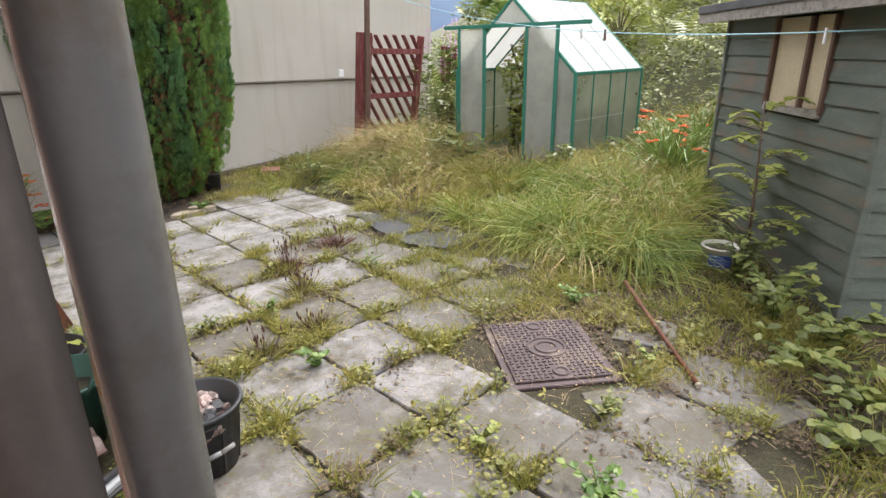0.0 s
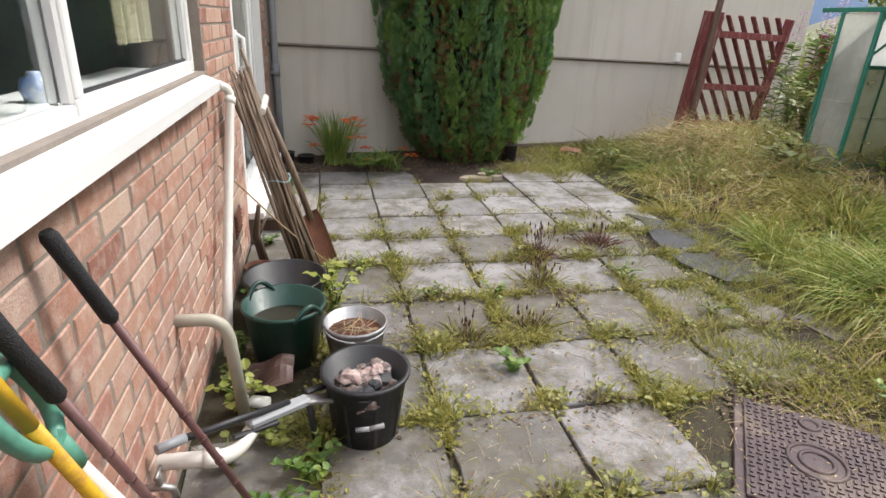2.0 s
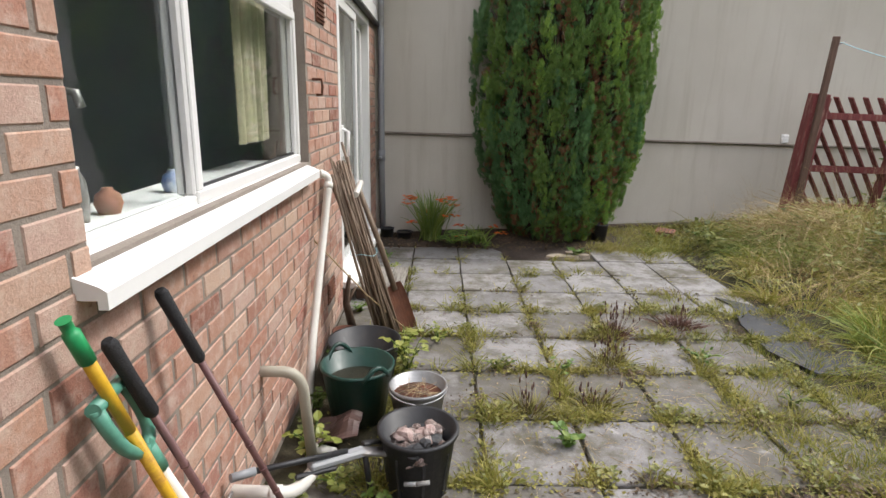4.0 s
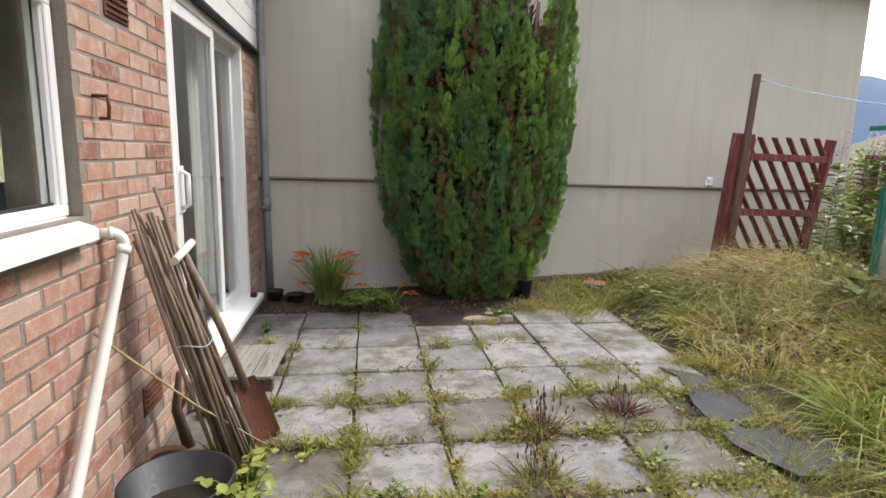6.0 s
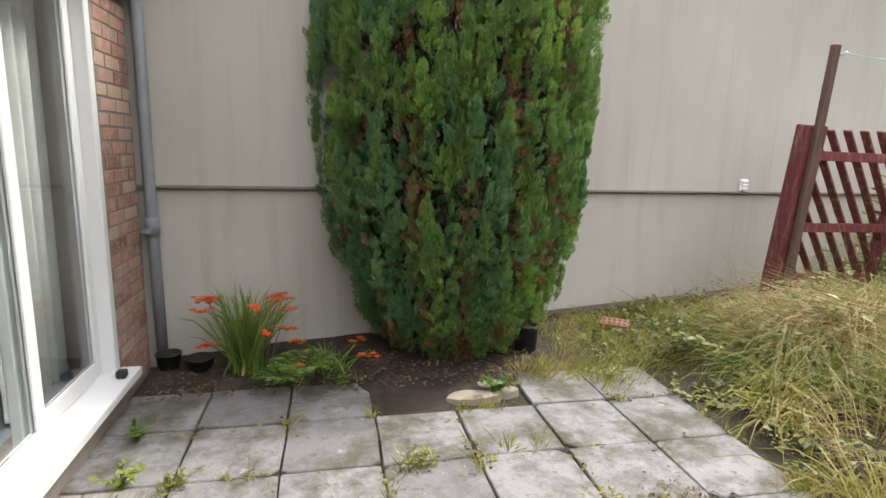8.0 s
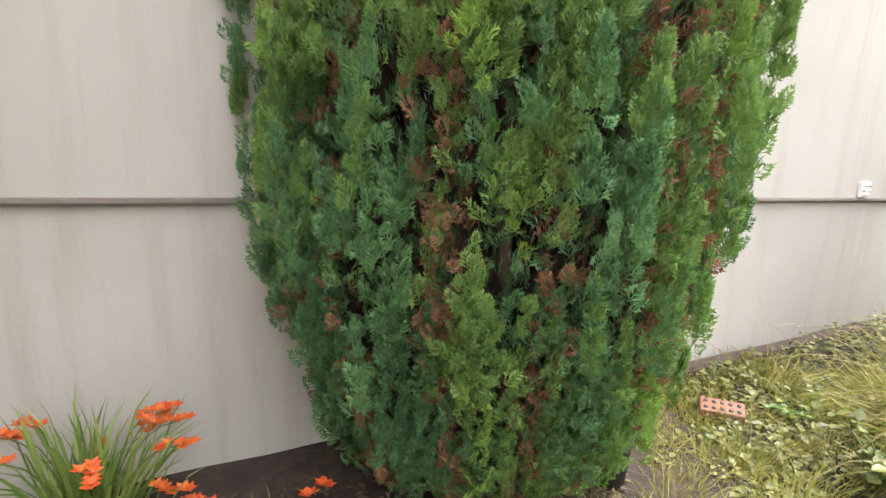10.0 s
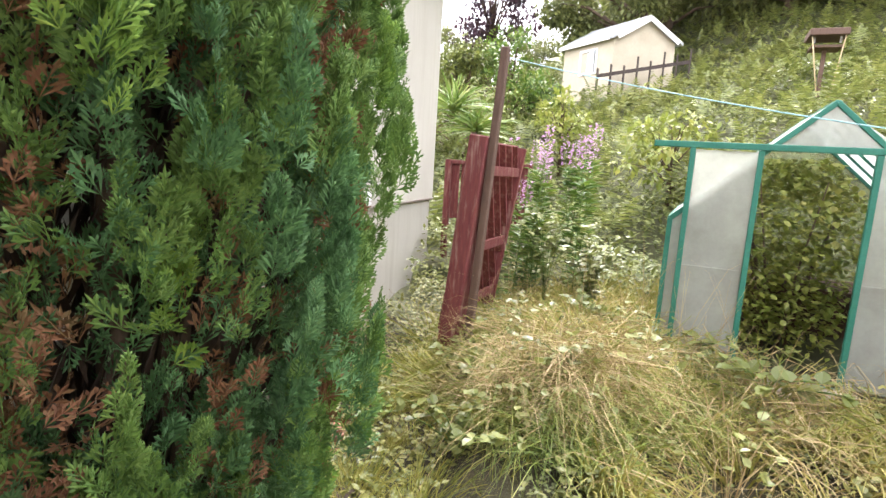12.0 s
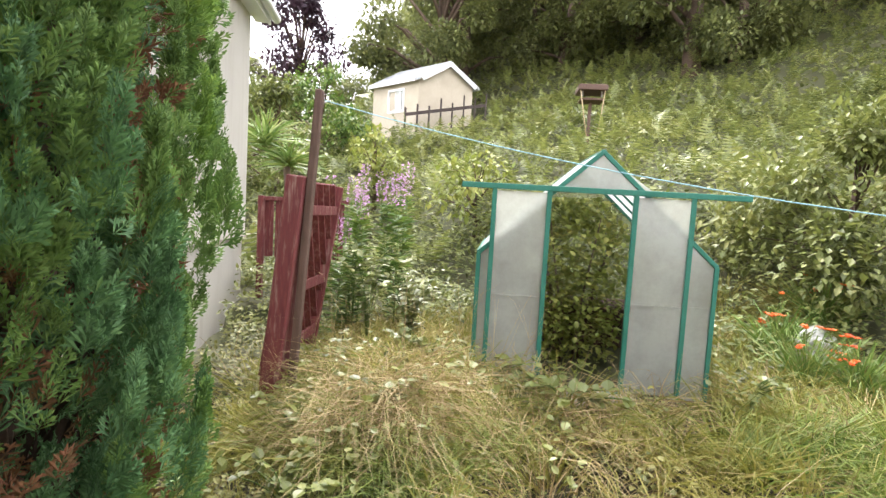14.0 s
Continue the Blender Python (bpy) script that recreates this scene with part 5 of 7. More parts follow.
def hand_tools():
    for foot, top in (((0.2, 1.86, 0.0), (0.035, 1.50, 1.03)), ((0.32, 2.0, 0.0), (0.035, 1.72, 1.06))):
        t, f, p, d = pole_tool("loppers", "maroon tubular tool handle with a black foam grip", foot, top, 0.0095, MAROON, "black textured foam grip", 0.21, GRIP)
        for k in range(5):
            part("rib", tube([f + d * (0.3 + 0.1 * k), f + d * (0.308 + 0.1 * k)], 0.0112, 8), MAROON, t)
    t, f, p, d = pole_tool("broom_handle", "chipped yellow pole with a bright green cap", (0.14, 1.8, 0.0), (0.04, 1.38, 1.12), 0.0125, YELLOW)
    g = p - d * 0.3
    part("upper_shaft", tube([g, p - d * 0.07], 0.0125, 10), YELLOW, t)
    part("cap", tube([p - d * 0.1, p - d * 0.03, p - d * 0.028, p - d * 0.004, p], [0.0155, 0.0155, 0.011, 0.011, 0.0145], 10), BRIGHTGREEN, t, "bright green plastic end cap")
    s = thing("garden_fork", "mint green D-handled tool with a white shaft", "garden tool")
    f, p = Vector((0.17, 1.84, 0.0)), Vector((0.065, 1.56, 0.72))
    d = (p - f).normalized()
    part("shaft", tube([f, p], 0.014, 10), WHITEPIPE, s)
    side = Vector((-0.2, 0.96, -0.1)).normalized()
    top = p + d * 0.22
    part("socket", tube([p - d * 0.03, p + d * 0.05], [0.019, 0.021], 10), MINT, s)
    part("yoke", tube(arc(p + d * 0.04, p + d * 0.06 + side * 0.1, top + side * 0.07, 6), 0.014, 8), MINT, s)
    part("yoke", tube(arc(p + d * 0.04, p + d * 0.06 - side * 0.1, top - side * 0.07, 6), 0.014, 8), MINT, s)
    part("hand_bar", tube([top - side * 0.08, top + side * 0.08], 0.015, 10), MINT, s)


hand_tools()


def long_pruner():
    t = thing("pole_pruner", "grey and black pole pruner propped across the pipes", "garden tool")
    part("pole", tube([(0.045, 2.06, 0.31), (0.36, 2.3, 0.24)], 0.011, 10), BLACKPLASTIC, t)
    part("sleeve", tube([(0.03, 2.04, 0.312), (0.09, 2.095, 0.3)], 0.015, 10), GREYPVC, t)
    part("body", beam((0.24, 2.21, 0.235), (0.42, 2.34, 0.215), 0.045, 0.03, 0.008), GREYPVC, t)
    part("trigger", beam((0.2, 2.17, 0.22), (0.33, 2.25, 0.205), 0.02, 0.018, 0.005), BLACKPLASTIC, t)
    part("jaw", beam((0.4, 2.33, 0.22), (0.5, 2.37, 0.19), 0.05, 0.02, 0.006), STEEL, t)
    part("jaw", beam((0.41, 2.36, 0.23), (0.49, 2.42, 0.21), 0.025, 0.015, 0.004), BLACKPLASTIC, t)
    part("strut", tube([(0.42, 2.34, 0.215), (0.44, 2.36, 0.0)], 0.012, 8), BLACKPLASTIC, t)
    p = thing("outside_tap", "old brass outside tap low on the wall", "tap", (0.0, 1.98, 0.24))
    part("spout", tube([(-0.005, 0, 0), (0.05, 0, 0), (0.075, 0, -0.01), (0.08, 0, -0.04)], 0.011, 8), STEEL, p)
    part("tap_head", tube([(0.045, 0, 0.0), (0.045, 0, 0.045)], 0.009, 8), STEEL, p)
    part("lever", tube([(0.045, -0.025, 0.047), (0.045, 0.025, 0.047)], 0.006, 8), STEEL, p)


long_pruner()


def cane_bundle():
    t = thing("cane_bundle", "bundle of weathered bamboo canes leaning on the wall", "canes")
    rng = random.Random(4)
    for k in range(40):
        u = (k * 0.618) % 1
        top = Vector((0.05 + 0.1 * rng.random(), 3.71 + 0.12 * u + rng.uniform(-0.02, 0.02), 1.08 + rng.uniform(-0.06, 0.1) + (0.1 if k in (3, 9) else 0)))
        foot = Vector((0.32 + 0.16 * rng.random(), 3.74 + 0.19 * u, 0.0))
        mid = top.lerp(foot, 0.5) + Vector((rng.uniform(-0.01, 0.02), rng.uniform(-0.015, 0.015), 0))
        part("cane", tube([foot, mid, top], rng.uniform(0.005, 0.0095), 7), CANE, t)
    part("tie", tube([Vector((0.235 + 0.08 * math.cos(a), 3.8 + 0.1 * math.sin(a), 0.6 + 0.01 * math.sin(3 * a))) for a in np.linspace(0, 6.28, 20)], 0.0025, 5), BLUEROPE, t, "blue string tie")
    s = thing("spade", "old spade with a wooden shaft and a rusty blade", "garden tool")
    part("shaft", tube([(0.2, 3.86, 0.98), (0.32, 3.93, 0.62), (0.41, 3.98, 0.3)], [0.016, 0.018, 0.02], 10), CANE, s)
    part("hand_bar", tube([(0.2, 3.74, 0.96), (0.2, 3.98, 1.0)], 0.018, 10), WHITEPIPE, s, "pale plastic T-shaped grip")
    bm = bmesh.new()
    bmesh.ops.create_grid(bm, x_segments=6, y_segments=6, size=0.5)
    a, b = Vector((0.4, 3.98, 0.34)), Vector((0.5, 4.02, 0.004))
    ax = (b - a).normalized()
    sd = Vector((0.8, 0.55, 0.2)).normalized()
    sd = (sd - ax * sd.dot(ax)).normalized()
    nn = ax.cross(sd)
    for v in bm.verts:
        u, w = v.co.x, v.co.y + 0.5
        v.co = a + ax * w * (b - a).length + sd * u * 0.13 * (0.75 + 0.25 * min(1, w * 4)) + nn * (0.05 * u * u)
    bmesh.ops.solidify(bm, geom=bm.faces[:], thickness=0.004)
    part("blade", bm, RUST, s, "rusty curved blade")
    st = thing("garden_cane", "single dry cane leaning across the bundle", "cane")
    part("cane", tube([(0.02, 3.42, 0.76), (0.27, 3.66, 0.37), (0.53, 3.94, 0.0)], 0.0045, 6), TWINE, st)
    lg = thing("dead_stump", "gnarled dark stump in the corner by the wall", "stump", (0.09, 3.98, 0))
    part("stem", tube([(0.04, 0.02, 0), (0.0, 0, 0.2), (0.03, -0.03, 0.4)], [0.03, 0.024, 0.012], 7), BARK, lg)
    part("branch", tube([(0.0, 0, 0.18), (0.06, 0.05, 0.3)], [0.016, 0.007], 6), BARK, lg)


cane_bundle()


def door_step():
    t = thing("door_step", "low weathered timber step of three boards", "step", (0.25, 4.86, 0, 0, 0, -2))
    for k in range(3):
        part("board", box((0.12, 0.56, 0.022), (-0.125 + 0.125 * k, 0, 0.099 + 0.002 * (k % 2)), 0.004), GREYWOOD, t)
    for y in (-0.22, 0.22):
        part("bearer", box((0.36, 0.06, 0.088), (0, y, 0.044), 0.004), BROWNWOOD, t)


door_step()


# ---- manhole cover, bar, sheet, bucket by the shed ----
def manhole():
    c = Vector((2.2, 1.99, 0))
    ux = Vector((0.37, -0.28, 0)).normalized()
    m = Matrix.Translation(c - Vector((0, 0, 0.016))) @ Matrix.Rotation(math.atan2(ux.y, ux.x), 4, "Z")
    t = thing("manhole_cover", "brown cast iron inspection cover with raised chequer pattern", "manhole cover", m)
    part("frame", box((0.54, 0.65, 0.03), (0, 0, 0.0), 0.004), IRON, t)
    part("plate", box((0.47, 0.58, 0.03), (0, 0, 0.012), 0.003), IRON, t)
    bm = bmesh.new()
    for i in range(17):
        for j in range(21):
            x, y = -0.216 + 0.027 * i, -0.27 + 0.027 * j
            if math.hypot(x, y) < 0.105 or math.hypot(x, y - 0.23) < 0.05 or math.hypot(x, y + 0.23) < 0.05:
                continue
            a = 0.0 if (i + j) % 2 else math.pi / 2
            box((0.02, 0.008, 0.007), (0, 0, 0), 0, bm, Matrix.Translation((x, y, 0.029)) @ Matrix.Rotation(a, 4, "Z"))
    tagged(part("chequer_stud", bm, IRON, t), kind="stuff")
    for r in (0.095, 0.055):
        part("ring", lathe([(r - 0.008, 0.027), (r - 0.006, 0.034), (r + 0.006, 0.034), (r + 0.008, 0.027)]), IRON, t)
    for y in (0.23, -0.23):
        kk = part("keyhole", lathe([(0.042, 0.027), (0.04, 0.034), (0.028, 0.034), (0.024, 0.02), (0.001, 0.02)], 20), IRON, t)
        kk.location = (0, y, 0)


manhole()
b = thing("iron_bar", "long rusty iron pipe lying on the ground", "bar")
part("bar", tube([(3.18, 2.08, 0.05), (2.75, 1.66, 0.03), (2.38, 1.29, 0.018)], 0.0115, 10), RUST, b)
part("end_cap", tube([(2.385, 1.295, 0.018), (2.372, 1.282, 0.018)], 0.013, 10), STONE, b)


def slate_sheet():
    t = thing("slate_sheet", "dark slate-grey sheet lying at the edge of the patio", "sheet")
    bm = bmesh.new()
    pts = [(2.93, 4.74), (3.0, 4.6), (2.86, 4.2), (2.8, 3.75), (2.92, 3.45), (3.25, 3.42), (3.36, 3.8), (3.26, 4.4), (3.14, 4.62)]
    lo = [bm.verts.new((x, y, 0.004)) for x, y in pts]
    hi = [bm.verts.new((x, y, 0.009 + (0.015 if k == 0 else 0))) for k, (x, y) in enumerate(pts)]
    bm.faces.new(hi)
    for k in range(len(pts)):
        j = (k + 1) % len(pts)
        bm.faces.new((lo[k], lo[j], hi[j], hi[k]))
    bmesh.ops.recalc_face_normals(bm, faces=bm.faces)
    part("sheet", bm, SLATE, t)


slate_sheet()


def paint_tub():
    t = bucket("paint_tub", "dirty white plastic tub with a blue label", (3.79, 1.74), 0.09, 0.11, 0.22, plain("dirty_white_plastic", (0.6, 0.58, 0.5), (0.48, 0.46, 0.38), 7, 0.5, bump=0.05, dirt=(0.3, 0.28, 0.2)), SOIL, 0.9, 0.008, "tub")
    bm = bmesh.new()
    vs = []
    for k in range(9):
        a = math.radians(168 + 8.5 * k)
        r = 0.122
        vs.append((bm.verts.new((r * 0.985 * math.cos(a), r * 0.985 * math.sin(a), 0.1)), bm.verts.new((r * 1.03 * math.cos(a), r * 1.03 * math.sin(a), 0.185))))
    for p, q in zip(vs, vs[1:]):
        bm.faces.new((p[0], q[0], q[1], p[1]))
    part("label_patch", bm, plain("blue_label", (0.02, 0.04, 0.2), (0.03, 0.06, 0.27), 8, 0.5, bump=0), t, "blue paper label")


paint_tub()


def holed_brick():
    t = thing("loose_brick", "perforated pale red brick lying by the wall", "brick", (3.4, 6.98, 0.05, 20, 0, -35))
    bm = box((0.215, 0.1, 0.065), (0, 0, 0), 0.004)
    part("body", bm, TERRACOTTA, t)
    # flat black discs on the solid body paint the shade inside the perforations
    for i in range(5):
        for j in range(2):
            h = part("hole", lathe([(0.012, 0.0), (0.012, 0.001), (0.001, 0.001)], 10), BLACKPLASTIC, t)
            h.location = (-0.08 + 0.04 * i, -0.022 + 0.044 * j, 0.0328)


holed_brick()


def bed_edge():
    rng = random.Random(6)
    for x, y, w, d in ((1.95, 5.95, 0.34, 0.13), (2.17, 5.99, 0.16, 0.1), (2.1, 6.1, 0.16, 0.1)):
        bm = bmesh.new()
        ring = [Vector((w * rng.uniform(0.4, 0.56) * math.cos(q), d * rng.uniform(0.4, 0.6) * math.sin(q), 0)) for q in np.linspace(0, 5.7, 11)]
        lo = [bm.verts.new(p + Vector((0, 0, -0.03))) for p in ring]
        hi = [bm.verts.new(p * 0.95 + Vector((0, 0, 0.01 + rng.uniform(-0.003, 0.003)))) for p in ring]
        bm.faces.new(hi)
        for k in range(11):
            bm.faces.new((lo[k], lo[(k + 1) % 11], hi[(k + 1) % 11], hi[k]))
        t = thing("broken_slab", "pale broken paving fragment at the bed's edge", "paving", (x, y, 0.012), group="broken paving")
        part("fragment", bm, STONE, t)
    t = thing("flower_bed", "dark bare soil bed under the conifer", "flower bed", kind="structure")
    bm = bmesh.new()
    bmesh.ops.create_grid(bm, x_segments=50, y_segments=16, size=0.5)
    for v in bm.verts:
        px = 0.05 + (v.co.x + 0.5) * 3.1
        y0, y1 = 6.28 - 0.43 * math.exp(-((px - 1.82) / 0.5) ** 6), WALL_Y + WALL_SLOPE * px + 0.05
        py = y0 + (v.co.y + 0.5) * (y1 - y0)
        v.co = Vector((px, py + 0.05 * noise.noise(Vector((px * 9, 0, 3))), 0.012 - 0.04 * math.exp(-(v.co.y + 0.5) * 14) + 0.03 * (v.co.y + 0.5) + 0.02 * noise.noise(Vector((px * 4, py * 4, 0)))))
    part("soil", bm, plain("dark_bed_soil", (0.03, 0.021, 0.016), (0.06, 0.042, 0.03), 6, 0.95, bump=1.0, grain=45, dirt=(0.085, 0.055, 0.04)), t, smooth=True)


bed_edge()


# ---- washing line ----
def washing_line():
    t = thing("washing_line", "pale blue plastic washing line with pegs", "washing line")
    pts = [Vector((4.82, 6.6, 2.18)).lerp(Vector((3.2, -1.2, 1.72)), k / 20) - Vector((0, 0, 0.4 * (1 - (k / 10 - 1) ** 2))) for k in range(21)]
    part("line", tube(pts, 0.0035, 5), BLUEROPE, t)
    for k, m in ((9.0, WHITECLOTH), (9.6, BROWNWOOD), (13.4, UPVC)):
        i = int(k)
        p = pts[i].lerp(pts[i + 1], k - i)
        for o in (-0.006, 0.006):
            part("peg", beam(p + Vector((o, 0, 0.02)), p + Vector((o * 1.8, 0, -0.06)), 0.008, 0.011, 0.002), m, t)


washing_line()


def bird_table():
    t = thing("bird_table", "weathered wooden bird table standing in the brambles", "bird table")
    part("roof", box((0.75, 0.62, 0.12), (14.2, 3.63, 4.22), 0.01), BROWNWOOD, t)
    part("tray", box((0.55, 0.5, 0.05), (14.2, 3.63, 3.98), 0.008), BROWNWOOD, t)
    part("post", beam((14.2, 3.63, 2.4), (14.2, 3.63, 3.96), 0.07, 0.07, 0.006), BROWNWOOD, t)
    for y in (3.42, 3.84):
        part("upright", beam((14.0, y, 4.04), (14.0, y, 4.25), 0.04, 0.04), GREYWOOD, t)
    for y in (3.36, 3.9):
        part("wire", tube([(13.9, y, 4.2), (13.5, 3.63 + (y - 3.63) * 0.3, 2.9)], 0.012, 5), TWINE, t)


bird_table()


# ---- inside the window and behind the door ----
def curtain(y0, y1, z0, z1, x, material, label):
    t = thing("curtain", label, "curtain")
    bm = bmesh.new()
    n = 40
    cols = []
    for k in range(n + 1):
        u = k / n
        w = 0.03 * math.sin(u * 26) + 0.012 * math.sin(u * 61)
        cols.append([bm.verts.new((x + w * (1 - 0.3 * s), y0 + (y1 - y0) * u + 0.04 * s * math.sin(u * 5), z1 + (z0 - z1) * s)) for s in (0, 0.35, 0.7, 1)])
    for p, q in zip(cols, cols[1:]):
        for i in range(3):
            bm.faces.new((p[i], q[i], q[i + 1], p[i + 1])).smooth = True
    part("cloth", bm, material, t)


curtain(2.93, 3.38, 1.3, 2.34, -0.19, CURTAIN, "cream curtain drawn aside behind the window")
curtain(4.6, 4.95, 0.25, 2.4, -0.35, WHITECLOTH, "pale grey curtain behind the patio door")
curtain(5.5, 6.12, 0.25, 2.4, -0.24, WHITECLOTH, "pale curtain at the far side of the patio door")
sill = thing("inner_sill", "white tiled window board inside", "window board", kind="structure")
part("board", box((0.24, 1.9, 0.03), (-0.24, 2.47, 1.17), 0.004), UPVC, sill)
for nm, lb, y, r, h, mt in (("teapot", "small blue and white pot on the window board", 2.36, 0.038, 0.075, plain("blue_white_glaze", (0.1, 0.2, 0.5), (0.75, 0.78, 0.8), 24, 0.2, bump=0)), ("jug", "small terracotta jug on the window board", 1.98, 0.036, 0.07, TERRACOTTA), ("bottle", "slim steel bottle on the window board", 1.86, 0.022, 0.14, STEEL)):
    t = thing(nm, lb, nm, (-0.22, y, 1.185))
    part("body", lathe([(0.001, 0), (r * 0.75, 0), (r, h * 0.4), (r * 0.85, h * 0.75), (r * 0.4, h * 0.9), (r * 0.42, h), (0.001, h)], 20), mt, t)
    if nm != "bottle":
        part("handle", tube(arc((0, r * 0.8, h * 0.8), (0, r * 1.9, h * 0.5), (0, r * 0.8, h * 0.2), 6), 0.005, 6), mt, t)
tp = thing("kitchen_tap", "tall chrome kitchen tap inside the window", "tap", (-0.42, 2.06, 1.1))
part("spout", tube([(0, 0, 0), (0, 0, 0.3), *arc((0, 0, 0.32), (0, 0, 0.42), (0.09, 0.02, 0.4), 6), (0.1, 0.02, 0.36)], 0.013, 10), STEEL, tp)
part("lever", tube([(0, 0.02, 0.06), (0.02, 0.09, 0.12)], 0.009, 8), STEEL, tp)


# ---- plants ----
def in_patio(x, y):
    return (x > -0.05) & (x < 3.1) & (y > 1.0) & (y < 6.0)


def brush(x, y):
    """Height of the undergrowth above the ground."""
    return 0.32 + 0.2 * np.sin(x * 1.7 + 0.8 * np.sin(y * 1.3)) * np.sin(y * 1.9 + 0.5) + 0.12 * np.sin(x * 4.1) * np.sin(y * 3.7 + 1)


def clear_of_things(x, y, pad=0.12):
    ok = ~((x > GX - 0.25) & (x < GX + GD + pad) & (y > GY0 - pad) & (y < GY1 + pad))
    ok &= y < WALL_Y + WALL_SLOPE * x - 0.05 + 50 * (x > 7.75)
    ux, uy = -0.74, -0.673
    along = (x - 5.05) * ux + (y - 2.3) * uy
    back = (x - 5.05) * 0.673 + (y - 2.3) * -0.74
    ok &= ~((along > -0.1) & (along < 2.1) & (back > -0.1) & (back < 1.7))
    return ok


def undergrowth():
    rng = np.random.default_rng(21)
    # brambles: three tiers of distance
    pieces = []
    for n, x0, x1, y0, y1, size, shape in ((30000, 5.2, 9.5, -1.5, 9.5, (0.04, 0.09), "leaf"), (46000, 8.5, 17, -9, 13, (0.06, 0.14), "leaf"), (44000, 15, 34, -22, 20, (0.12, 0.27), "dart"), (16000, 30, 75, -50, 30, (0.5, 1.1), "dart")):
        x, y = rng.uniform(x0, x1, n), rng.uniform(y0, y1, n)
        ok = clear_of_things(x, y) & (x + 0.35 * (5 - y) * (y < 4) > 5.6 + 0.75 * (y > 5.55)) & ~((x > 18.7) & (x < 22) & (y > 6) & (y < 11))
        x, y = x[ok], y[ok]
        b = brush(x, y) * np.clip((x - 4.9) / 1.6, 0.35, 1.25)
        z = height(x, y) + b * (1 - 0.75 * rng.random(len(x)) ** 2.2) + rng.normal(0, 0.04, len(x))
        pos = np.stack([x, y, z], 1)
        fwd = np.stack([rng.normal(0, 1, len(x)) - 0.5, rng.normal(0, 1, len(x)), rng.normal(0.05, 0.4, len(x))], 1)
        m = frames_of(pos, fwd, rng, rng.uniform(*size, len(x)), roll=False, up=(-0.35, 0, 1))
        pieces.append(instances(LEAF_V, LEAF_F, m) if shape == "leaf" else instances(DART_V * (1.8, 1, 1), DART_F, m))
    tagged(part("bramble_thicket", mesh_of("bramble_thicket", *stack(*pieces), BRAMBLE), None), "dense tangle of brambles and bracken covering the hillside", "brambles", kind="stuff")
    # bracken fronds arching over the brambles
    fr_v, fr_f = [], []
    for k in range(11):
        t = k / 11
        w = 0.34 * math.sin(math.pi * min(1, t * 0.85 + 0.15)) * (1 - t * 0.5)
        for s in (-1, 1):
            i = len(fr_v)
            fr_v += [(0, t, 0.12 * math.sin(t * 2.6)), (s * w, t + 0.1, 0.12 * math.sin(t * 2.6) - 0.05), (0, t + 0.075, 0.12 * math.sin(t * 2.6))]
            fr_f.append((i, i + 1, i + 2))
    fr_v, fr_f = np.array(fr_v), np.array(fr_f)
    n = 3600
    x, y = rng.uniform(8, 26, n), rng.uniform(-12, 13, n)
    ok = clear_of_things(x, y) & ~((x > 17.9) & (x < 22) & (y > 6) & (y < 11))
    x, y = x[ok], y[ok]
    pos = np.stack([x, y, height(x, y) + brush(x, y) * 0.9], 1)
    fwd = np.stack([rng.normal(-0.4, 0.8, len(x)), rng.normal(0, 0.8, len(x)), rng.uniform(0.25, 1.0, len(x))], 1)
    m = frames_of(pos, fwd, rng, rng.uniform(0.35, 0.75, len(x)), roll=False)
    tagged(part("bracken", mesh_of("bracken", *instances(fr_v, fr_f, m), BRAMBLE), None), "green bracken fronds among the brambles", "bracken", kind="stuff")


undergrowth()


def tussocks(name, label, material, n, rng, region, length, width, lean=0.5, droop=0.6, keep=None, base=0.0, cluster=0, comb=0.0, spread=0.09):
    """Blades of grass; with cluster they stand in clumps, and comb lays each clump over one way."""
    x0, x1, y0, y1 = region
    tall = np.ones(n)
    if cluster:
        cx, cy = rng.uniform(x0, x1, cluster), rng.uniform(y0, y1, cluster)
        way = rng.normal(0, 1, (cluster, 2)) + np.array((-0.15, -0.2))
        big = rng.uniform(0.55, 1.25, cluster)
        k = rng.integers(0, cluster, n)
        x, y = cx[k] + rng.normal(0, spread, n) * big[k], cy[k] + rng.normal(0, spread, n) * big[k]
        dirs = np.stack([x - cx[k], y - cy[k]], 1) * 6 + way[k] * comb + rng.normal(0, 0.2, (n, 2))
        tall = big[k]
    else:
        x, y = rng.uniform(x0, x1, n), rng.uniform(y0, y1, n)
        dirs = rng.normal(0, lean, (n, 2))
    ok = clear_of_things(x, y, 0.02)
    if keep is not None:
        ok &= keep(x, y)
    x, y, dirs, tall = x[ok], y[ok], dirs[ok], tall[ok]
    pos = np.stack([x, y, height(x, y) + base], 1)
    ln = np.stack([dirs[:, 0] + 0.25 * np.sin(y * 2.2), dirs[:, 1] + 0.25 * np.sin(x * 2.9), np.ones(len(x))], 1)
    v, f = blades(pos, ln, rng.uniform(*length, len(x)) * tall, rng.uniform(*width, len(x)), rng, droop)
    return tagged(part(name, mesh_of(name, v, f, material), None), label, "grass", kind="stuff")


rng = np.random.default_rng(9)


def bank_zone(x, y):
    edge = 3.4 + 0.45 * smooth01(4.6, 6.0, y)
    return (x + 0.16 * np.sin(y * 2.7) + 0.1 * np.sin(y * 7.1) > edge) & (y > 2.1 + 0.2 * np.sin(x * 3)) & (x < 8.5)


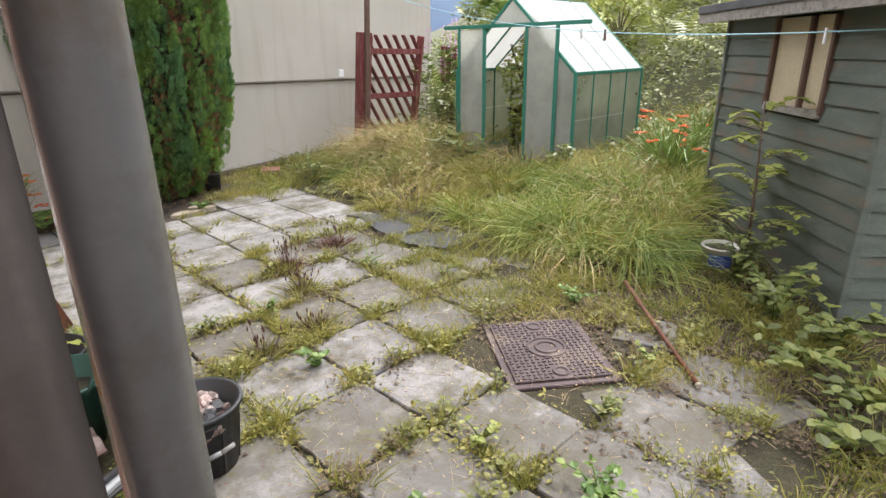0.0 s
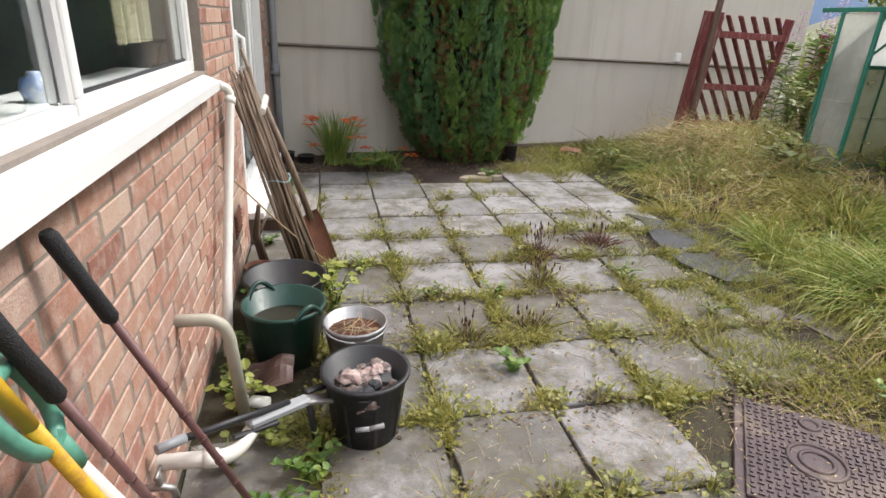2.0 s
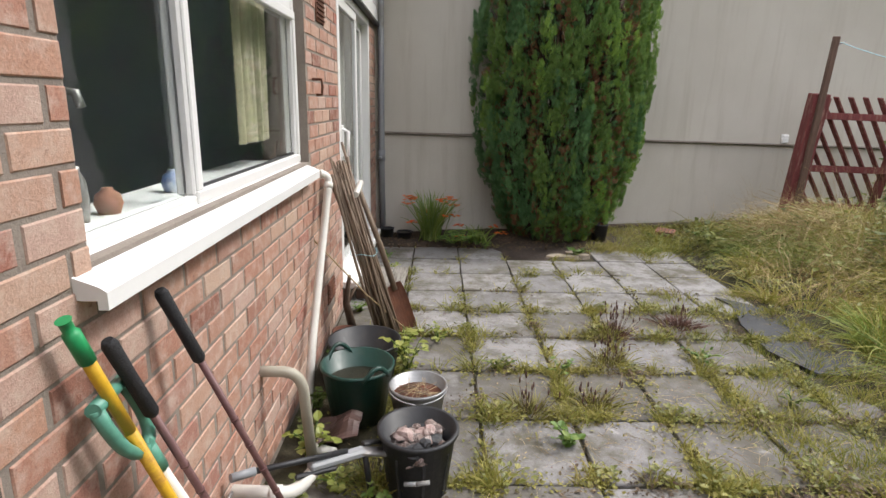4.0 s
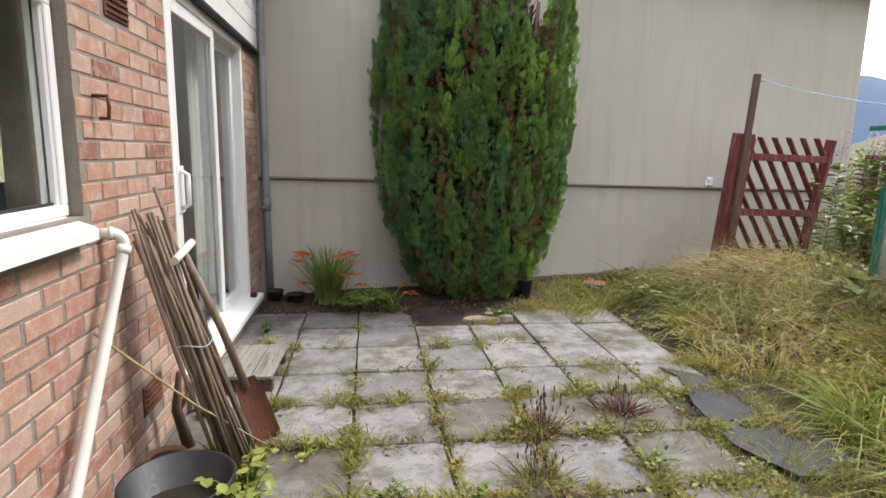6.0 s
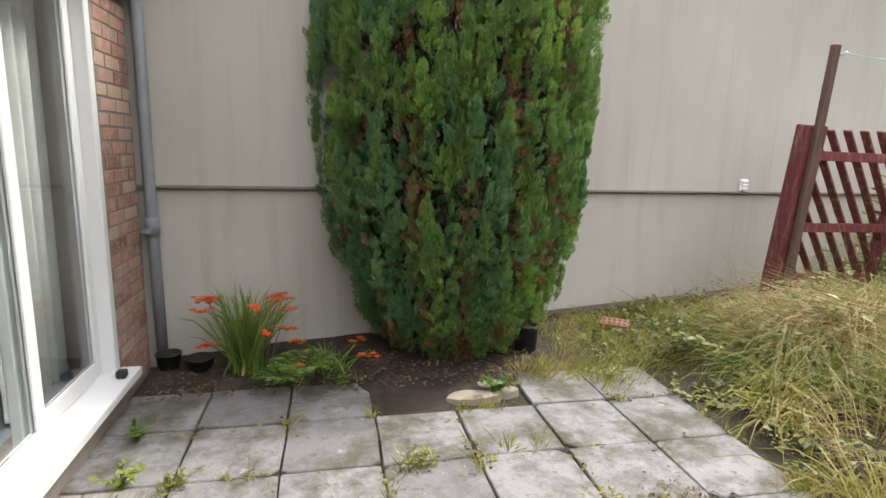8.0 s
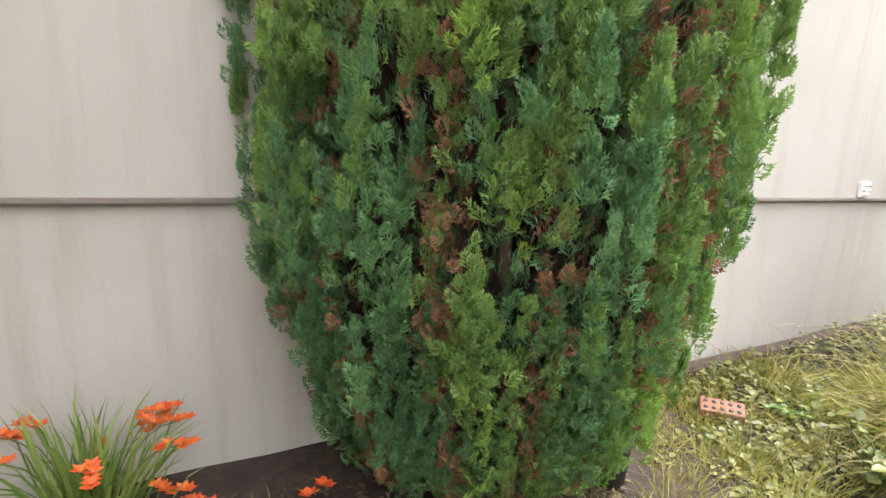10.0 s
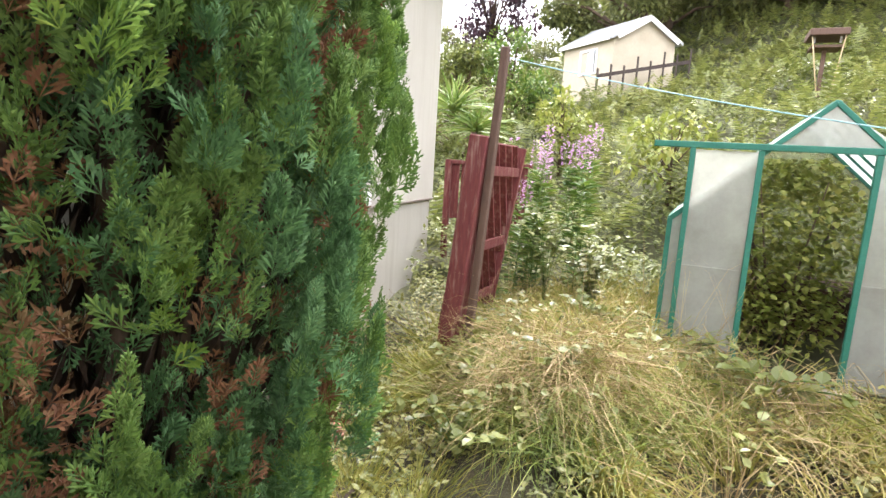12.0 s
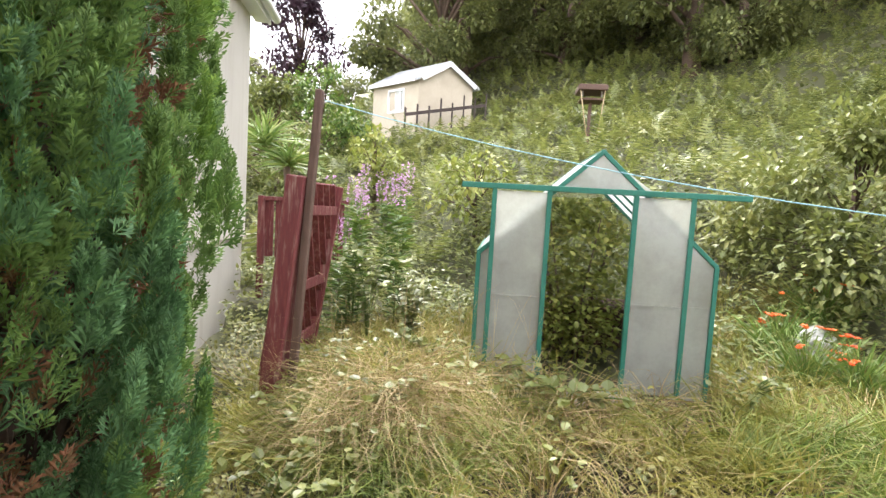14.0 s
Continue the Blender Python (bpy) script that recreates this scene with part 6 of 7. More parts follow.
tussocks("long_grass", "long tangled green and yellow grass on the bank", GRASS, 25000, rng, (2.9, 7.4, 2.0, 7.2), (0.14, 0.48), (0.0026, 0.0064), 0.75, 1.0, bank_zone, cluster=330, comb=0.5)
tussocks("meadow_grass", "soft fresh green grass leaning over", LAWN, 8000, rng, (3.5, 5.2, 2.2, 4.0), (0.22, 0.55), (0.0024, 0.0052), 0.9, 1.3, bank_zone, cluster=38, comb=0.9, spread=0.1)
tussocks("dry_grass", "scattered dry grass stalks in front of the greenhouse", STRAW, 1300, rng, (3.3, 7.5, 2.2, 7.5), (0.3, 0.8), (0.0009, 0.0018), 0.6, 0.9, bank_zone)
tussocks("straw_tussock", "yellowed clumps of long dry grass on the bank", STRAW, 3200, rng, (3.2, 5.2, 2.4, 6.6), (0.2, 0.52), (0.0018, 0.004), 0.7, 1.4, bank_zone, cluster=40, comb=0.8)
tussocks("rough_grass", "low mossy grass beside the shed", GRASS, 16000, rng, (1.7, 4.4, -0.5, 2.8), (0.03, 0.14), (0.0014, 0.0032), 0.9, 0.8, lambda x, y: x + 0.3 * np.sin(y * 3) > 2.5 - 0.7 * (y < 0.8), cluster=290, comb=0.3, spread=0.07)
tussocks("verge_grass", "grass and weeds along the foot of the rendered wall", GRASS, 9000, rng, (2.3, 4.3, 5.9, 7.6), (0.05, 0.22), (0.0014, 0.003), 0.6, 0.7, lambda x, y: y > 6.0 + 0.1 * np.sin(x * 6), cluster=110, comb=0.2, spread=0.07)
tussocks("mossy_grass", "thin yellowed grass over the mossy ground", GRASS, 14000, rng, (1.9, 3.6, 1.0, 4.9), (0.03, 0.13), (0.001, 0.0024), 0.9, 0.8, lambda x, y: (x > 2.2 + 0.3 * np.sin(y * 2)) & (np.hypot(x - 2.2, y - 1.99) > 0.42), cluster=190, comb=0.2, spread=0.05)


def heap():
    """A mound of matted grass beside the gate, with long straw falling down its face."""
    n = 5000
    a, r = rng.uniform(0, 6.28, n), np.sqrt(rng.random(n))
    x, y = 4.65 + 0.85 * r * np.cos(a), 5.95 + 0.75 * r * np.sin(a)
    ln = np.stack([rng.normal(-0.5, 0.8, n), rng.normal(-0.4, 0.8, n), rng.uniform(0.3, 1.2, n)], 1)
    v, f = blades(np.stack([x, y, height(x, y)], 1), ln, rng.uniform(0.18, 0.5, n), rng.uniform(0.0016, 0.0036, n), rng, 1.2)
    tagged(part("grass_mound", mesh_of("grass_mound", v, f, LAWN), None), "mound of matted yellowing grass by the gate", "grass", kind="stuff")
    # sheaves of straw that start near the top and hang over the side
    tops = [(4.45, 6.05), (4.6, 5.9), (4.35, 5.85), (4.75, 6.2), (4.5, 6.3), (4.7, 5.7), (4.2, 6.1)]
    n = 620
    k = rng.integers(0, len(tops), n)
    c = np.array(tops)[k]
    x, y = c[:, 0] + rng.normal(0, 0.12, n), c[:, 1] + rng.normal(0, 0.12, n)
    ang = math.pi + rng.normal(0.25, 0.85, n)
    ln = np.stack([np.cos(ang), np.sin(ang), rng.uniform(0.25, 1.3, n)], 1)
    v, f = blades(np.stack([x, y, height(x, y) + 0.05], 1), ln, rng.uniform(0.3, 0.75, n), rng.uniform(0.0014, 0.0028, n), rng, 1.5)
    tagged(part("dry_grass", mesh_of("dry_grass", v, f, STRAW), None), "straw-coloured dry grass falling over by the gate", "grass", kind="stuff")
    # tall seeding stalks standing out of the mound
    n = 130
    x, y = rng.uniform(3.9, 5.15, n), rng.uniform(4.9, 6.6, n)
    ln = np.stack([rng.normal(-0.1, 0.25, n), rng.normal(0, 0.25, n), np.ones(n)], 1)
    v, f = blades(np.stack([x, y, height(x, y)], 1), ln, rng.uniform(0.6, 1.1, n), rng.uniform(0.001, 0.0016, n), rng, 0.45)
    tagged(part("seeding_grass", mesh_of("seeding_grass", v, f, STRAW), None), "tall pale seeding grass stalks above the mound", "grass", kind="stuff")
    # creeping broad-leaved weeds between the wall and the grass, in patches with bare dark gaps
    n = 30000
    x, y = rng.uniform(2.7, 7.4, n), rng.uniform(4.2, 8.3, n)
    d = WALL_Y + WALL_SLOPE * x - y
    ok = (d > 0.12) & clear_of_things(x, y) & (x > 3.35 + 0.25 * np.sin(y * 3.1) * (y < 6.2) - 0.55 * (y > 6.3)) & (np.sin(x * 5 + y * 2) * np.sin(y * 6 - x) + 0.4 * np.sin(x * 13) * np.sin(y * 11) > -0.25)
    x, y = x[ok], y[ok]
    pos = np.stack([x, y, height(x, y) + 0.03 + (0.05 + 0.16 * smooth01(3.0, 4.4, x)) * rng.random(len(x)) ** 1.5 * (0.6 + 0.5 * np.sin(x * 9) * np.sin(y * 8))], 1)
    fwd = np.stack([rng.normal(0, 1, len(x)), rng.normal(0, 1, len(x)), rng.normal(0.15, 0.35, len(x))], 1)
    m = frames_of(pos, fwd, rng, rng.uniform(0.016, 0.05, len(x)), roll=False)
    tagged(part("ground_ivy", mesh_of("ground_ivy", *instances(LEAF_V * (1.4, 1, 1), LEAF_F, m), CREEPER), None), "creeping yellow-green leafy weeds on the ground", "weeds", kind="stuff")
    n = 520
    x, y = rng.uniform(3.8, 5.2, n), rng.uniform(4.9, 6.6, n)
    ok = clear_of_things(x, y) & (np.sin(x * 4 + 1) * np.sin(y * 5) > -0.2)
    x, y = x[ok], y[ok]
    pos = np.stack([x, y, height(x, y) + rng.uniform(0.1, 0.34, len(x))], 1)
    fwd = np.stack([rng.normal(-0.4, 1, len(x)), rng.normal(0, 1, len(x)), rng.normal(-0.1, 0.3, len(x))], 1)
    m = frames_of(pos, fwd, rng, rng.uniform(0.035, 0.075, len(x)), roll=False)
    tagged(part("bramble_leaf", mesh_of("bramble_leaf", *instances(LEAF_V * (1.5, 1, 1), LEAF_F, m), BRAMBLE), None), "broad pale bramble leaves over the grass", "brambles", kind="stuff")


heap()


def joints():
    """Weeds and moss in the open joints of the patio."""
    n = 2700
    lines_x, lines_y = SLAB_X, SLAB_Y
    x, y = [], []
    while len(x) < n:
        if rng.random() < 0.5:
            px, py = rng.choice(lines_x[1:]) + rng.normal(0, 0.016), rng.uniform(1.1, 5.8)
        else:
            px, py = rng.uniform(0.2, 3.1), rng.choice(lines_y) + rng.normal(0, 0.016)
        near = 1.0 if py < 4.0 else 0.45 if py < 4.5 else 0.12
        if py < 2.4 and px < 2.1:
            near *= 0.45
        near *= 0.1 + 0.9 * (np.sin(px * 5.3 + 1) * np.sin(py * 4.1 + 0.6) + 0.5 * np.sin(px * 13 + py * 9) > 0.3)
        if px > 2.2:
            near *= 1.3
        if math.hypot(px - 2.2, py - 1.99) < 0.42:
            near = 0.0
        if rng.random() < near:
            x.append(px)
            y.append(py)
    x, y = np.array(x), np.array(y)
    pos = np.repeat(np.stack([x, y, np.full(n, -0.012)], 1), 7, 0) + rng.normal(0, 0.02, (n * 7, 3)) * (1, 1, 0) + np.array((0, 0, 0.035)) * rng.random((n * 7, 1)) ** 2
    fwd = np.stack([rng.normal(0, 1, n * 7), rng.normal(0, 1, n * 7), rng.uniform(0.1, 1.2, n * 7)], 1)
    m = frames_of(pos, fwd, rng, 0.009 + 0.026 * rng.random(n * 7) ** 2, roll=False)
    tagged(part("joint_weed", mesh_of("joint_weed", *instances(LEAF_V * (1.3, 1, 1), LEAF_F, m), MOSSGREEN), None), "yellow-green creeping weeds in the paving joints", "weeds", kind="stuff")
    sel = rng.random(n) < 0.2
    c = np.stack([x[sel], y[sel], np.full(sel.sum(), -0.015)], 1)
    pos = np.repeat(c, 16, 0) + rng.normal(0, 0.02, (len(c) * 16, 3)) * (1, 1, 0)
    ln = np.stack([rng.normal(0, 0.5, len(pos)), rng.normal(0, 0.5, len(pos)), np.ones(len(pos))], 1)
    v, f = blades(pos, ln, rng.uniform(0.03, 0.15, len(pos)), rng.uniform(0.0012, 0.003, len(pos)), rng, 0.7)
    tagged(part("joint_grass", mesh_of("joint_grass", v, f, GRASS), None), "small grass tufts growing between the slabs", "grass", kind="stuff")
    # larger tufts of grass and rosettes of leaves where joints cross
    c = []
    while len(c) < 95:
        px, py = float(rng.choice(lines_x[1:])) + rng.normal(0, 0.03), float(rng.choice(lines_y[2:])) + rng.normal(0, 0.03)
        if rng.random() < 0.5:
            px += rng.uniform(-0.22, 0.22)
        if math.hypot(px - 2.2, py - 1.99) > 0.45 and (py < 4.5 or rng.random() < 0.25):
            c.append((px, py, rng.uniform(0.6, 1.3)))
    c = np.array(c)
    own = np.repeat(np.arange(len(c)), 46)
    off = rng.normal(0, 0.024, (len(own), 2)) * c[own, 2:]
    pos = np.concatenate([c[own, :2] + off, np.full((len(own), 1), -0.012)], 1)
    ln = np.concatenate([off * 14 + rng.normal(0, 0.25, off.shape), np.ones((len(own), 1))], 1)
    v, f = blades(pos, ln, rng.uniform(0.05, 0.15, len(own)) * c[own, 2], rng.uniform(0.0012, 0.0026, len(own)), rng, 0.8)
    tagged(part("joint_tuft", mesh_of("joint_tuft", v, f, [GRASS]), None), "yellow-green grass tufts standing in the paving joints", "grass", kind="stuff")
    own = np.repeat(np.arange(0, len(c), 2), 40)
    off = rng.normal(0, 0.035, (len(own), 2)) * c[own, 2:]
    pos = np.concatenate([c[own, :2] + off + 0.03, 0.01 + 0.05 * rng.random((len(own), 1)) ** 1.5], 1)
    fwd = np.concatenate([off * 20 + rng.normal(0, 0.6, off.shape), rng.uniform(0.0, 0.6, (len(own), 1))], 1)
    tagged(part("joint_rosette", mesh_of("joint_rosette", *instances(LEAF_V * (1.3, 1, 1), LEAF_F, frames_of(pos, fwd, rng, rng.uniform(0.016, 0.036, len(own)), roll=False)), CREEPER), None), "leafy green weed rosettes in the paving joints", "weeds", kind="stuff")
    # low mats of moss and weed spreading from the joints over the slabs
    mats = {0: [], 1: [], 2: []}
    for q in range(210):
        cx, cy = float(rng.choice(lines_x[1:])), float(rng.choice(lines_y[3:]))
        if rng.random() < 0.5:
            cx += rng.uniform(-0.2, 0.2)
        else:
            cy += rng.uniform(-0.2, 0.2)
        if math.hypot(cx - 2.2, cy - 1.99) < 0.42 or (cx < 2.0 and cy < 2.4 and rng.random() < 0.55):
            continue
        c = int(rng.integers(60, 190) * (1.6 if cx > 2 else 1))
        w = rng.uniform(0.025, 0.085)
        if cy > 4.4 and rng.random() < 0.7:
            continue
        px, py = cx + rng.normal(0, w, c), cy + rng.normal(0, w, c)
        d = np.hypot(px - cx, py - cy) / w
        mats[int(rng.choice((0, 0, 1, 2, 2)))].append(np.stack([px, py, 0.004 + 0.03 * np.exp(-d * d / 2) * rng.random(c)], 1))
    for key, (nm, lb, mt) in enumerate((("moss_mat", "yellow-green moss spreading over the slabs", MOSSGREEN), ("clover_mat", "small green leaves matted over the joints", CREEPER), ("dry_moss_mat", "brown dried moss and crumbs on the slabs", DEADLEAF))):
        pos = np.concatenate(mats[key])
        fwd = np.stack([rng.normal(0, 1, len(pos)), rng.normal(0, 1, len(pos)), rng.uniform(-0.1, 0.7, len(pos))], 1)
        tagged(part(nm, mesh_of(nm, *instances(LEAF_V * (1.2, 1, 1), LEAF_F, frames_of(pos, fwd, rng, 0.007 + 0.018 * rng.random(len(pos)) ** 2, roll=False)), mt), None), lb, "weeds", kind="stuff")
    # fallen petals and crumbs on the paving
    n2 = 1500
    pos = np.stack([rng.uniform(0.6, 3.4, n2), rng.uniform(1.1, 4.4, n2), np.full(n2, 0.012)], 1)
    fwd = np.stack([rng.normal(0, 1, n2), rng.normal(0, 1, n2), rng.normal(0, 0.1, n2)], 1)
    tagged(part("litter", mesh_of("litter", *instances(LEAF_V, LEAF_F, frames_of(pos, fwd, rng, rng.uniform(0.006, 0.016, n2), roll=False)), SEEDHEAD), None), "small dry leaf crumbs scattered over the slabs", "leaf litter", kind="stuff")
    pos = np.stack([rng.uniform(1.0, 3.6, 900), rng.uniform(1.0, 3.6, 900), np.full(900, 0.014)], 1)
    fwd = np.stack([rng.normal(0, 1, 900), rng.normal(0, 1, 900), rng.normal(0, 0.1, 900)], 1)
    tagged(part("petal_litter", mesh_of("petal_litter", *instances(LEAF_V * (0.7, 1, 1), LEAF_F, frames_of(pos, fwd, rng, rng.uniform(0.01, 0.02, 900), roll=False)), STRAW), None), "pale fallen petals on the ground", "leaf litter", kind="stuff")
    n4 = 14000
    px, py = rng.uniform(1.6, 4.4, n4), rng.uniform(-0.6, 2.7, n4)
    ok = (px > 2.3 + 0.3 * np.sin(py * 2.3) - 0.6 * (py < 0.75)) & clear_of_things(px, py)
    px, py = np.concatenate([px[ok], rng.uniform(0.1, 2.6, 1500)]), np.concatenate([py[ok], rng.uniform(6.1, 6.75, 1500)])
    pos = np.stack([px, py, height(px, py) + np.where(py > 6, 0.055, 0.012)], 1)
    fwd = np.stack([rng.normal(0, 1, len(px)), rng.normal(0, 1, len(px)), rng.normal(0.05, 0.3, len(px))], 1)
    tagged(part("dead_leaf_litter", mesh_of("dead_leaf_litter", *instances(LEAF_V, LEAF_F, frames_of(pos, fwd, rng, rng.uniform(0.012, 0.045, len(px)), roll=False)), DEADLEAF), None), "brown dead leaves and twigs over the soil", "leaf litter", kind="stuff")
    # matted dry stalks on moss between the near slabs
    n3 = 1500
    pos = np.stack([rng.normal(1.9, 0.7, n3), rng.normal(2.4, 0.8, n3), np.full(n3, 0.008)], 1)
    ln = np.stack([rng.normal(0, 1, n3), rng.normal(0, 1, n3), np.full(n3, 0.12)], 1)
    v, f = blades(pos, ln, rng.uniform(0.03, 0.11, n3), rng.uniform(0.0007, 0.0012, n3), rng, 0.5)
    tagged(part("dead_stalk_mat", mesh_of("dead_stalk_mat", v, f, STRAW), None), "dry straw stalks matted on the paving", "dry stalks", kind="stuff")


SLAB_X = [0.0, 0.45, 0.905, 1.365, 1.82, 2.275, 2.74, 3.2]
SLAB_Y = [6.27, 5.82, 5.34, 4.86, 4.4, 3.93, 3.44, 2.93, 2.44, 1.97, 1.5, 1.03]
joints()


def leaf_plant(name, label, category, at, leaves, spread, size, material, tall=0.12, stems=0, seed=0, shape=LEAF_V, faces=LEAF_F):
    """A small broad-leaved plant: stalks with leaves all round."""
    r = np.random.default_rng(seed)
    t = thing(name, label, category, (*at[:2], at[2] if len(at) > 2 else 0.0))
    st = bmesh.new()
    pos, fwd = [], []
    for k in range(max(stems, 1)):
        a = r.uniform(0, 6.28)
        h = tall * r.uniform(0.6, 1.1)
        e = Vector((spread * math.cos(a) * r.uniform(0.4, 1), spread * math.sin(a) * r.uniform(0.4, 1), h))
        pts = arc((0, 0, -0.02), (e.x * 0.2, e.y * 0.2, h * 0.9), e, 5)
        tube(pts, [0.003] * 5 + [0.0012], 4, st)
        for j in range(max(1, leaves // max(stems, 1))):
            p = pts[1 + int(r.integers(0, 5))]
            pos.append(np.array(p))
            fwd.append((r.normal(0, 1), r.normal(0, 1), r.normal(0.15, 0.3)))
    tagged(part("stem", st, WEED, t), kind="stuff")
    pos, fwd = np.array(pos), np.array(fwd)
    part("foliage", mesh_of("foliage", *instances(shape, faces, frames_of(pos, fwd, r, r.uniform(0.6, 1.2, len(pos)) * size, roll=False)), material), None, t)
    return t


WIDE = LEAF_V * (1.5, 1, 1)
spots = [(0.95, 1.62, 60, 0.12, 0.05), (1.42, 1.75, 40, 0.09, 0.045), (1.5, 1.28, 70, 0.14, 0.05), (1.9, 1.5, 50, 0.1, 0.04), (0.42, 2.2, 90, 0.14, 0.045), (0.3, 2.4, 60, 0.1, 0.045), (0.32, 2.05, 70, 0.12, 0.05), (0.15, 2.3, 40, 0.08, 0.05), (1.3, 2.72, 40, 0.1, 0.055), (2.45, 1.55, 40, 0.1, 0.035), (2.8, 2.2, 60, 0.16, 0.04), (0.12, 2.75, 50, 0.1, 0.04), (0.1, 3.0, 50, 0.08, 0.04), (0.46, 3.5, 60, 0.12, 0.04), (0.12, 3.6, 40, 0.1, 0.05), (0.5, 3.2, 40, 0.1, 0.04), (0.12, 4.35, 40, 0.1, 0.05), (0.25, 5.35, 50, 0.1, 0.05), (0.2, 5.75, 40, 0.08, 0.045), (1.05, 3.45, 60, 0.12, 0.035), (1.4, 3.4, 50, 0.12, 0.035), (0.7, 3.85, 60, 0.12, 0.035), (2.3, 3.6, 60, 0.14, 0.035), (2.55, 3.1, 50, 0.14, 0.035), (2.1, 6.0, 60, 0.14, 0.06), (2.9, 6.1, 60, 0.16, 0.04), (1.2, 6.25, 60, 0.12, 0.05), (3.2, 6.7, 60, 0.2, 0.05), (3.8, 6.9, 80, 0.2, 0.06)]
for k, (px, py, nl, sp, sz) in enumerate(spots):
    leaf_plant("weed_plant", "low leafy green weed growing in the paving" if k < 26 else "leafy green weed by the rendered wall", "weed", (px, py), int(nl * 1.3), sp, sz * 0.72, LIME if k % 4 == 1 else CREEPER if k % 2 else WEED, 0.08, 9, 40 + k, WIDE)

for k, (px, py, nl, sp, tl) in enumerate(((0.53, 3.3, 60, 0.17, 0.28), (0.5, 3.6, 50, 0.14, 0.16), (0.16, 2.6, 60, 0.1, 0.14))):
    leaf_plant("weed_plant", "straggling yellow-green weed beside the tubs", "weed", (px, py), nl, sp, 0.045, LIME, tl, 10, 140 + k, WIDE)

# brambles reaching out by the shed and the gate
for k, (px, py, pz, nl, sp, sz, tl) in enumerate([(3.5, 1.35, 0, 130, 0.32, 0.06, 0.25), (3.25, 0.95, 0, 90, 0.36, 0.065, 0.2), (2.75, 0.75, 0, 60, 0.3, 0.07, 0.12), (2.4, 0.72, 0, 45, 0.25, 0.07, 0.1), (2.95, 1.05, 0, 60, 0.3, 0.07, 0.14), (3.3, 1.25, 0, 90, 0.3, 0.06, 0.3), (3.75, 1.6, 0, 120, 0.26, 0.06, 0.4), (4.5, 6.0, 0.25, 70, 0.45, 0.08, 0.25), (4.9, 5.4, 0.25, 70, 0.4, 0.09, 0.3), (4.2, 6.5, 0.15, 110, 0.35, 0.06, 0.2), (4.7, 4.9, 0.25, 60, 0.4, 0.09, 0.25), (5.2, 5.85, 0.25, 100, 0.35, 0.08, 0.35), (5.75, 6.1, 0.3, 200, 0.4, 0.08, 0.75), (5.9, 6.5, 0.3, 200, 0.4, 0.07, 0.8), (3.6, 6.3, 0.05, 120, 0.35, 0.06, 0.22), (4.9, 3.7, 0.25, 70, 0.3, 0.06, 0.3)]):
    leaf_plant("bramble", "bramble shoot with broad pale green leaves" if k < 7 else "bramble shoots sprawling over the grass", "bramble", (px, py, pz), nl, sp, sz, BRAMBLE, tl, 10, 80 + k, WIDE)


def shrub_by_shed():
    t = thing("elder_sapling", "slender sapling with feathery leaves by the shed", "sapling", (3.95, 1.62, 0))
    st = tube([(0, 0, 0), (0.02, 0.02, 0.5), (0.0, 0.05, 1.15)], [0.012, 0.009, 0.003], 6)
    r = np.random.default_rng(31)
    pos, fwd = [], []
    for k in range(20):
        z = 0.25 + 0.85 * k / 20
        a = r.uniform(0, 6.28)
        L = 0.34 * (1.15 - z * 0.6)
        e = Vector((L * math.cos(a), L * math.sin(a), z + 0.08))
        pts = arc((0.01, 0.03, z), (e.x * 0.5, e.y * 0.5, z + 0.13), e, 8)
        tube(pts, 0.002, 4, st)
        for j in range(2, 9):
            d = np.array(pts[j] - pts[j - 1])
            for s in (-1, 1):
                pos.append(np.array(pts[j]))
                fwd.append(d * 18 + s * np.cross(d, (0, 0, 1)) * 26)
    part("stem", st, BARK, t)
    pos, fwd = np.array(pos), np.array(fwd)
    part("foliage", mesh_of("foliage", *instances(LEAF_V, LEAF_F, frames_of(pos, fwd, r, r.uniform(0.05, 0.085, len(pos)), roll=False)), LIME), None, t)


shrub_by_shed()


def montbretia(at, label, n, h, flowers, seed, arch=0.6, lean=0.42):
    r = np.random.default_rng(seed)
    t = thing("montbretia_clump", label, "flowering plant", at)
    pos = np.concatenate([r.normal(0, 0.05, (n, 2)), np.zeros((n, 1))], 1)
    ln = np.stack([r.normal(0, lean, n), r.normal(0, lean, n), np.ones(n)], 1)
    v, f = blades(pos, ln, r.uniform(0.6, 1.15, n) * h, r.uniform(0.005, 0.009, n), r, arch)
    part("leaf_blade", mesh_of("leaf_blade", v, f, PALMLEAF), None, t)
    for k in range(flowers):
        a = r.uniform(0, 6.28)
        e = Vector((0.26 * math.cos(a), 0.26 * math.sin(a), h * r.uniform(0.35, 0.8)))
        pts = arc((0, 0, 0), (e.x * 0.4, e.y * 0.4, e.z * 1.1), e, 6)
        s = part("flower_stem", tube(pts, 0.0025, 4), WEED, t)
        fp, fd = [], []
        for j in range(6):
            c = np.array(pts[-1]) + np.array((math.cos(a), math.sin(a), 0)) * 0.02 * (j - 3) + r.normal(0, 0.006, 3)
            for q in range(5):
                b = q * 1.257
                fp.append(c)
                fd.append((math.cos(b), math.sin(b), 0.5))
        part("flower", mesh_of("flower", *instances(PETAL_V, DART_F, frames_of(np.array(fp), np.array(fd), r, 0.032, roll=False)), ORANGE), None, s, "bright orange star-shaped flower")


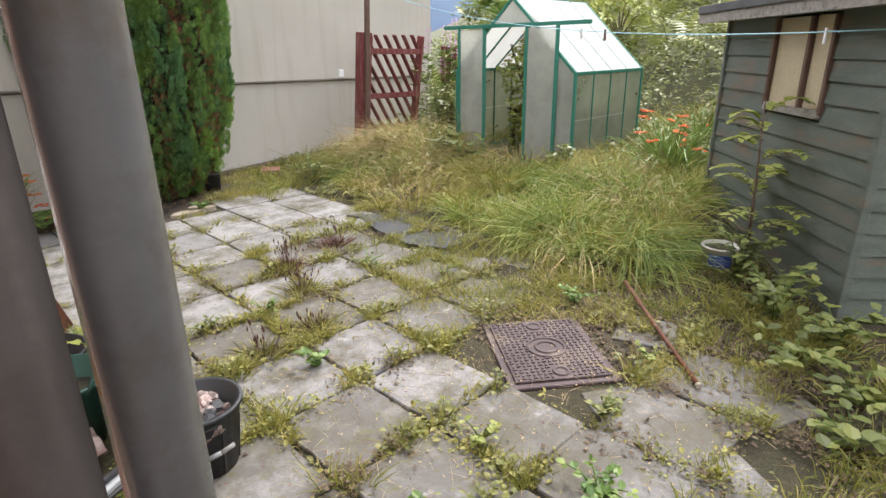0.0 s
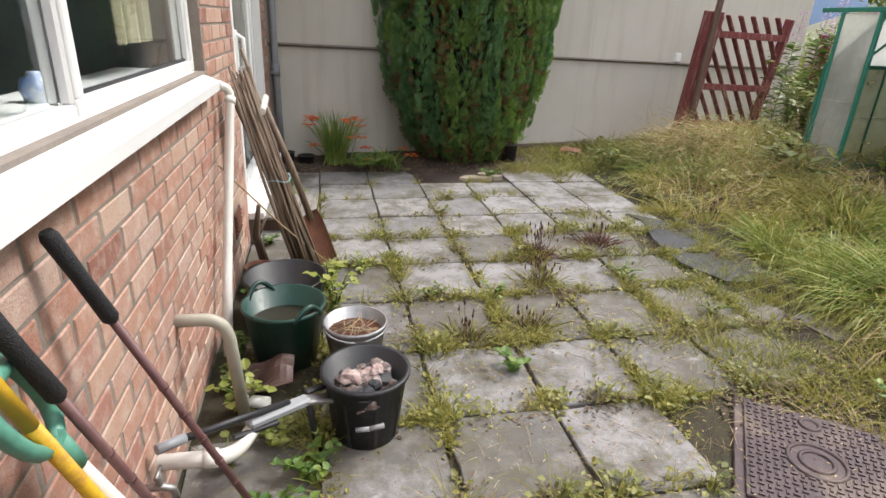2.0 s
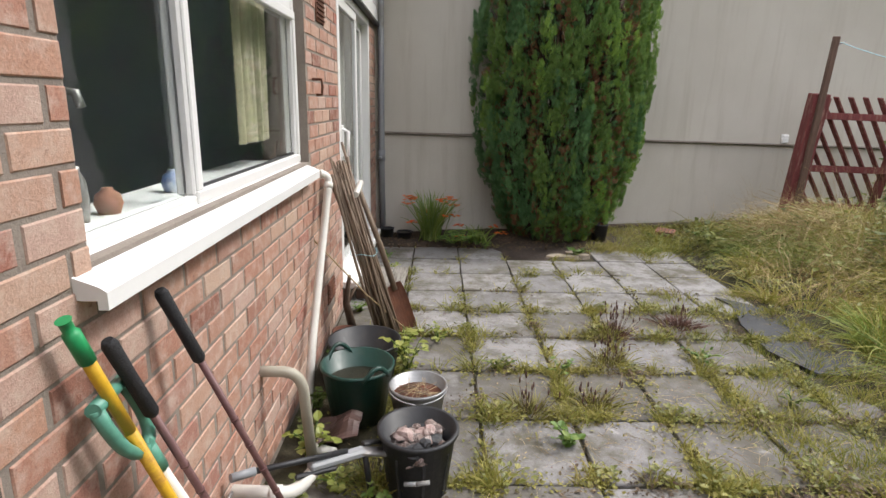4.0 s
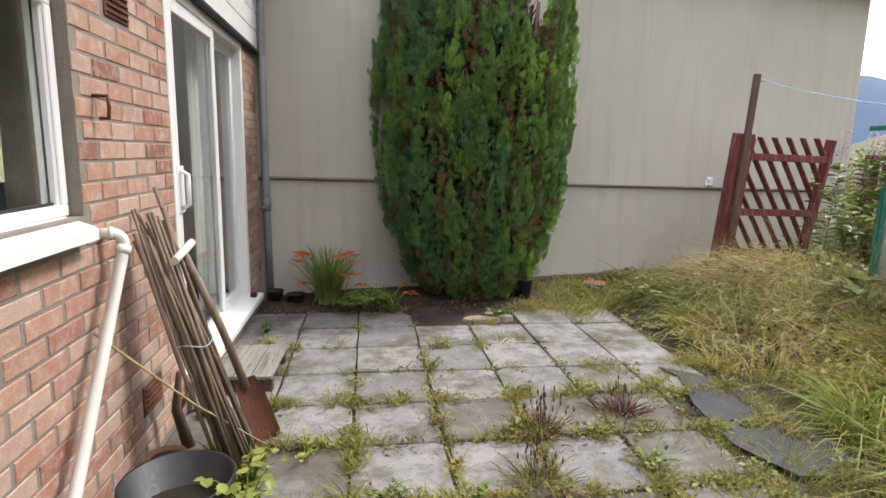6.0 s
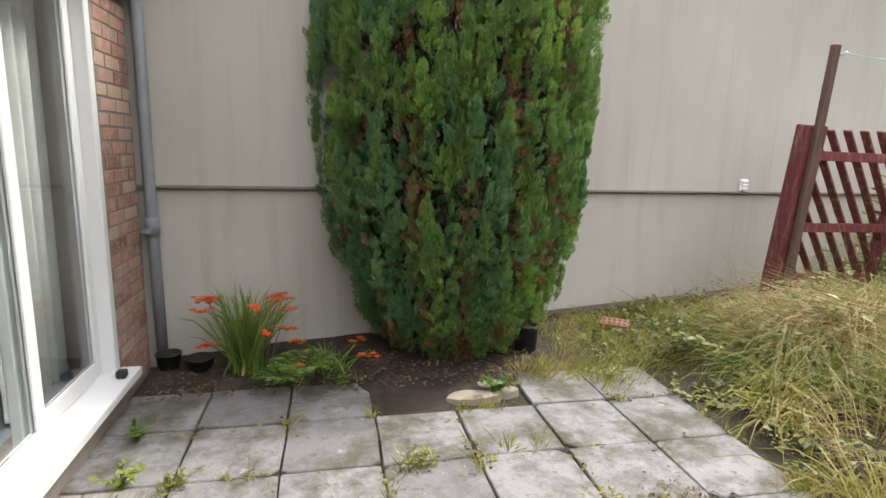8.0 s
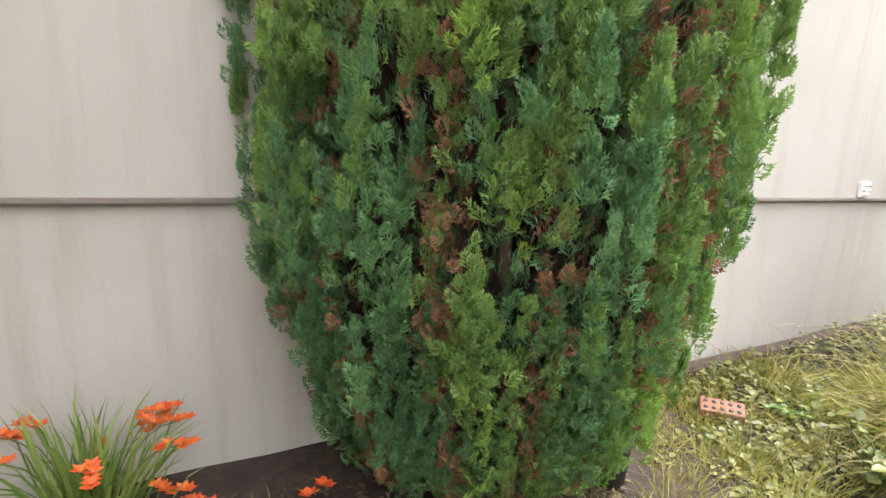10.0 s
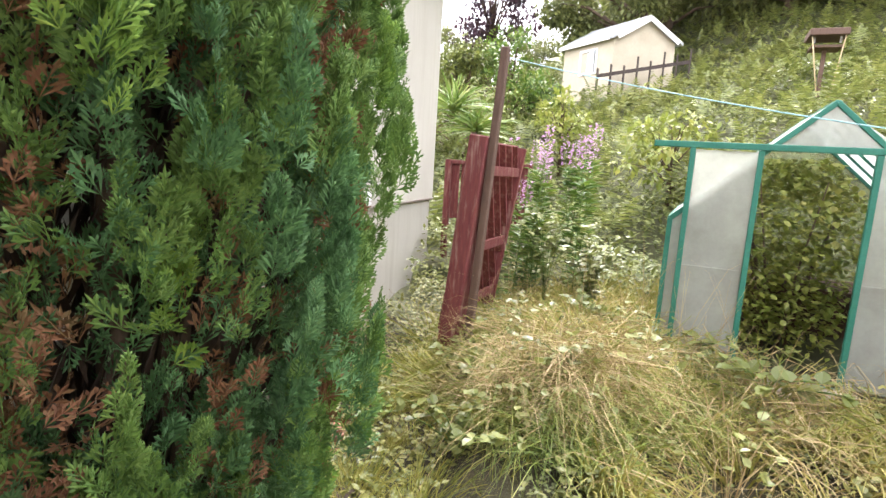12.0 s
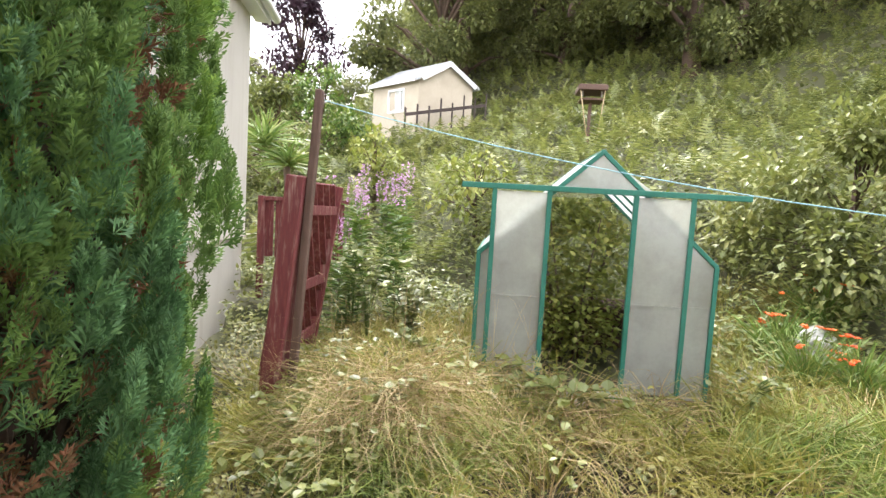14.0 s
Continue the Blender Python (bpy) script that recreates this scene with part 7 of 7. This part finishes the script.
montbretia((0.62, 6.5, 0.03), "montbretia clump with sword leaves and orange flowers", 210, 0.6, 14, 1, 0.35, 0.26)
montbretia((1.12, 6.4, 0.03), "low fading montbretia with orange flowers", 40, 0.25, 4, 2)
for k, p in enumerate([(6.3, 2.9), (5.6, 3.0), (6.7, 2.3), (5.35, 2.75)]):
    montbretia((p[0], p[1], float(height(*p)) + 0.02), "montbretia clump with orange flowers beside the greenhouse", 130, 0.75, 6, 10 + k, 0.9)


def fern(at, n, L, seed):
    r = np.random.default_rng(seed)
    t = thing("fern", "small green fern in the flower bed", "fern", at)
    for k in range(n):
        a = 2 * math.pi * k / n + r.uniform(-0.2, 0.2)
        pts = arc((0, 0, 0), (L * 0.4 * math.cos(a), L * 0.4 * math.sin(a), L * 0.7), (L * math.cos(a), L * math.sin(a), L * 0.3), 12)
        pos, fwd = [], []
        for j in range(1, 13):
            d = np.array(pts[j] - pts[j - 1])
            for s in (-1, 1):
                pos.append(np.array(pts[j]))
                fwd.append(d * 5 + s * np.cross(d, (0, 0, 1)) * 16)
        sz = np.repeat(L * 0.3 * np.sin(np.linspace(0.5, 3.0, 12)), 2)
        part("frond", mesh_of("frond", *instances(DART_V * (1.2, 1, 1), DART_F, frames_of(np.array(pos), np.array(fwd), r, sz, roll=False)), WEED), None, t)


fern((0.98, 6.3, 0.04), 9, 0.26, 3)
fern((0.85, 6.2, 0.04), 7, 0.2, 4)


def plantain(at, seed, n=26, tall=0.2):
    r = np.random.default_rng(seed)
    t = thing("plantain_weed", "clump of plantain with dark brown seed heads", "weed", at)
    pos = r.normal(0, 0.055, (260, 3)) * (1, 1, 0)
    ln = np.stack([pos[:, 0] * 12 + r.normal(0, 0.3, 260), pos[:, 1] * 12 + r.normal(0, 0.3, 260), np.ones(260)], 1)
    v, f = blades(pos, ln, r.uniform(0.04, 0.11, 260), r.uniform(0.002, 0.004, 260), r, 0.8)
    part("leaf_blade", mesh_of("leaf_blade", v, f, SEEDHEAD if seed % 2 else MOSSGREEN), None, t)
    for k in range(n):
        a, q = r.uniform(0, 6.28), r.uniform(0, 0.1)
        e = Vector((q * 1.6 * math.cos(a), q * 1.6 * math.sin(a), tall * r.uniform(0.5, 1)))
        b = Vector((q * 0.6 * math.cos(a), q * 0.6 * math.sin(a), 0))
        s = part("stalk", tube([b, e], 0.0011, 4), SEEDHEAD, t)
        part("seed_head", tube([e, e + Vector((0, 0, 0.012)), e + Vector((0, 0, 0.03))], [0.003, 0.0048, 0.002], 6), SEEDHEAD, s)


plantain((1.88, 3.98, 0), 1, 30)
plantain((1.72, 3.55, 0), 2, 18, 0.15)
plantain((2.4, 4.15, 0), 3, 14, 0.17)
plantain((1.15, 2.98, 0), 4, 14, 0.15)
plantain((1.5, 3.05, 0), 6, 12, 0.13)


def fireweed(at, h, seed):
    r = np.random.default_rng(seed)
    t = thing("willowherb", "tall rosebay willowherb with pink flower spikes", "flowering plant", at, group="willowherb stand")
    lean = Vector((r.normal(0, 0.06), r.normal(0, 0.06), 1))
    part("stem", tube([(0, 0, -0.1), lean * h * 0.5, lean * h], [0.006, 0.005, 0.002], 5), WEED, t)
    n = int(70 * h)
    z = r.uniform(0.1, 0.78, n) * h
    a = r.uniform(0, 6.28, n)
    pos = np.array(lean)[None] * z[:, None]
    fwd = np.stack([np.cos(a), np.sin(a), np.full(n, 0.3)], 1)
    part("foliage", mesh_of("foliage", *instances(LEAF_V * (0.55, 1, 1), LEAF_F, frames_of(pos, fwd, r, r.uniform(0.09, 0.15, n), roll=False)), WEED), None, t)
    n = 60
    z = r.uniform(0.8, 1.0, n) * h
    a = r.uniform(0, 6.28, n)
    pos = np.array(lean)[None] * z[:, None] + np.stack([np.cos(a), np.sin(a), np.zeros(n)], 1) * (0.045 * (1.25 - z / h) * 2)[:, None]
    fwd = np.stack([np.cos(a), np.sin(a), r.normal(0.2, 0.5, n)], 1)
    tagged(part("flower_spike", mesh_of("flower_spike", *instances(PETAL_V, DART_F, frames_of(pos, fwd, r, 0.03)), PINK), None, t, "pink flower spike"), kind="stuff")


for k in range(15):
    r = random.Random(100 + k)
    p = (5.95 + r.uniform(0, 1.7), 6.55 + r.uniform(-0.3, 0.75))
    fireweed((*p, float(height(*p))), r.uniform(1.1, 1.75), 200 + k)


def vine_in_greenhouse():
    r = np.random.default_rng(77)
    t = thing("vine", "leafy vine filling the greenhouse", "climbing plant", (GX + 0.75, 4.75, 0.25))
    st = bmesh.new()
    for k in range(7):
        a = r.uniform(0, 6.28)
        tube([(0.1 * math.cos(a), 0.1 * math.sin(a), 0), (0.25 * math.cos(a), 0.2 * math.sin(a), 0.6), (0.5 * math.cos(a), 0.4 * math.sin(a), 1.25)], [0.012, 0.009, 0.004], 5, st)
    part("stem", st, BARK, t)
    n = 5200
    z = 0.02 + 1.38 * r.random(n) ** 0.8
    a = r.uniform(0, 6.28, n)
    q = np.sqrt(r.random(n)) * np.interp(z, [0.0, 0.6, 1.0, 1.4], [0.5, 0.55, 0.7, 0.3])
    pos = np.stack([q * np.cos(a) * 0.9, q * np.sin(a) * 0.8, z], 1)
    fwd = np.stack([r.normal(-0.3, 1, n), r.normal(0, 1, n), r.normal(-0.4, 0.5, n)], 1)
    part("foliage", mesh_of("foliage", *instances(WIDE, LEAF_F, frames_of(pos, fwd, r, r.uniform(0.035, 0.065, n), roll=False)), LIME), None, t)


vine_in_greenhouse()


def greenhouse_things():
    b = thing("staging_bench", "dark slatted wooden staging inside the greenhouse", "bench", (GX + 1.12, 4.69, 0.2))
    for k in range(5):
        part("slat", box((0.1, 1.4, 0.022), (-0.26 + 0.125 * k, 0, 0.5), 0.003), BROWNWOOD, b)
    for x in (-0.26, 0.24):
        for y in (-0.62, 0.62):
            part("leg", box((0.04, 0.04, 0.53), (x, y, 0.23), 0.003), BROWNWOOD, b)
        part("rail", box((0.03, 1.36, 0.05), (x, 0, 0.46), 0.003), BROWNWOOD, b)
    part("back_board", box((0.025, 1.36, 0.5), (0.3, 0, 0.22), 0.003), BROWNWOOD, b)
    r = random.Random(91)
    for x, y, w, d in ((4.88, 4.86, 0.34, 0.2), (4.96, 4.6, 0.2, 0.16), (5.0, 4.46, 0.16, 0.12)):
        bm = bmesh.new()
        ring = [Vector((w * r.uniform(0.42, 0.55) * math.cos(q), d * r.uniform(0.45, 0.6) * math.sin(q), 0)) for q in np.linspace(0, 5.7, 11)]
        lo = [bm.verts.new(p + Vector((0, 0, -0.06))) for p in ring]
        hi = [bm.verts.new(p * 0.94 + Vector((0, 0, 0.03 + r.uniform(-0.004, 0.004)))) for p in ring]
        bm.faces.new(hi)
        for k in range(11):
            bm.faces.new((lo[k], lo[(k + 1) % 11], hi[(k + 1) % 11], hi[k]))
        t = thing("stepping_stone", "pale worn stone slab in the grass before the greenhouse", "paving", (x, y, float(height(x, y)) + 0.04, 0, 0, 30), group="stones by the greenhouse")
        part("stone", bm, STONE, t)
    t = thing("white_sack", "crumpled white plastic sack lying in the grass", "sack", SACK)
    bm = bmesh.new()
    bmesh.ops.create_icosphere(bm, subdivisions=4, radius=0.23)
    for v in bm.verts:
        v.co *= 1 + 0.25 * noise.noise(v.co * 9) + 0.12 * noise.noise(v.co * 24)
        v.co.z = max(v.co.z, -0.09) * 0.85
    part("body", bm, plain("crumpled_white_plastic", (0.68, 0.67, 0.64), (0.55, 0.54, 0.5), 8, 0.45, bump=0.3, grain=22, dirt=(0.34, 0.31, 0.25)), t, smooth=True)


SACK = (6.35, 2.6, float(height(6.35, 2.6)) + 0.12)
greenhouse_things()


def cordyline(at, h):
    r = np.random.default_rng(55)
    t = thing("cordyline", "spiky cabbage palm with pale green strap leaves", "palm", at)
    part("trunk", tube([(0, 0, -0.3), (0.05, 0, h * 0.6), (0, 0.03, h)], [0.09, 0.07, 0.06], 8), BARK, t)
    for cx, cy, cz in ((0, 0, h), (-0.2, 0.35, h + 0.35)):
        n = 110
        ln = np.stack([r.normal(0, 1, n), r.normal(0, 1, n), r.uniform(-0.2, 1.4, n)], 1)
        pos = np.tile((cx, cy, cz), (n, 1)) + r.normal(0, 0.03, (n, 3))
        v, f = blades(pos, ln, r.uniform(0.5, 0.85, n), r.uniform(0.014, 0.024, n), r, 0.5)
        part("leaf_blade", mesh_of("leaf_blade", v, f, PALMLEAF), None, t)


cordyline((10.6, 9.15, float(height(10.6, 9.15))), 1.55)


def broadleaf(name, label, material, at, h, spread, leaves, size, seed, trunk_h=0.35):
    """A tree: tapered trunk, limbs, and a crown of leaf clumps with gaps."""
    r = np.random.default_rng(seed)
    t = thing(name, label, "tree", at)
    tr = tube([(0, 0, -0.4), (0.05 * h, 0, h * 0.3), (0.02 * h, 0.03 * h, h * 0.75)], [h * 0.03, h * 0.022, h * 0.006], 8)
    cl = []
    for k in range(26):
        a, z = r.uniform(0, 6.28), r.uniform(trunk_h, 1.0)
        q = spread * math.sin(math.pi * min(1, (z - trunk_h) / (1.02 - trunk_h) * 0.85 + 0.15)) * r.uniform(0.45, 1.0)
        c = np.array((q * math.cos(a), q * math.sin(a), z * h))
        cl.append((c, spread * r.uniform(0.2, 0.42)))
        tube([(0.04 * h, 0, h * z * 0.6), tuple(c * 0.6 + np.array((0, 0, z * h * 0.35))), tuple(c)], [h * 0.009, h * 0.006, h * 0.002], 5, tr)
    part("trunk", tr, BARK, t)
    k = r.integers(0, len(cl), leaves)
    cc, cr = np.array([c for c, _ in cl])[k], np.array([q for _, q in cl])[k]
    d = r.normal(size=(leaves, 3))
    d /= np.linalg.norm(d, axis=1, keepdims=True)
    pos = cc + d * (cr * r.random(leaves) ** 0.4)[:, None] * (1, 1, 0.75)
    fwd = d + r.normal(0, 0.7, (leaves, 3)) - np.array((0, 0, 0.3))
    part("crown", mesh_of("crown", *instances(DART_V * (1.7, 1, 1), DART_F, frames_of(pos, fwd, r, r.uniform(0.6, 1.3, leaves) * size, roll=False)), material), None, t)
    return t


def woods():
    kinds = [broadleaf("broadleaf_tree", "tall dark green broadleaf tree on the hillside", WOODLAND, (25 + 3 * k, -2 - 4 * k, float(height(25 + 3 * k, -2 - 4 * k))), 8.5 + k, 3.3, 15000, 0.23, 300 + k, 0.12) for k in range(3)]
    for o in kinds:
        o["group"] = "hillside wood"
    r = random.Random(12)
    for k in range(26):
        az = math.radians(-36 + 45.5 * (k + 0.5 * r.random()) / 26)
        d = r.uniform(21, 33)
        x, y = 1.1 + d * math.cos(az), 5.4 + d * math.sin(az)
        s = r.uniform(0.75, 1.2)
        copy_thing(kinds[k % 3], pose(x, y, float(height(x, y)) - 0.3, 0, 0, r.uniform(0, 360)) @ Matrix.Diagonal((s, s, s, 1)))
    for k in range(14):
        az = math.radians(r.uniform(11, 27))
        d = r.uniform(34, 70)
        x, y = 1.1 + d * math.cos(az), 5.4 + d * math.sin(az)
        s = r.uniform(0.45, 0.7)
        copy_thing(kinds[k % 3], pose(x, y, float(height(x, y)) - 0.5, 0, 0, r.uniform(0, 360)) @ Matrix.Diagonal((s * 1.3, s * 1.3, s, 1)))


woods()
broadleaf("copper_tree", "purple-leaved tree beyond the gate", PURPLELEAF, (24, 14.2, float(height(24, 14.2))), 5.6, 1.9, 5200, 0.2, 410, 0.4)
broadleaf("garden_shrub", "rounded light green garden shrub", WEED, (16.5, 10.6, float(height(16.5, 10.6)) - 0.3), 3.2, 1.5, 5000, 0.14, 411, 0.05)
broadleaf("garden_shrub", "dark green garden shrub beyond the fence", BRAMBLE, (13.0, 10.4, float(height(13, 10.4)) - 0.3), 2.9, 1.3, 5000, 0.12, 412, 0.05)
broadleaf("garden_shrub", "bushy green shrub behind the fence", BRAMBLE, (15, 12.4, float(height(15, 12.4)) - 0.3), 3.6, 1.7, 5000, 0.15, 413, 0.05)
broadleaf("lime_shrub", "lime green sapling on the slope", LIME, (11.8, 7.9, float(height(11.8, 7.9))), 1.5, 0.6, 700, 0.13, 414, 0.2)
broadleaf("lime_shrub", "lime green bush behind the greenhouse", LIME, (9.6, 5.8, float(height(9.6, 5.8))), 1.3, 0.7, 800, 0.12, 415, 0.15)
broadleaf("hedge_shrub", "overgrown leafy bush behind the shed", BRAMBLE, (7.6, 1.6, float(height(7.6, 1.6)) - 0.3), 1.9, 1.5, 9000, 0.1, 416, 0.02)
broadleaf("hedge_shrub", "overgrown leafy bush at the garden edge", BRAMBLE, (7.8, -0.6, float(height(7.8, -0.6)) - 0.3), 2.3, 1.7, 9000, 0.11, 417, 0.02)


def far_hill():
    v, f = [], []
    n = 60
    for k in range(n + 1):
        az = math.radians(8 + 62 * k / n)
        h = 62 + 16 * math.sin(k * 0.21) + 6 * math.sin(k * 0.7)
        for d, z in ((430, -20), (560, h * 0.6), (700, h)):
            v.append((d * math.cos(az), d * math.sin(az), z))
    for k in range(n):
        for j in range(2):
            i = k * 3 + j
            f.append((i, i + 3, i + 4, i + 1))
    # the blue of distance haze is painted into the hill's base colour
    m = plain("haze_blue_wooded_hill", (0.035, 0.07, 0.13), (0.045, 0.09, 0.15), 0.02, 1.0, bump=0, grain=0.2)
    tagged(part("backdrop", mesh_of("backdrop", v, f, m), None, smooth=True), "distant wooded hillside coloured blue for haze", "hill", kind="structure")


far_hill()


# ---- paving slabs, each on its own ----
def slab_meshes():
    r = random.Random(17)
    made = []
    for k in range(10):
        rough = 0.004 if k < 3 else 0.014
        pts = []
        h = 0.222
        for cx, cy in ((-h, -h), (h, -h), (h, h), (-h, h)):
            cut = r.choice((0.006, 0.01, 0.025, 0.05)) if k >= 3 else 0.006
            sx, sy = (1 if cx > 0 else -1), (1 if cy > 0 else -1)
            a = (cx - sx * cut, cy), (cx, cy - sy * cut)
            pts += a if sx * sy < 0 else a[::-1]
        # walk round in order, with small nicks along the edges
        full = []
        for i, p in enumerate(pts):
            q = pts[(i + 1) % len(pts)]
            full.append(p)
            if math.dist(p, q) > 0.2:
                for t in (0.3, 0.62):
                    full.append((p[0] + (q[0] - p[0]) * t + r.uniform(-rough, rough) * 0.6, p[1] + (q[1] - p[1]) * t + r.uniform(-rough, rough) * 0.6))
        n = len(full)
        v = [(x, y, -0.04) for x, y in full] + [(x, y, -0.006) for x, y in full] + [(x * 0.978, y * 0.978, r.uniform(-0.0008, 0.0008)) for x, y in full]
        f = [tuple(range(2 * n, 3 * n))]
        for i in range(n):
            j = (i + 1) % n
            f += [(i, j, n + j, n + i), (n + i, n + j, 2 * n + j, 2 * n + i)]
        made.append(mesh_of("slab", v, f, MOSSYSLAB if k >= 5 else SLAB))
    return made


def pave():
    t = thing("patio", "patio of weathered grey concrete slabs with open joints", "patio", kind="structure")
    r = random.Random(23)
    ms = slab_meshes()
    for i in range(7):
        for j in range(11):
            cx = (SLAB_X[i] + SLAB_X[i + 1]) / 2
            cy = (SLAB_Y[j] + SLAB_Y[j + 1]) / 2
            if j == 0 and 1.4 < cx < 2.4:
                continue
            if 1.75 < cx < 2.65 and 1.6 < cy < 2.4:
                continue
            if cx > 2.7 and cy < 4.6 or (cx > 2.3 and cy < 3.6 and r.random() < 0.35) or (cx < 0.3 and cy < 3.8 and cy > 2.4):
                continue
            w, d = SLAB_X[i + 1] - SLAB_X[i], SLAB_Y[j] - SLAB_Y[j + 1]
            near = cy < 4.4
            o = part("slab", r.choice(ms[4:] if cy < 3.3 else ms[3:6] if near else ms[:3] + ms[3:4]), None, t)
            gap = 0.012 if not near else 0.02
            sx, sy = (w - gap) / 0.444, (d - gap) / 0.444
            turn = r.choice((0, 90, 180, 270)) + r.uniform(-1.2, 1.2) * (1.6 if near else 0.5)
            if turn % 180 > 45 and turn % 180 < 135:
                sx, sy = sy, sx
            o.matrix_basis = pose(cx, cy, r.uniform(-0.004, 0.004), r.uniform(-0.5, 0.5), r.uniform(-0.5, 0.5), turn) @ Matrix.Diagonal((sx, sy, 1, 1))
    for cx, cy, a, s in ((2.75, 1.72, 20, 0.7), (2.05, 1.38, -34, 0.9), (1.62, 1.35, -36, 1.0), (2.6, 2.75, 12, 0.7), (2.85, 3.1, 40, 0.6), (3.15, 2.9, 10, 0.6), (1.75, 0.95, -35, 1.0), (2.5, 1.1, -30, 0.9), (1.2, 0.85, 0, 1.0)):
        o = part("slab", r.choice(ms[5:]), None, t)
        o.matrix_basis = pose(cx, cy, -0.006, 0.8, -0.6, a) @ Matrix.Diagonal((s, s, 1, 1))


pave()


# ---- bricks of the house wall, each on its own near the path ----
def brick_mesh():
    bm = box((0.012, 0.214, 0.064), (-0.006, 0, 0))
    es = [e for e in bm.edges if all(v.co.x > -0.001 for v in e.verts)]
    bmesh.ops.bevel(bm, geom=es, offset=0.003, segments=1, affect="EDGES")
    for v in bm.verts:
        v.co += Vector((0.0, 0.6, 0.5)) * 0.005 * noise.noise(v.co * 40)
    me = bpy.data.meshes.new("brick")
    bm.to_mesh(me)
    bm.free()
    me.materials.append(BRICK)
    return me


def lay_bricks():
    unit = brick_mesh()
    holes = [(WIN[0], WIN[1], WIN[2] - 0.06, WIN[3]), (DOOR[0] - 0.01, DOOR[1] + 0.01, 0.0, DOOR[3]), (DOOR[0] - 0.01, HOUSE_N, 2.24, 3.3), (3.745, 3.975, 1.9, 2.06), (3.835, 4.065, 0.22, 0.38)]
    r = random.Random(41)
    cells = []
    row = 0
    z = 0.02
    while z < HOUSE_TOP - 0.05:
        y = HOUSE_S + (0.1125 if row % 2 else 0.0) - 0.225
        while y < HOUSE_N:
            spans = [(max(y, HOUSE_S) + 0.005, min(y + 0.215, HOUSE_N))]
            for h in holes:
                if z + 0.065 > h[2] + 0.01 and z < h[3] - 0.01:
                    nxt = []
                    for a, b in spans:
                        if b <= h[0] or a >= h[1]:
                            nxt.append((a, b))
                        else:
                            if a < h[0]:
                                nxt.append((a, h[0]))
                            if b > h[1]:
                                nxt.append((h[1], b))
                    spans = nxt
            cells += [(a, b, z) for a, b in spans if b - a > 0.03]
            y += 0.225
        z += 0.075
        row += 1
    picked = sorted(cells, key=lambda c: abs(c[2] - 0.85) + 0.45 * abs((c[0] + c[1]) / 2 - 2.6))[:300]
    chosen = set(picked)
    m, rest = [], [c for c in cells if c not in chosen]
    for a, b, z in picked:
        o = part("brick", unit, None, wall_east)
        o.matrix_basis = pose(r.uniform(-0.0015, 0.0015), (a + b) / 2, z + 0.0325 + r.uniform(-0.001, 0.001), r.uniform(-0.6, 0.6), 0, r.uniform(-0.3, 0.3)) @ Matrix.Diagonal((1, (b - a) / 0.215 * r.uniform(0.975, 1.0), r.uniform(0.95, 1.02), 1))
    v = np.array([vv.co for vv in unit.vertices])
    faces = [tuple(p.vertices) for p in unit.polygons]
    vs, fs = [], []
    for a, b, z in rest:
        k = len(vs)
        w, h = (b - a) / 0.215 * r.uniform(0.975, 1.0), r.uniform(0.95, 1.02)
        vs += [(p[0], p[1] * w + (a + b) / 2, p[2] * h + z + 0.0325) for p in v]
        fs += [tuple(i + k for i in f) for f in faces]
    tagged(part("brickwork", mesh_of("brickwork", vs, fs, BRICK), None, wall_east), kind="stuff")


lay_bricks()
